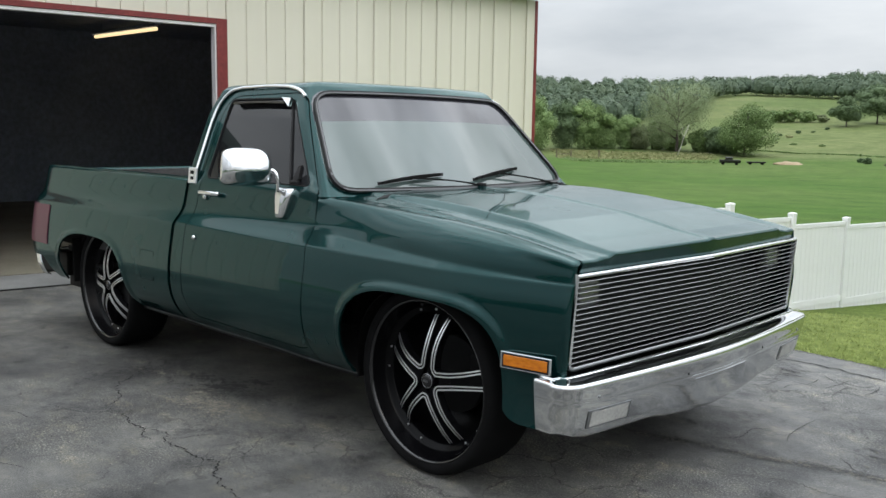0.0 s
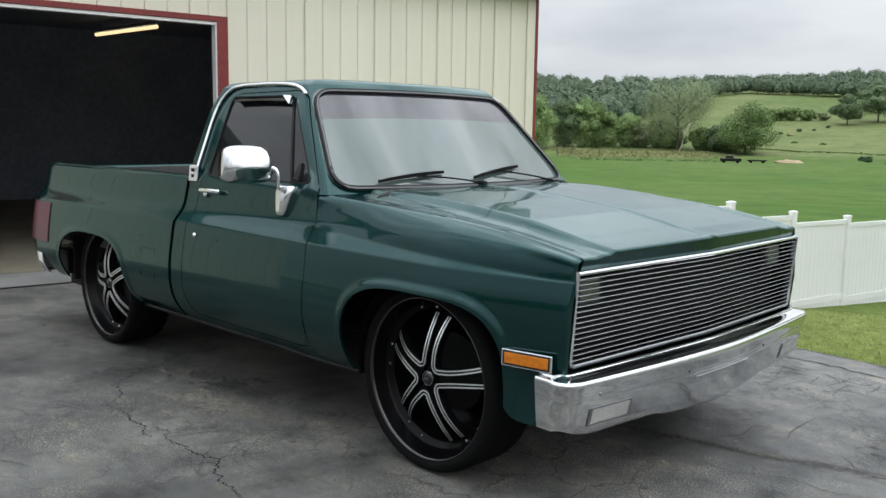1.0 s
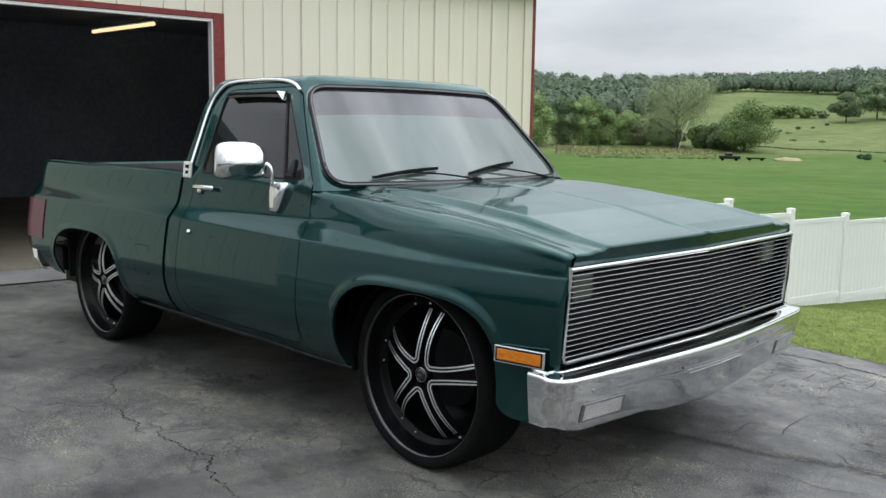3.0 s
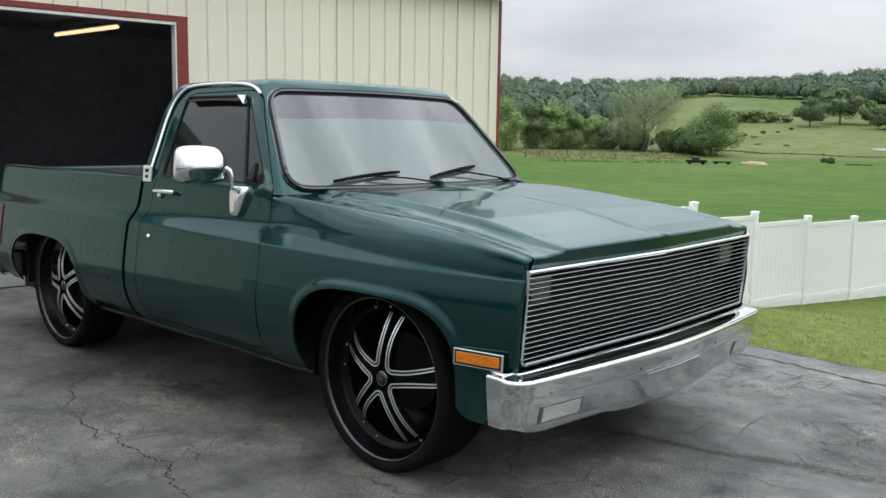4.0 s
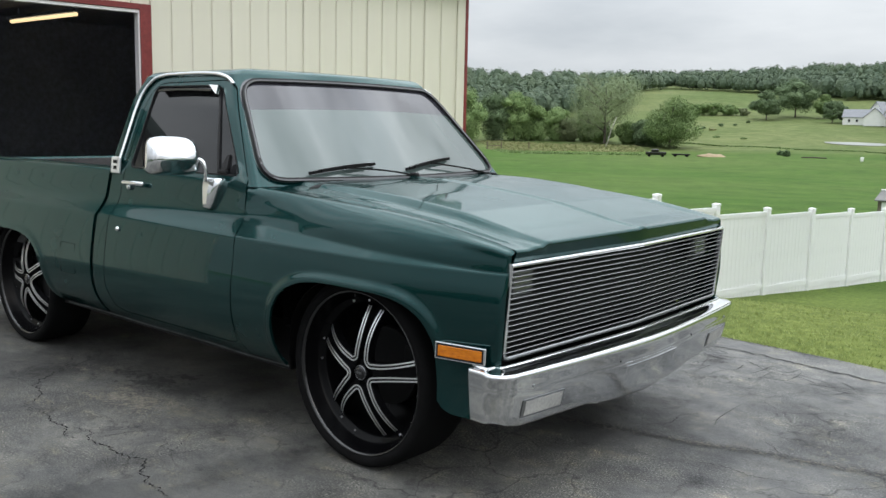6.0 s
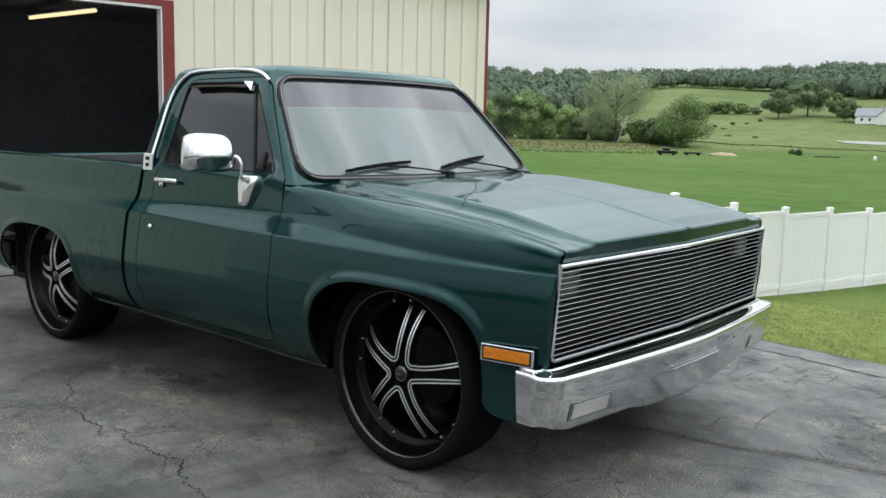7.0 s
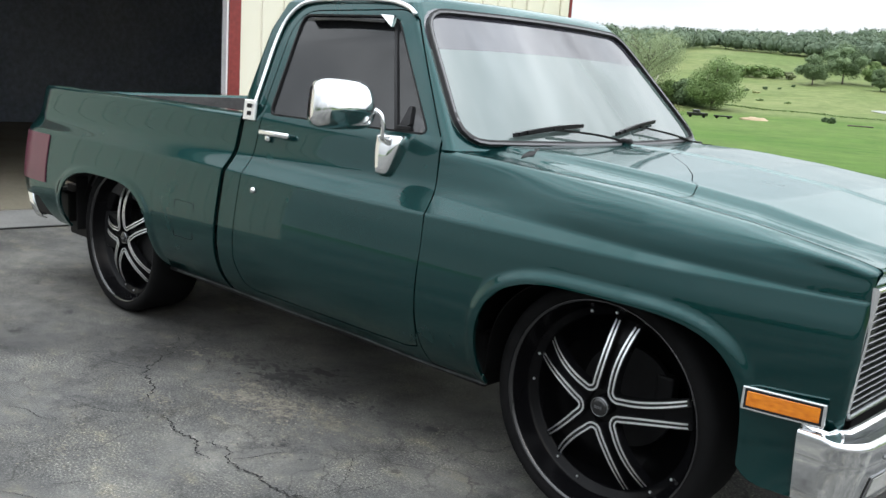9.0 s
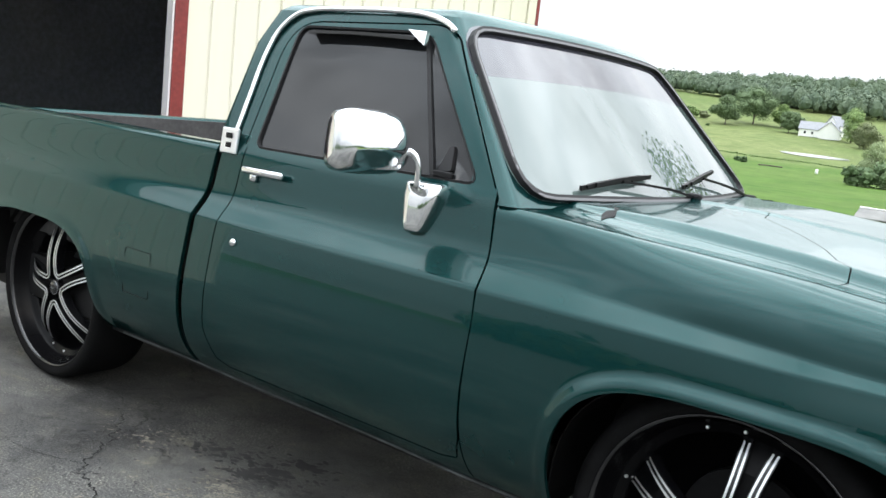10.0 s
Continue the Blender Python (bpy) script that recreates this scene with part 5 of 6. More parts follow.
def cab_outline(z, n_front=26, n_corner=10, n_side=46, n_back=14):
    ys = green_y(z)
    pts = []
    yc = ys - 0.030
    for k in range(n_front + 1):
        y = yc * k / n_front
        pts.append((wind_x(z, y), y))
    x0, x1 = wind_x(z, yc), wind_x(z, yc) - 0.06
    for k in range(1, n_corner + 1):
        a = math.pi / 2 * k / n_corner
        pts.append((x1 + (x0 - x1) * math.cos(a) ** 0.9, yc + (ys - yc) * math.sin(a) ** 0.9))
    xb, rb = CAB_BACK - 0.012 - 0.050 * ramp(z, 1.10, 1.20) + 0.20 * max(0.0, z - 1.50), 0.026 + 0.25 * max(0.0, z - 1.50)
    for k in range(1, n_side + 1):
        pts.append((x1 + (xb + rb - x1) * k / n_side, ys))
    for k in range(1, n_corner + 1):
        a = math.pi / 2 * k / n_corner
        pts.append((xb + rb - rb * math.sin(a), ys - rb + rb * math.cos(a)))
    for k in range(1, n_back + 1):
        pts.append((xb, (ys - rb) * (1 - k / n_back)))
    return pts


GREEN_ROWS = [[(x, -y, z) for x, y in cab_outline(z)] for z in [1.104, 1.116, 1.128] + steps(Z_BELT, Z_RIM, 0.012)]
DOOR_UP = rounded([(-1.802, 1.00), (-1.806, 1.582), (-1.150, 1.592), (-1.075, 1.560), (-0.740, 1.12), (-0.735, 1.00)], [0.001, 0.13, 0.10, 0.02, 0.001, 0.001])
WINDOW = rounded([(-1.750, 1.142), (-1.762, 1.566), (-1.180, 1.566), (-0.820, 1.146)], [0.035, 0.05, 0.06, 0.045])


def screen_in(p):
    if p.x < -1.30:
        return -1.0
    r = rounded_screen
    return inside(r, abs(p.y), p.z)


rounded_screen = rounded([(-0.9, 1.126), (0.858, 1.132), (0.684, 1.594), (-0.9, 1.602)], [0.001, 0.11, 0.10, 0.001])
REAR_WIN = rounded([(-0.9, 1.17), (0.66, 1.17), (0.60, 1.55), (-0.9, 1.55)], [0.001, 0.07, 0.07, 0.001])


def shell_keep(p):
    front = -screen_in(p) if p.x > wind_x(p.z, 0.9) - 0.02 and abs(p.y) < 0.90 else 1.0
    side = -inside(DOOR_UP, p.x, p.z) - GAP / 2 if abs(p.y) > green_y(p.z) - 0.09 and p.x > -1.83 else 1.0
    back = -inside(REAR_WIN, abs(p.y), p.z) if p.x < -1.90 and abs(p.y) < 0.70 else 1.0
    low = 1.0 if p.z > 1.138 else p.x - seam_front(p.z) - GAP
    return min(front, side, back, low)


def frame_keep(p):
    if abs(p.y) < green_y(p.z) - 0.09:
        return -1.0
    return min(inside(DOOR_UP, p.x, p.z) - GAP / 2, -inside(WINDOW, p.x, p.z), p.z - 1.136)


body_in = thing("cab", Matrix.Identity(4), "", "")
body_in.parent = truck
for side in (False, True):
    panel("cab_side", cab_rows, PAINT, body_in, cab_keep, mirror=side)
    panel("cab_shell", GREEN_ROWS, PAINT, body_in, shell_keep, out=(0, -1, 0), mirror=side)
    door = panel("door", cab_rows, PAINT, truck, door_keep, mirror=side)
    panel("window_frame", GREEN_ROWS, PAINT, door, frame_keep, mirror=side)
    s = 1 if side else -1
    # glass: the drop pane and the small vent pane, with the bar between
    bar = lambda z: -0.985 - (z - 1.145) * 0.505
    inner = [[(x, s * (green_y(z) - 0.008), z) for x in steps(-1.80, -0.80, 0.02)] for z in steps(1.13, 1.58, 0.02)]
    g1 = panel("window_pane", inner, GLASS_DARK, door, lambda p: min(inside(WINDOW, p.x, p.z) + 0.012, bar(p.z) - p.x), thick=0.004, label="dark tinted side glass", out=(0, s, 0))
    g2 = panel("vent_pane", inner, GLASS_DARK, door, lambda p: min(inside(WINDOW, p.x, p.z) + 0.012, p.x - bar(p.z)), thick=0.004, label="dark tinted vent glass", out=(0, s, 0))
    bm = bmesh.new()
    sweep(bm, [(bar(z), s * (green_y(z) - 0.006), z) for z in (1.145, 1.35, 1.555)], rect_section(0.012, 0.014), up=Vector((1, 0, 0)))
    part("division_bar", bm, TRIM_BLACK, door)
    bm = bmesh.new()
    sweep(bm, [(x, s * (green_y(z) - 0.003), z) for x, z in WINDOW], rect_section(0.007, 0.010), up=Vector((0, s, 0)), closed=True)
    part("window_seal", bm, TRIM_BLACK, door, "black rubber window seal")
    # wind deflector along the top of the window, with its bright end
    top = [(-1.685, 1.562), (-1.65, 1.565), (-1.60, 1.566), (-1.45, 1.568), (-1.215, 1.562)]
    bm = bmesh.new()
    sweep(bm, [(x, s * (green_y(z - 0.020) + 0.008), z - 0.020) for x, z in spline(top, 24)], rect_section(0.010, 0.050), up=Vector((0, s, 0)))
    part("wind_deflector", bm, BLACK_GLOSS, door, "smoked wind deflector")
    bm = bmesh.new()
    wedge = ((-1.255, 1.570), (-1.178, 1.566), (-1.168, 1.522), (-1.195, 1.536))
    lo = [bm.verts.new((x, s * (green_y(z) + 0.014), z)) for x, z in wedge]
    hi = [bm.verts.new((x, s * (green_y(z) + 0.030), z)) for x, z in wedge]
    bm.faces.new(lo)
    bm.faces.new(hi)
    for k in range(4):
        bm.faces.new((lo[k], lo[(k + 1) % 4], hi[(k + 1) % 4], hi[k]))
    part("deflector_end", bm, CHROME, door, "bright deflector end")
    box("vent_latch", (0.070, 0.010, 0.018), pose(-0.950, s * 0.884, 1.158), TRIM_BLACK, door, "black vent latch", 0.004)
    bm = bmesh.new()
    prof = rounded([(-0.972, 1.166), (-0.955, 1.236), (-0.940, 1.240), (-0.922, 1.170)], 0.010)
    near_v = [bm.verts.new((x, s * (green_y(z) + 0.004), z)) for x, z in prof]
    back_v = [bm.verts.new((x, s * (green_y(z) - 0.010), z)) for x, z in prof]
    bm.faces.new(near_v)
    bm.faces.new(back_v[::-1])
    for k in range(len(prof)):
        j = (k + 1) % len(prof)
        bm.faces.new((near_v[k], near_v[j], back_v[j], back_v[k]))
    part("latch_lever", bm, TRIM_BLACK, door)
    # handle, lock
    handle = box("door_handle", (0.20, 0.020, 0.024), pose(-1.652, s * 0.938, 1.066), CHROME, door, "chrome door handle", 0.008, True)
    box("push_button", (0.030, 0.020, 0.030), pose(-1.705, s * 0.928, 1.044), CHROME, door, "chrome push button", 0.008, True)
    bm = bmesh.new()
    lathe(bm, [(0.0, 0.010), (0.009, 0.009), (0.0125, 0.005), (0.0135, 0.0)], pose(-1.684, s * 1.012, 0.832, -90 * s, 0, 0), 16)
    part("door_lock", bm, CHROME, door, "round chrome lock", True)
    # drip rail: bright moulding over the door
    rail = [(-1.862, 1.165), (-1.868, 1.30), (-1.872, 1.45), (-1.855, 1.545), (-1.800, 1.605), (-1.72, 1.624), (-1.55, 1.630), (-1.37, 1.630), (-1.22, 1.620), (-1.13, 1.597), (-1.085, 1.572)]
    bm = bmesh.new()
    sweep(bm, [(x, s * (green_y(z) + 0.010), z) for x, z in spline(rail, 60)], disc_section(0.0095, 8), up=Vector((0, s, 0)))
    part("drip_moulding", bm, CHROME, body_in, "bright drip moulding", True)
    # badge on the cab's corner
    badge = box("corner_badge", (0.085, 0.012, 0.088), pose(-1.868, s * 0.905, 1.150, 6 * s, 0, 0), ALLOY, body_in, "small bright badge", 0.004)
    for dz in (-0.014, 0.018):
        box("badge_mark", (0.026, 0.006, 0.018), pose(-1.866, s * 0.912, 1.150 + dz, 6 * s, 0, 0), BLACK, badge)

# roof
rim = cab_outline(Z_RIM)
mid = Vector((-1.46, 0.0))
roof_rows = []
for k in range(25):
    w = k / 24
    f = 1 - w
    z = Z_RIM + 0.026 * math.sqrt(max(0.0, 1 - (1 - min(1.0, w / 0.16)) ** 2)) + 0.026 * (1 - f * f)
    roof_rows.append([(mid.x + (x - mid.x) * f, -(y * f), z) for x, y in rim])
for side in (False, True):
    panel("roof_panel", roof_rows, PAINT, body_in, out=(0, 0, 1), mirror=side)


# hood and cowl, one surface cut by the seam between them
def hood_rear(y):
    return float(np.interp(abs(y), [0.0, 0.14, 0.34, 0.51, 0.62, 0.665, 0.73, 0.86], [-0.300, -0.270, -0.100, 0.012, 0.068, 0.112, 0.125, 0.090]))


def hood_z(x, y):
    a = abs(y)
    edge = float(np.interp(x, [-0.75, -0.32, 0.0, 0.33, 0.6, 0.72], [1.108, 1.084, 1.060, 1.022, 0.968, 0.952]))
    fade = 1 - 0.15 * ramp(x, 0.50, 0.72)
    z = edge + 0.010 * ramp(0.80 - a, 0.0, 0.09) + (0.012 + 0.014 * ramp(x, -0.7, -0.2)) * fade * ramp(0.80 - a, 0.088, 0.138)
    z += 0.006 * fade * (1 - ramp(a, 0.010, 0.030)) + 0.006 * (1 - min(1.0, a / 0.8))
    z += 0.013 * ramp(x, 0.35, 0.68) * ramp(a, 0.64, 0.74)
    return z + (float(np.interp(x, EDGE_X, EDGE_Z)) - z) * ramp(a, 0.72, HOOD_HALF)


def nose_x(y):
    return 0.722 + 0.040 * (1 - min(1.0, abs(y) / 0.88))


def hood_rows(x0, x1, dy=0.0125):
    rows = []
    for x in steps(x0, 0.64, 0.0125) + steps(0.64, 0.80, 0.006)[1:]:
        row = []
        for y in steps(-HOOD_HALF, HOOD_HALF, dy):
            xe = nose_x(y)
            t = (x - 0.60) / 0.20
            if t <= 0:
                row.append((x, y, hood_z(x, y)))
                continue
            # the last fifth rolls over into the upright front edge
            xf = xe - 0.014
            zt = hood_z(0.60 + min(t, 0.45) / 0.45 * (xf - 0.60), y)
            if t < 0.45:
                row.append((0.60 + t / 0.45 * (xf - 0.60), y, zt))
            else:
                q = (t - 0.45) / 0.55
                bend = min(1.0, q / 0.35)
                ahead = 0.015 * math.sin(bend * 1.57)
                down = 0.012 * (1 - math.cos(bend * 1.57))
                rest = max(0.0, q - 0.35) / 0.65
                row.append((xf + ahead - rest * 0.012, y, zt - down - rest * (zt - 0.012 - 0.924)))
        rows.append(row)
    return rows


h_rows = hood_rows(-0.66, 0.80)
panel("hood", h_rows, PAINT, truck, lambda p: min(p.x - hood_rear(p.y) - 0.0018, HOOD_HALF - 0.0005 - abs(p.y)), out=(0, 0, 1))
c_rows = [[(x, y, hood_z(x, y)) for y in steps(-0.86, 0.86, 0.0125)] for x in steps(-0.80, 0.16, 0.0125)]
cowl = panel("cowl_panel", c_rows, PAINT, truck, lambda p: min(hood_rear(p.y) - 0.0018 - p.x, p.x - wind_x(1.125, p.y) + 0.03, HOOD_HALF - 0.0005 - abs(p.y) if p.x > -0.60 else 1.0), out=(0, 0, 1))
for s in (-1, 1):
    # two thin black wedges laid flat on the cowl
    for x, y, w in ((-0.605, 0.450, 0.135), (-0.505, 0.690, 0.070)):
        bm = bmesh.new()
        pts_ = [(x - 0.026, y - w), (x + 0.004, y - w * 0.5), (x + 0.016, y + w * 0.2), (x + 0.006, y + w), (x - 0.012, y + w * 0.5), (x - 0.020, y)]
        lo = [bm.verts.new((px, s * py, hood_z(px, py) - 0.002)) for px, py in pts_]
        hi = [bm.verts.new((px, s * py, hood_z(px, py) + 0.0025)) for px, py in pts_]
        bm.faces.new(lo)
        bm.faces.new(hi)
        for k in range(6):
            bm.faces.new((lo[k], lo[(k + 1) % 6], hi[(k + 1) % 6], hi[k]))
        part("cowl_wedge", bm, BLACK, cowl)

# windscreen: clear glass below, a dark strip along the top, rubber round it
screen_rows = [[(wind_x(z, y) + 0.001, y, z) for y in steps(-0.88, 0.88, 0.02)] for z in steps(1.10, 1.616, 0.012)]
screen = panel("windscreen", screen_rows, GLASS, truck, lambda p: min(inside(rounded_screen, abs(p.y), p.z) + 0.012, 1.446 + 0.016 * (1 - (p.y / 0.8) ** 2) - p.z), out=(1, 0, 0), thick=0.005, label="pale tinted windscreen")
panel("sun_strip", screen_rows, GLASS_BAND, screen, lambda p: min(inside(rounded_screen, abs(p.y), p.z) + 0.012, p.z - 1.446 - 0.016 * (1 - (p.y / 0.8) ** 2)), out=(1, 0, 0), thick=0.005, label="dark tinted strip along the top of the glass")
half = [(y, z) for y, z in rounded_screen if y > 0]
top_run = [(half[-1][0] * (1 - 2 * k / 24), half[-1][1] + 0.006 * (1 - (1 - 2 * k / 24) ** 2)) for k in range(1, 24)]
foot_run = [(-half[0][0] * (1 - 2 * k / 24), half[0][1] - 0.004 * (1 - (1 - 2 * k / 24) ** 2)) for k in range(1, 24)]
ring = half + top_run + [(-y, z) for y, z in half[::-1]] + foot_run
for nm, w, off, mt in (("screen_rubber", 0.018, 0.012, TRIM_BLACK), ("screen_bead", 0.006, 0.0200, BEAD)):
    bm = bmesh.new()
    sweep(bm, [(wind_x(z, y) + off, y, z) for y, z in ring], rect_section(0.018 if w > 0.01 else 0.008, w), up=Vector((1, 0, 0.5)), closed=True)
    part(nm, bm, mt, screen, "black rubber gasket" if w > 0.01 else "grey bead in the gasket")
panel("rear_window", [[(CAB_BACK - 0.035, y, z) for y in steps(-0.7, 0.7, 0.04)] for z in steps(1.14, 1.58, 0.04)], GLASS_DARK, truck, lambda p: inside(REAR_WIN, abs(p.y), p.z) + 0.02, out=(-1, 0, 0), thick=0.005, label="dark tinted rear glass")

# wipers: an arm from each pivot, lying back along the foot of the glass
def on_glass(y, z, off=0.022):
    return Vector((wind_x(z, y) + off, y, z))


for piv, mid_pt, tips in (((0.010, 1.136), (-0.330, 1.192), ((-0.618, 1.160), (-0.205, 1.196))), ((0.752, 1.112), (0.330, 1.204), ((-0.012, 1.166), (0.412, 1.213)))):
    foot = on_glass(*piv, 0.030)
    wiper = box("wiper", (0.05, 0.035, 0.03), Matrix.Translation(foot), BLACK, truck, "black wiper", 0.010)
    bm = bmesh.new()
    hold = on_glass((tips[0][0] + tips[1][0]) / 2, (tips[0][1] + tips[1][1]) / 2 + 0.004, 0.036)
    sweep(bm, [tuple(q) for q in spline([tuple(foot), tuple(foot.lerp(hold, 0.35) + Vector((0.006, 0, 0.008))), tuple(foot.lerp(hold, 0.7) + Vector((0.004, 0, 0.006))), tuple(hold)], 12)], rect_section(0.010, 0.008))
    part("wiper_arm", bm, BLACK, wiper)
    bm = bmesh.new()
    bow = 0.003
    sweep(bm, [on_glass(tips[0][0] + (tips[1][0] - tips[0][0]) * k / 10, tips[0][1] + (tips[1][1] - tips[0][1]) * k / 10 + bow * math.sin(math.pi * k / 10), 0.020) for k in range(11)], rect_section(0.009, 0.014))
    part("wiper_blade", bm, BLACK, wiper)
    bm = bmesh.new()
    sweep(bm, [on_glass(tips[0][0] + (tips[1][0] - tips[0][0]) * f, tips[0][1] + (tips[1][1] - tips[0][1]) * f + bow + 0.006 * math.sin(math.pi * f), 0.032) for f in (0.15, 0.35, 0.5, 0.65, 0.85)], rect_section(0.013, 0.012))
    part("wiper_bridge", bm, BLACK, wiper)
    for f0, f1 in ((0.05, 0.34), (0.66, 0.95)):
        bm = bmesh.new()
        sweep(bm, [on_glass(tips[0][0] + (tips[1][0] - tips[0][0]) * f, tips[0][1] + (tips[1][1] - tips[0][1]) * f + bow + 0.004 * math.sin(math.pi * (f - f0) / (f1 - f0)), 0.028) for f in np.linspace(f0, f1, 7)], rect_section(0.011, 0.009))
        part("wiper_claw", bm, BLACK, wiper)

# grille
GZ0, GZ1, GY = 0.575, 0.916, 0.886


def grille_x(y, z):
    return 0.716 + 0.036 * (1 - abs(y) / GY) - 0.025 * (GZ1 - z) / 0.34


grille = thing("grille", Matrix.Identity(4), "", "")
grille.parent = truck
bm = bmesh.new()
rail_sec = [(-0.009, -0.016), (0.009, -0.016), (0.009, 0.0), (0.0075, 0.005), (0.004, 0.0078), (0.0, 0.009), (-0.004, 0.0078), (-0.0075, 0.005), (-0.009, 0.0)]
path = [(-GY, GZ0 + 0.022), (-GY, GZ1), (0, GZ1), (GY, GZ1), (GY, GZ0 + 0.022)]
sweep(bm, [(grille_x(y, z) + 0.008, y, z) for y, z in path], rail_sec, up=Vector((1, 0, 0)))
part("grille_frame", bm, CHROME, grille, "polished grille surround")
# the surround's foot: darker metal stands in for its dimmer reflection
bm = bmesh.new()
path = [(GY, GZ0 + 0.022), (GY - 0.006, GZ0 + 0.007), (GY - 0.022, GZ0), (0, GZ0), (0.022 - GY, GZ0), (0.006 - GY, GZ0 + 0.007), (-GY, GZ0 + 0.022)]
sweep(bm, [(grille_x(y, z) + 0.008, y, z) for y, z in path], rail_sec, up=Vector((1, 0, 0)))
part("grille_foot", bm, BILLET, grille, "lower rail of the grille surround, in a darker metal")
BARS = 16
for k in range(BARS):
    z = GZ0 + 0.022 + (GZ1 - GZ0 - 0.044) * k / (BARS - 1)
    bm = bmesh.new()
    sweep(bm, [(grille_x(y, z) + 0.002, y, z) for y in (-GY + 0.008, -0.45, 0.0, 0.45, GY - 0.008)], [(-0.004, -0.0020), (0.006, -0.0023), (0.0085, -0.0014), (0.0095, 0.0), (0.0085, 0.0014), (0.006, 0.0023), (-0.004, 0.0020)])
    part("grille_bar", bm, BILLET, grille)
bm = bmesh.new()
add_box(bm, (0.02, 2 * GY - 0.01, GZ1 - GZ0 + 0.02), pose(0.600, 0, (GZ0 + GZ1) / 2))
part("grille_backing", bm, BLACK, grille)
for s in (-1, 1):
    lampbox = box("headlight", (0.05, 0.13, 0.10), pose(0.655, s * 0.745, 0.835), CLEAR_LENS, truck, "clear square headlight behind the bars", 0.012)
    box("headlight_bezel", (0.03, 0.160, 0.130), pose(0.640, s * 0.745, 0.835), BLACK, lampbox, "", 0.01)

# front bumper: one chrome pressing, V-shaped in plan and wrapped round the corners
b_path = []
for t in np.linspace(-1, 1, 61):
    y = 0.895 * t
    b_path.append((0.842 - 0.072 * (abs(y) / 0.955) ** 1.6, y))
corner = []
for k in range(1, 9):
    q = math.pi / 2 * k / 8
    corner.append((0.777 - 0.085 + 0.085 * math.cos(q), 0.895 + 0.088 * math.sin(q)))
tail = [(0.692 - 0.012 * k, 0.983 - 0.001 * k) for k in range(1, 7)]
plan = [(x, -y) for x, y in (corner + tail)[::-1]] + b_path + corner + tail
# a rolled rear edge, a flat step, the rounded shoulder, then the face with a fine groove along it
b_prof = [(-0.076, 0.515), (-0.072, 0.532), (-0.067, 0.553), (-0.061, 0.5600), (-0.054, 0.5595), (-0.048, 0.5550), (-0.040, 0.5520), (-0.010, 0.5465), (0.002, 0.543), (0.008, 0.538), (0.011, 0.530), (0.010, 0.518),
          (0.004, 0.486), (0.0025, 0.474), (-0.0005, 0.470), (-0.001, 0.464), (-0.003, 0.450), (-0.010, 0.420), (-0.018, 0.387), (-0.026, 0.354), (-0.034, 0.334), (-0.044, 0.326)]
bump_rows = []
for i, (x, y) in enumerate(plan):
    p0, p1 = Vector(plan[max(i - 1, 0)]), Vector(plan[min(i + 1, len(plan) - 1)])
    n = Vector(((p1 - p0).y, -(p1 - p0).x)).normalized()
    thin = 1.0 if x > 0.70 else 0.35
    deep = -0.150 if abs(y) < 0.90 else -0.034
    rise = 0.030 * ramp(abs(y), 0.82, 0.985)
    drop = 0.030 * max(0.0, 1 - abs(y) / 0.42) ** 0.4
    # the flat step runs back to the grille's foot
    shelf = max(1.0, (x - grille_x(min(abs(y), GY), GZ0) - 0.024) / 0.066) if x > 0.76 else 1.0
    row = []
    for d, z in [tuple(q) for q in spline(b_prof, 92)]:
        if z < 0.45:
            d = max(d, deep)
        elif d < -0.010:
            d = -0.010 + (d + 0.010) * shelf
        row.append((x + n.x * d * thin, y + n.y * d * thin, z - ((drop - rise) * (0.55 - z) / 0.21)))
    bump_rows.append(row)
bumper = panel("front_bumper", bump_rows, BUMPER, truck, out=(1, 0, 0), thick=0.004, label="chrome front bumper")


def on_bumper(y, z, off=0.0):
    """A point on the bumper's lower face."""
    d = float(np.interp(-z, [-q[1] for q in b_prof[10:]], [q[0] for q in b_prof[10:]]))
    return Vector((0.842 - 0.072 * (abs(y) / 0.955) ** 1.6 + d + off, y, z))


for y, z, r in ((-0.28, 0.478, 0.006), (-0.06, 0.466, 0.006), (0.13, 0.468, 0.006), (0.37, 0.478, 0.006), (-0.82, 0.486, 0.008), (0.82, 0.486, 0.008)):
    bm = bmesh.new()
    lathe(bm, [(0.0, 0.4 * r), (0.7 * r, 0.35 * r), (r, -0.004)], Matrix.Translation(on_bumper(y, z)) @ Matrix.Rotation(radians(90), 4, "Y"), 12)
    part("bumper_bolt", bm, BLACK if r < 0.008 else BILLET, bumper, "", True)
# the plate panel at the middle: a shallow pressed step
rows = [[tuple(on_bumper(y, z - 0.028 * (0.50 - z) / 0.15, 0.004 if abs(y) < 0.215 else -0.004)) for z in steps(0.345, 0.455, 0.011)] for y in [-0.232, -0.214] + steps(-0.205, 0.205, 0.041) + [0.214, 0.232]]
panel("plate_panel", rows, BUMPER, bumper, thick=0.002, out=(1, 0, 0), label="plain plate panel of the bumper")
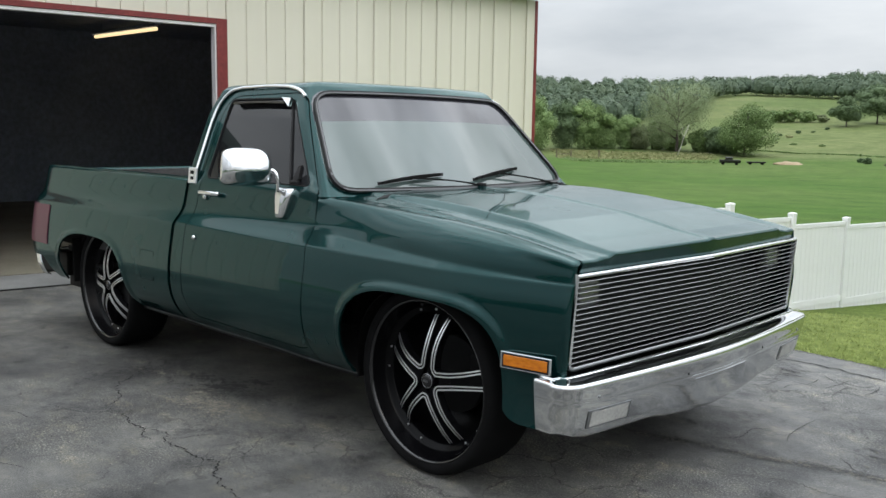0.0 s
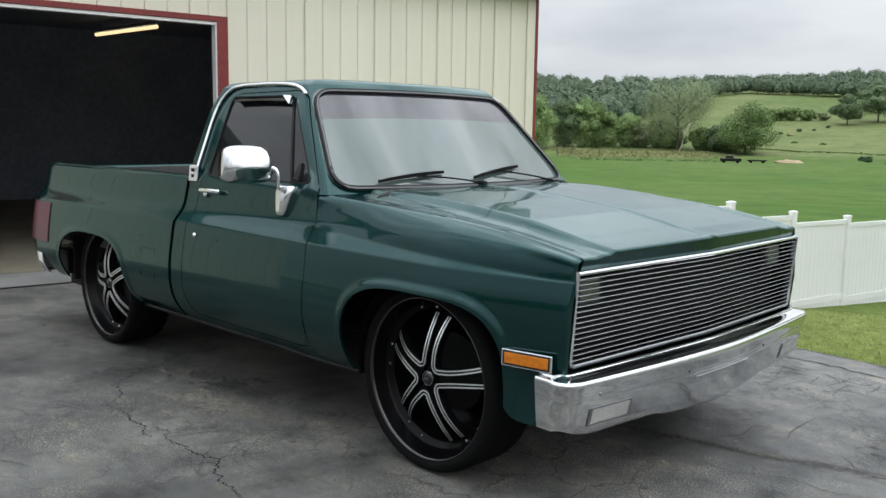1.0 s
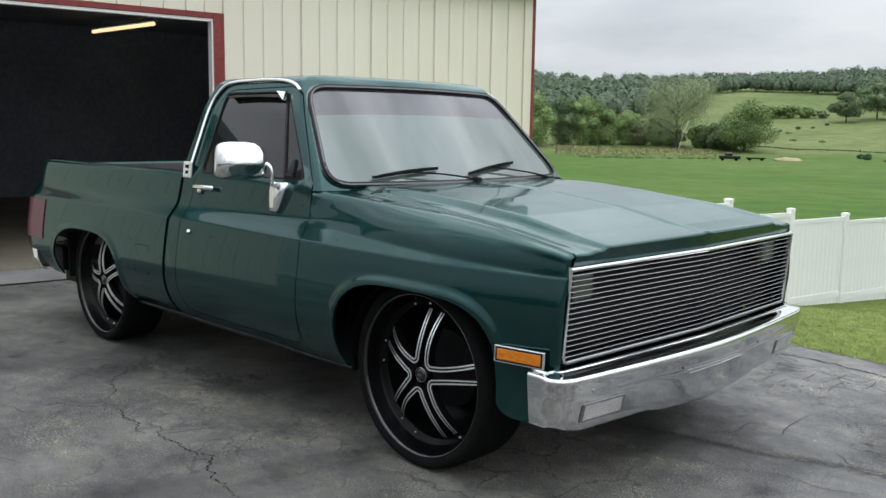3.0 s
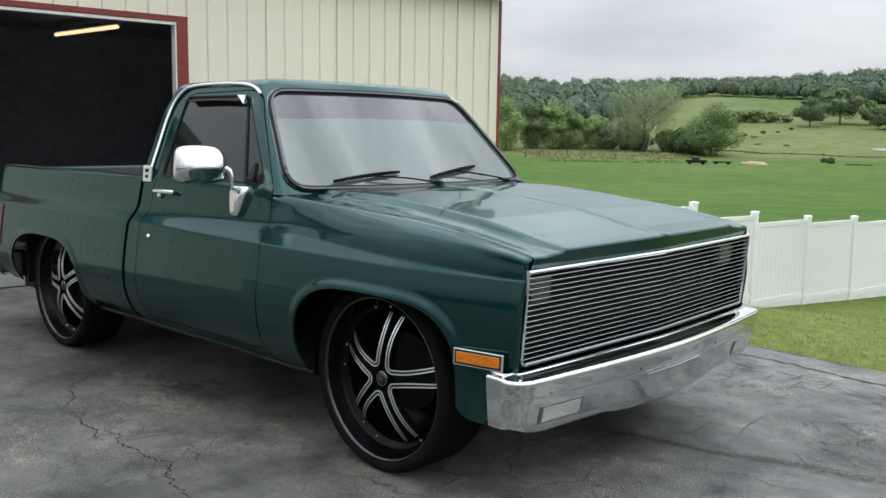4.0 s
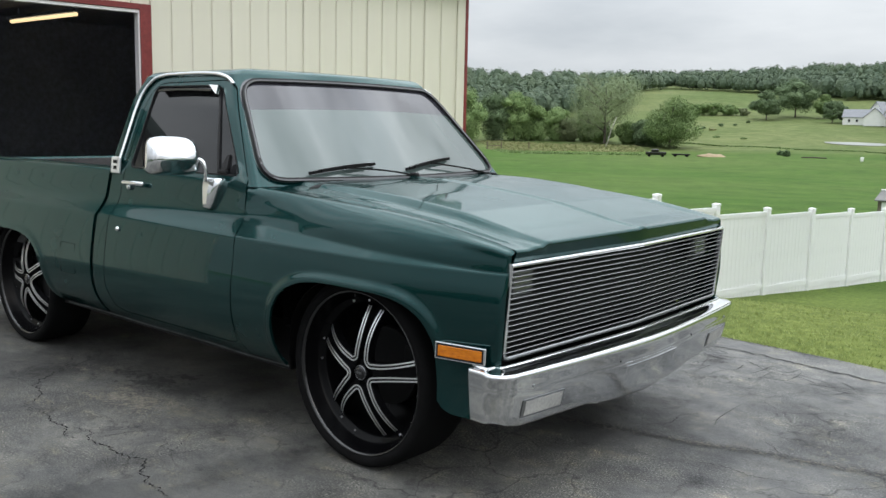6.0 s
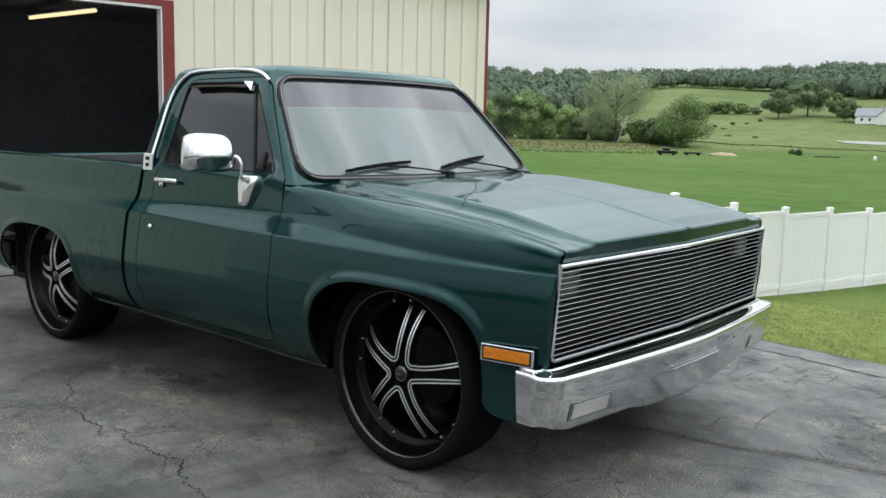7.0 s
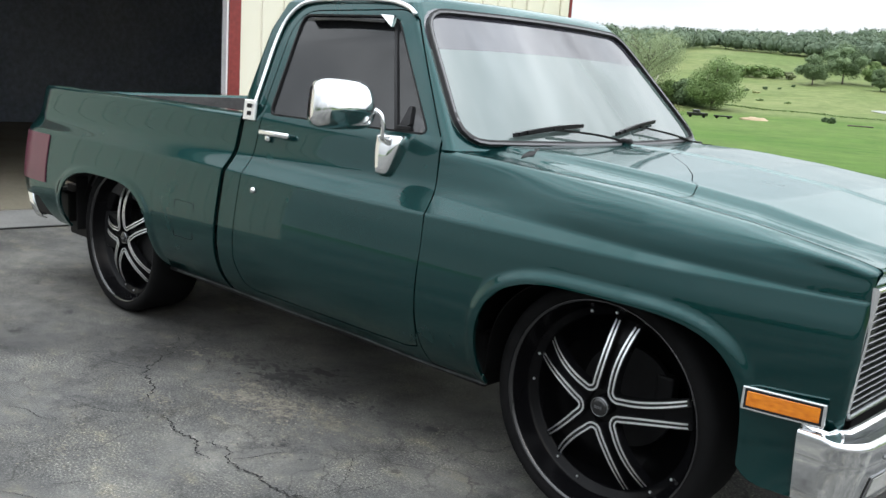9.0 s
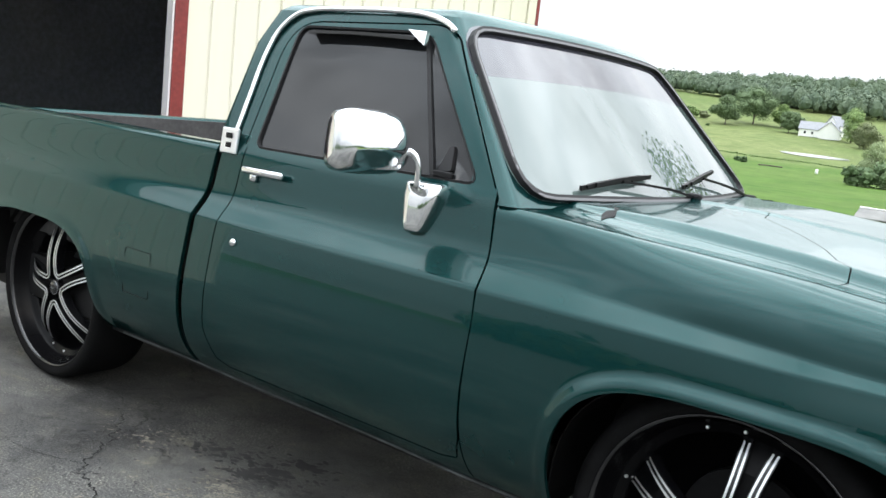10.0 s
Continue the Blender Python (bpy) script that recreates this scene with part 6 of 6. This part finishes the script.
for s in (-1, 1):
    for nm, y0, y1, z0, z1, off, mt, lb in (("bumper_recess", 0.628, 0.858, 0.366, 0.436, 0.0025, BILLET, "rim of the lamp inset"), ("recess_face", 0.642, 0.846, 0.374, 0.429, 0.0055, DULL, "pale dusty lamp inset")):
        rows = [[tuple(on_bumper(s * (y + 0.05 * (z - 0.40)), z, off)) for z in steps(z0, z1, 0.007)] for y in steps(y0, y1, 0.02)]
        panel(nm, rows, mt, bumper, thick=0.002, out=(1, 0, 0), label=lb)

# side marker lamps
for s in (-1, 1):
    ang = 9.5 * s
    mk = box("marker_lamp", (0.209, 0.012, 0.064), pose(0.572, s * 0.970, 0.591, 0, 0, 0) @ pose(0, 0, 0, 3 * s, 0, -ang), CHROME, truck, "chrome bezel of the amber marker", 0.004)
    box("marker_lens", (0.185, 0.012, 0.044), pose(0.572, s * 0.9715, 0.591, 0, 0, 0) @ pose(0, 0, 0, 3 * s, 0, -ang), AMBER, mk, "amber lens", 0.004)
    # a black plate draws the shade between bezel and lens
    box("marker_shadow", (0.193, 0.012, 0.052), pose(0.572, s * 0.9707, 0.591, 0, 0, 0) @ pose(0, 0, 0, 3 * s, 0, -ang), BLACK, mk)

# towing mirror on the passenger's door
mirror = thing("door_mirror", Matrix.Identity(4), "", "")
mirror.parent = truck
bm = bmesh.new()
MIRROR = pose(-1.048, -1.078, 1.231, 0, 0, -6)
loops = []
for k in range(15):
    r = min(1.0, k / 12)
    loop = []
    for j in range(56):
        q = 2 * math.pi * (j + 0.5) / 56
        cy, cz = (abs(math.cos(q)) ** 0.44) * (1 if math.cos(q) > 0 else -1), (abs(math.sin(q)) ** 0.44) * (1 if math.sin(q) > 0 else -1)
        y, z = cy * r * 0.126 * (1 - 0.06 * cz), cz * r * 0.088
        fold = math.sqrt((z + 0.012) ** 2 + 0.008 ** 2) - 0.008
        x = 0.050 - 0.36 * fold - 0.10 * abs(y) ** 1.5 / 0.132 ** 0.5 - 0.030 * max(0.0, r - 0.80) / 0.2 * r
        if k > 12:
            x, y, z = -0.050 - 0.004 * (k - 13), y * (1.0 - 0.05 * (k - 13)), z * (1.0 - 0.06 * (k - 13))
        loop.append(bm.verts.new(MIRROR @ Vector((x, y, z))))
    loops.append(loop)
bmesh.ops.remove_doubles(bm, verts=loops[0], dist=0.0005)
bm.verts.ensure_lookup_table()
hub_v = bm.verts[0]
for j in range(56):
    bm.faces.new((hub_v, loops[1][j], loops[1][(j + 1) % 56]))
for a, b in zip(loops[1:], loops[2:]):
    for j in range(56):
        bm.faces.new((a[j], b[j], b[(j + 1) % 56], a[(j + 1) % 56]))
bm.faces.new(loops[-1])
part("mirror_head", bm, CHROME, mirror, "chrome mirror housing", True)
box("mirror_glass", (0.004, 0.215, 0.125), MIRROR @ pose(-0.0555, 0, 0), CHROME, mirror, "mirror glass")
bm = bmesh.new()
arm = spline([(-1.060, -0.985, 1.200), (-1.015, -0.975, 1.216), (-0.988, -0.966, 1.204), (-0.978, -0.960, 1.170), (-0.982, -0.955, 1.115)], 16)
sweep(bm, [tuple(p) for p in arm], disc_section(0.0095, 10), up=Vector((0, 1, 0)))
part("mirror_arm", bm, CHROME, mirror, "chrome mirror arm", True)
bm = bmesh.new()
loops = []
for z, x0, x1, d in ((1.131, -1.036, -0.930, 0.034), (1.129, -1.044, -0.921, 0.043), (1.122, -1.047, -0.917, 0.047), (1.09, -1.042, -0.922, 0.046), (1.05, -1.036, -0.934, 0.040), (1.01, -1.029, -0.950, 0.033), (0.994, -1.025, -0.958, 0.028), (0.986, -1.018, -0.966, 0.020)):
    base = float(np.interp(z, [q[1] for q in UP_PTS], [q[0] for q in UP_PTS])) - 0.004
    cx_, w = (x0 + x1) / 2, (x1 - x0) / 2
    loop = [bm.verts.new((cx_ - w, -base, z))]
    for k in range(17):
        q = math.pi * k / 16
        loop.append(bm.verts.new((cx_ - w * (1 if math.cos(q) > 0 else -1) * abs(math.cos(q)) ** 0.62, -(base + d * (0.12 + 0.88 * abs(math.sin(q)) ** 0.5)), z)))
    loop.append(bm.verts.new((cx_ + w, -base, z)))
    loops.append(loop)
for a, b in zip(loops, loops[1:]):
    for i in range(len(a)):
        bm.faces.new((a[i], a[(i + 1) % len(a)], b[(i + 1) % len(a)], b[i]))
bm.faces.new(loops[0])
bm.faces.new(loops[-1][::-1])
part("mirror_base", bm, CHROME, mirror, "chrome mirror base", True)


# bed
def bed_back(z):
    return float(np.interp(z, [0.36, 0.52, 0.60, 0.88, 0.96, 1.09, 1.12], [-3.93, -3.965, -3.985, -3.990, -3.996, -3.998, -3.990]))


def bed_tuck(x):
    """The sides draw in towards the tail."""
    return 0.040 * max(0.0, (-x - 3.78) / 0.21) ** 2


def bed_rows():
    rows = []
    for i, f in enumerate(np.linspace(0, 1, 171)):
        row = []
        for y, z in list(LOW_PTS) + list(UP_PTS[1:20]):
            x = BED_FRONT + (bed_back(z) - BED_FRONT) * f
            yy = y - bed_tuck(x)
            if z < 0.84:
                yy += 0.55 * flare(rear_arch(x, z)) * (1.0 if z < 0.78 else (0.84 - z) / 0.06)
            yy -= (0.025 if f > 0.985 else 0.0) * (f - 0.985) / 0.015
            row.append((x, -yy, z))
        y, z = UP_PTS[19]
        for dy, dz in ((0.006, 0.008), (0.022, 0.013), (0.060, 0.013), (0.070, 0.006), (0.073, -0.015)):
            x = BED_FRONT + (bed_back(z) - BED_FRONT) * f
            row.append((x, -(y - dy - bed_tuck(x)), z + dz))
        rows.append(row)
    return rows


def bed_keep(p):
    low = 0.345 if p.x > -3.0 else 0.375 + 0.14 * ramp(-p.x, 3.60, 3.74)
    return min(rear_arch(p.x, p.z), p.z - low)


for side in (False, True):
    s = 1 if side else -1
    bed = panel("bed_side", bed_rows(), PAINT, truck, bed_keep, mirror=side)
    bm = bmesh.new()
    fuel = rounded([(-2.265, 0.545), (-2.265, 0.712), (-2.105, 0.712), (-2.105, 0.545)], 0.015)
    sweep(bm, [(x, s * (float(np.interp(z, [q[1] for q in LOW_PTS], [q[0] for q in LOW_PTS])) + 0.0008), z) for x, z in fuel], rect_section(0.0022, 0.0022), up=Vector((0, s, 0)), closed=True)
    part("fuel_door", bm, BLACK, bed, "fuel door seam")
    inner = [[(x, s * 0.842, z) for z in (0.60, 0.85, 1.098)] for x in steps(-3.87, -1.95, 0.24)]
    panel("bed_wall", inner, BEDLINER, bed, thick=0.02, out=(0, -s, 0))
    bm = bmesh.new()
    y_r, z_r = UP_PTS[19]
    sweep(bm, [(x, s * (y_r - 0.045), z_r + 0.015) for x in (-3.80, -2.9, -1.945)], rect_section(0.050, 0.006))
    part("rail_cap", bm, PAINT, bed)
    # the seam flange under the rocker, paled for the light its edge catches
    bm = bmesh.new()
    sweep(bm, [(x, s * (0.915 + 0.003 * math.sin(5 * x)), 0.333 - 0.003 * math.sin(7 * x)) for x in steps(-2.42, -0.445, 0.06)], rect_section(0.004, 0.006))
    part("rocker_flange", bm, FLANGE, truck, "pale seam flange, its edge's catch of light painted in")
    # tail lamp wrapped round the corner
    lamp_rows = []
    for f in np.linspace(0, 1, 13):
        row = []
        for z in steps(0.605, 0.872, 0.02):
            x = -3.984 + 0.37 * f
            y = float(np.interp(z, [q[1] for q in LOW_PTS] + [1.1], [q[0] for q in LOW_PTS] + [0.93])) - bed_tuck(x) + 0.006 - (0.012 if f == 0 else 0)
            row.append((x - (0.012 if f == 0 else 0), s * y, z))
        lamp_rows.append(row)
    tl = panel("tail_lamp", lamp_rows, RED_LENS, truck, thick=0.012, out=(0, s, 0), label="dark red tail lamp")
    bm = bmesh.new()
    sweep(bm, [(-4.000, s * 0.958, z) for z in (0.70, 0.78, 0.862)], disc_section(0.008, 8), up=Vector((1, 0, 0)))
    part("lamp_trim", bm, CHROME, tl, "chrome lamp edge", True)
box("tailgate", (0.05, 1.72, 0.52), pose(-3.925, 0, 0.845, 0, -8, 0), PAINT, truck, "green tailgate", 0.02)
box("tailgate_liner", (0.012, 1.66, 0.48), pose(-3.893, 0, 0.85, 0, -8, 0), BEDLINER, truck, "worn dark liner", 0.004)
box("bed_floor", (1.95, 1.68, 0.03), pose(-2.92, 0, 0.60), BLACK, truck, "black bed liner")
box("bed_front_wall", (0.03, 1.68, 0.50), pose(-1.960, 0, 0.845), BEDLINER, truck, "", 0.004)
for s in (-1, 1):
    box("wheel_tub", (0.92, 0.22, 0.20), pose(-2.97, s * 0.73, 0.70), BLACK, truck, "", 0.03)
rb_rows = []
for x, y, lean in [(-4.070, -0.918, 1.0), (-4.105, -0.935, 1.0), (-4.135, -0.925, 0.95), (-4.155, -0.885, 0.7), (-4.165, -0.80, 0.3), (-4.168, -0.4, 0.1), (-4.168, 0.0, 0.1), (-4.168, 0.4, 0.1), (-4.165, 0.80, 0.3), (-4.155, 0.885, 0.7), (-4.135, 0.925, 0.95), (-4.105, 0.935, 1.0), (-4.070, 0.918, 1.0)]:
    out_ = 1 if y > 0 else -1
    rb_rows.append([(x + lean * 0.80 * max(0.0, 0.480 - z) ** 1.1 + (1 - lean) * dx, y - out_ * lean * dx, z) for dx, z in ((0.050, 0.508), (0.030, 0.506), (0.014, 0.498), (0.004, 0.475), (0.0, 0.43), (0.005, 0.38), (0.018, 0.345), (0.04, 0.332))])
rear_bumper = panel("rear_bumper", rb_rows, CHROME, truck, thick=0.004, out=(-1, 0, 0), label="chrome rear bumper")
for s in (-1, 1):
    # black filler standing in for the shade in the hollow behind the bumper's end
    box("bumper_shade_fill", (0.46, 0.05, 0.17), pose(-3.835, s * 0.885, 0.455), BLACK, rear_bumper, "", 0.01)
    box("splash_panel", (0.02, 0.36, 0.30), pose(-3.475, s * 0.745, 0.500), BLACK, truck, "black splash panel", 0.004)

# underbody and wheel housings
# unseen underside, hung low to cut the light reaching the ground beneath
box("underbody", (3.20, 1.72, 0.20), pose(-2.10, 0, 0.39), BLACK, truck, "", 0.01)
box("front_subframe", (1.2, 1.1, 0.24), pose(0.02, 0, 0.36), BLACK, truck, "", 0.01)
box("firewall", (0.05, 1.66, 0.62), pose(-0.56, 0, 0.74), BLACK, truck)
box("rear_crossmember", (0.5, 1.5, 0.16), pose(-3.72, 0, 0.46), BLACK, truck)
for cx, a, name in ((0.018, 0.50, "wheel_housing"), (-2.97, 0.52, "wheel_housing")):
    for s in (-1, 1):
        rows = []
        for k in range(25):
            q = math.pi * k / 24
            rows.append([(cx + a * math.cos(q), s * y, 0.36 + 0.42 * math.sin(q) ** 0.7) for y in (0.880, 0.75, 0.55)])
        panel(name, rows, BLACK, truck, thick=0.004, out=(0, 0, -1))
        bm = bmesh.new()
        add_box(bm, (1.0 if cx > -1 else 1.34, 0.02, 0.52), pose(cx if cx > -1 else cx - 0.10, s * 0.55, 0.56))
        part("housing_wall", bm, BLACK, truck)

# inside the cab
box("dashboard", (0.34, 1.56, 0.20), pose(-0.86, 0, 1.03), SEAT, truck, "dark dashboard", 0.04)
seat = box("bench_seat", (0.50, 1.46, 0.18), pose(-1.40, 0, 0.82), SEAT, truck, "dark bench seat", 0.05)
box("seat_back", (0.16, 1.46, 0.52), pose(-1.70, 0, 1.10, 0, -12, 0), SEAT, seat, "", 0.05)
bm = bmesh.new()
ringp = [(0.19 * math.cos(2 * math.pi * k / 28), 0.19 * math.sin(2 * math.pi * k / 28), 0) for k in range(28)]
sweep(bm, ringp, disc_section(0.012, 8), closed=True)
add_box(bm, (0.36, 0.035, 0.02), pose(0, 0, -0.02))
bmesh.ops.transform(bm, matrix=pose(-1.10, 0.38, 1.12, 0, -62, 0), verts=bm.verts)
part("steering_wheel", bm, BLACK, truck, "black steering wheel", True)
box("cab_floor", (1.35, 1.72, 0.04), pose(-1.22, 0, 0.50), BLACK, truck)

# ---- wheels: black with five pairs of machined spokes ----
def wheel(cx, s, turn_deg):
    """Local z runs out of the wheel's face."""
    m = Matrix.Translation((cx, s * 0.800, HUB)) @ Matrix.Rotation(radians(90 if s < 0 else -90), 4, "X")
    w = thing("wheel", m, "", "")
    w.parent = truck
    eye4 = Matrix.Identity(4)
    bm = bmesh.new()
    prof = [(RIM_R - 0.012, 0.118), (RIM_R + 0.006, 0.133), (RIM_R + 0.022, 0.140), (TYRE_R - 0.016, 0.134), (TYRE_R - 0.005, 0.120), (TYRE_R, 0.098), (TYRE_R, 0.0), (TYRE_R, -0.098), (TYRE_R - 0.006, -0.122), (RIM_R + 0.010, -0.138), (RIM_R - 0.012, -0.120)]
    lathe(bm, [tuple(q) for q in prof], eye4, 72, True)
    part("tyre", bm, RUBBER, w, "low-profile black tyre", True)
    bm = bmesh.new()
    lip = [(RIM_R - 0.014, 0.116), (RIM_R - 0.004, 0.130), (RIM_R + 0.001, 0.132), (RIM_R + 0.001, 0.124)]
    lathe(bm, lip + [(RIM_R - 0.010, 0.108)], eye4, 72, True)
    part("rim_lip", bm, BLACK_GLOSS, w, "gloss black rim lip", True)
    bm = bmesh.new()
    lathe(bm, [(RIM_R - 0.012, 0.122), (RIM_R - 0.018, 0.105), (RIM_R - 0.028, 0.070), (RIM_R - 0.036, 0.056), (RIM_R - 0.056, 0.050), (RIM_R - 0.062, 0.040), (RIM_R - 0.066, -0.11), (0.10, -0.115), (0.0, -0.115)], eye4, 64)
    part("rim_barrel", bm, BARREL, w, "gloss black rim barrel", True)
    bm = bmesh.new()
    lathe(bm, [(0.0, -0.05), (0.165, -0.05), (0.165, -0.075), (0.0, -0.075)], eye4, 40)
    part("brake_disc", bm, BLACK, w)
    box("brake_caliper", (0.06, 0.11, 0.05), pose(0.13, 0.05, -0.065), BLACK, w, "", 0.01)

    def face_h(r):
        """Height of the spokes' face: dished towards the hub."""
        return 0.098 + 0.336 * r - 1.830 * r * r

    for k in range(5):
        a0 = radians(turn_deg + 72 * k)
        a1 = a0 + radians(72)
        # the rail leaves one spoke's tip, bends round near the hub and runs out along the next spoke
        plan = []
        for r, da in ((0.272, 7.3), (0.23, 7.5), (0.18, 8.4), (0.13, 11.2), (0.090, 17.5), (0.066, 27.0)):
            plan.append((r * math.cos(a0 + radians(da)), r * math.sin(a0 + radians(da))))
        for r, da in ((0.066, 27.0), (0.090, 17.5), (0.13, 11.2), (0.18, 8.4), (0.23, 7.5), (0.272, 7.3)):
            plan.append((r * math.cos(a1 - radians(da)), r * math.sin(a1 - radians(da))))
        line = spline(plan, 44)
        pts = [Vector((x, y, face_h(math.hypot(x, y)))) for x, y in line]
        bm = bmesh.new()
        sweep(bm, [p - Vector((0, 0, 0.018)) for p in pts], rect_section(0.024, 0.036))
        spoke = part("spoke", bm, BLACK_GLOSS, w, "gloss black spoke rail")
        for off in (-0.0072, 0.0072):
            bm = bmesh.new()
            edge = []
            for i, p in enumerate(pts):
                d = (pts[min(i + 1, len(pts) - 1)] - pts[max(i - 1, 0)]).normalized()
                edge.append(p + d.cross(Vector((0, 0, 1))) * off + Vector((0, 0, 0.001)))
            sweep(bm, edge, rect_section(0.0054, 0.004))
            part("machined_edge", bm, ALLOY, spoke, "bright machined edge")
        # the black web between the two rails of one spoke
        bm = bmesh.new()
        web = [Vector((r * math.cos(a0), r * math.sin(a0), face_h(r) - 0.030)) for r in (0.05, 0.12, 0.20, 0.272)]
        sweep(bm, web, rect_section(0.050, 0.02))
        part("spoke_web", bm, BARREL, w)
    bm = bmesh.new()
    lathe(bm, [(0.0, 0.116), (0.020, 0.116), (0.026, 0.113), (0.028, 0.109), (0.030, 0.110), (0.033, 0.104), (0.033, 0.06)], eye4, 32)
    cap = part("hub_cap", bm, BLACK_GLOSS, w, "gloss black hub cap", True)
    bm = bmesh.new()
    lathe(bm, [(0.0284, 0.1098), (0.0296, 0.1112), (0.0308, 0.1098)], eye4, 32)
    part("cap_ring", bm, BILLET, cap, "bright ring", True)
    for k in range(4):
        box("cap_mark", (0.0040, 0.008, 0.002), pose(-0.0105 + 0.007 * k, 0, 0.1168), BILLET, cap)
    for k in range(20):
        q = radians(turn_deg + 18 * k + 9)
        if k % 4 in (0, 1):
            bm = bmesh.new()
            lathe(bm, [(0.0, 0.006), (0.004, 0.005), (0.0052, 0.0)], pose((RIM_R - 0.046) * math.cos(q), (RIM_R - 0.046) * math.sin(q), 0.053), 8)
            part("rivet", bm, ALLOY, w)
    return w


wheel(0.0, -1, 82)
wheel(-WHEELBASE, -1, 100)
wheel(0.0, 1, 40)
wheel(-WHEELBASE, 1, 10)
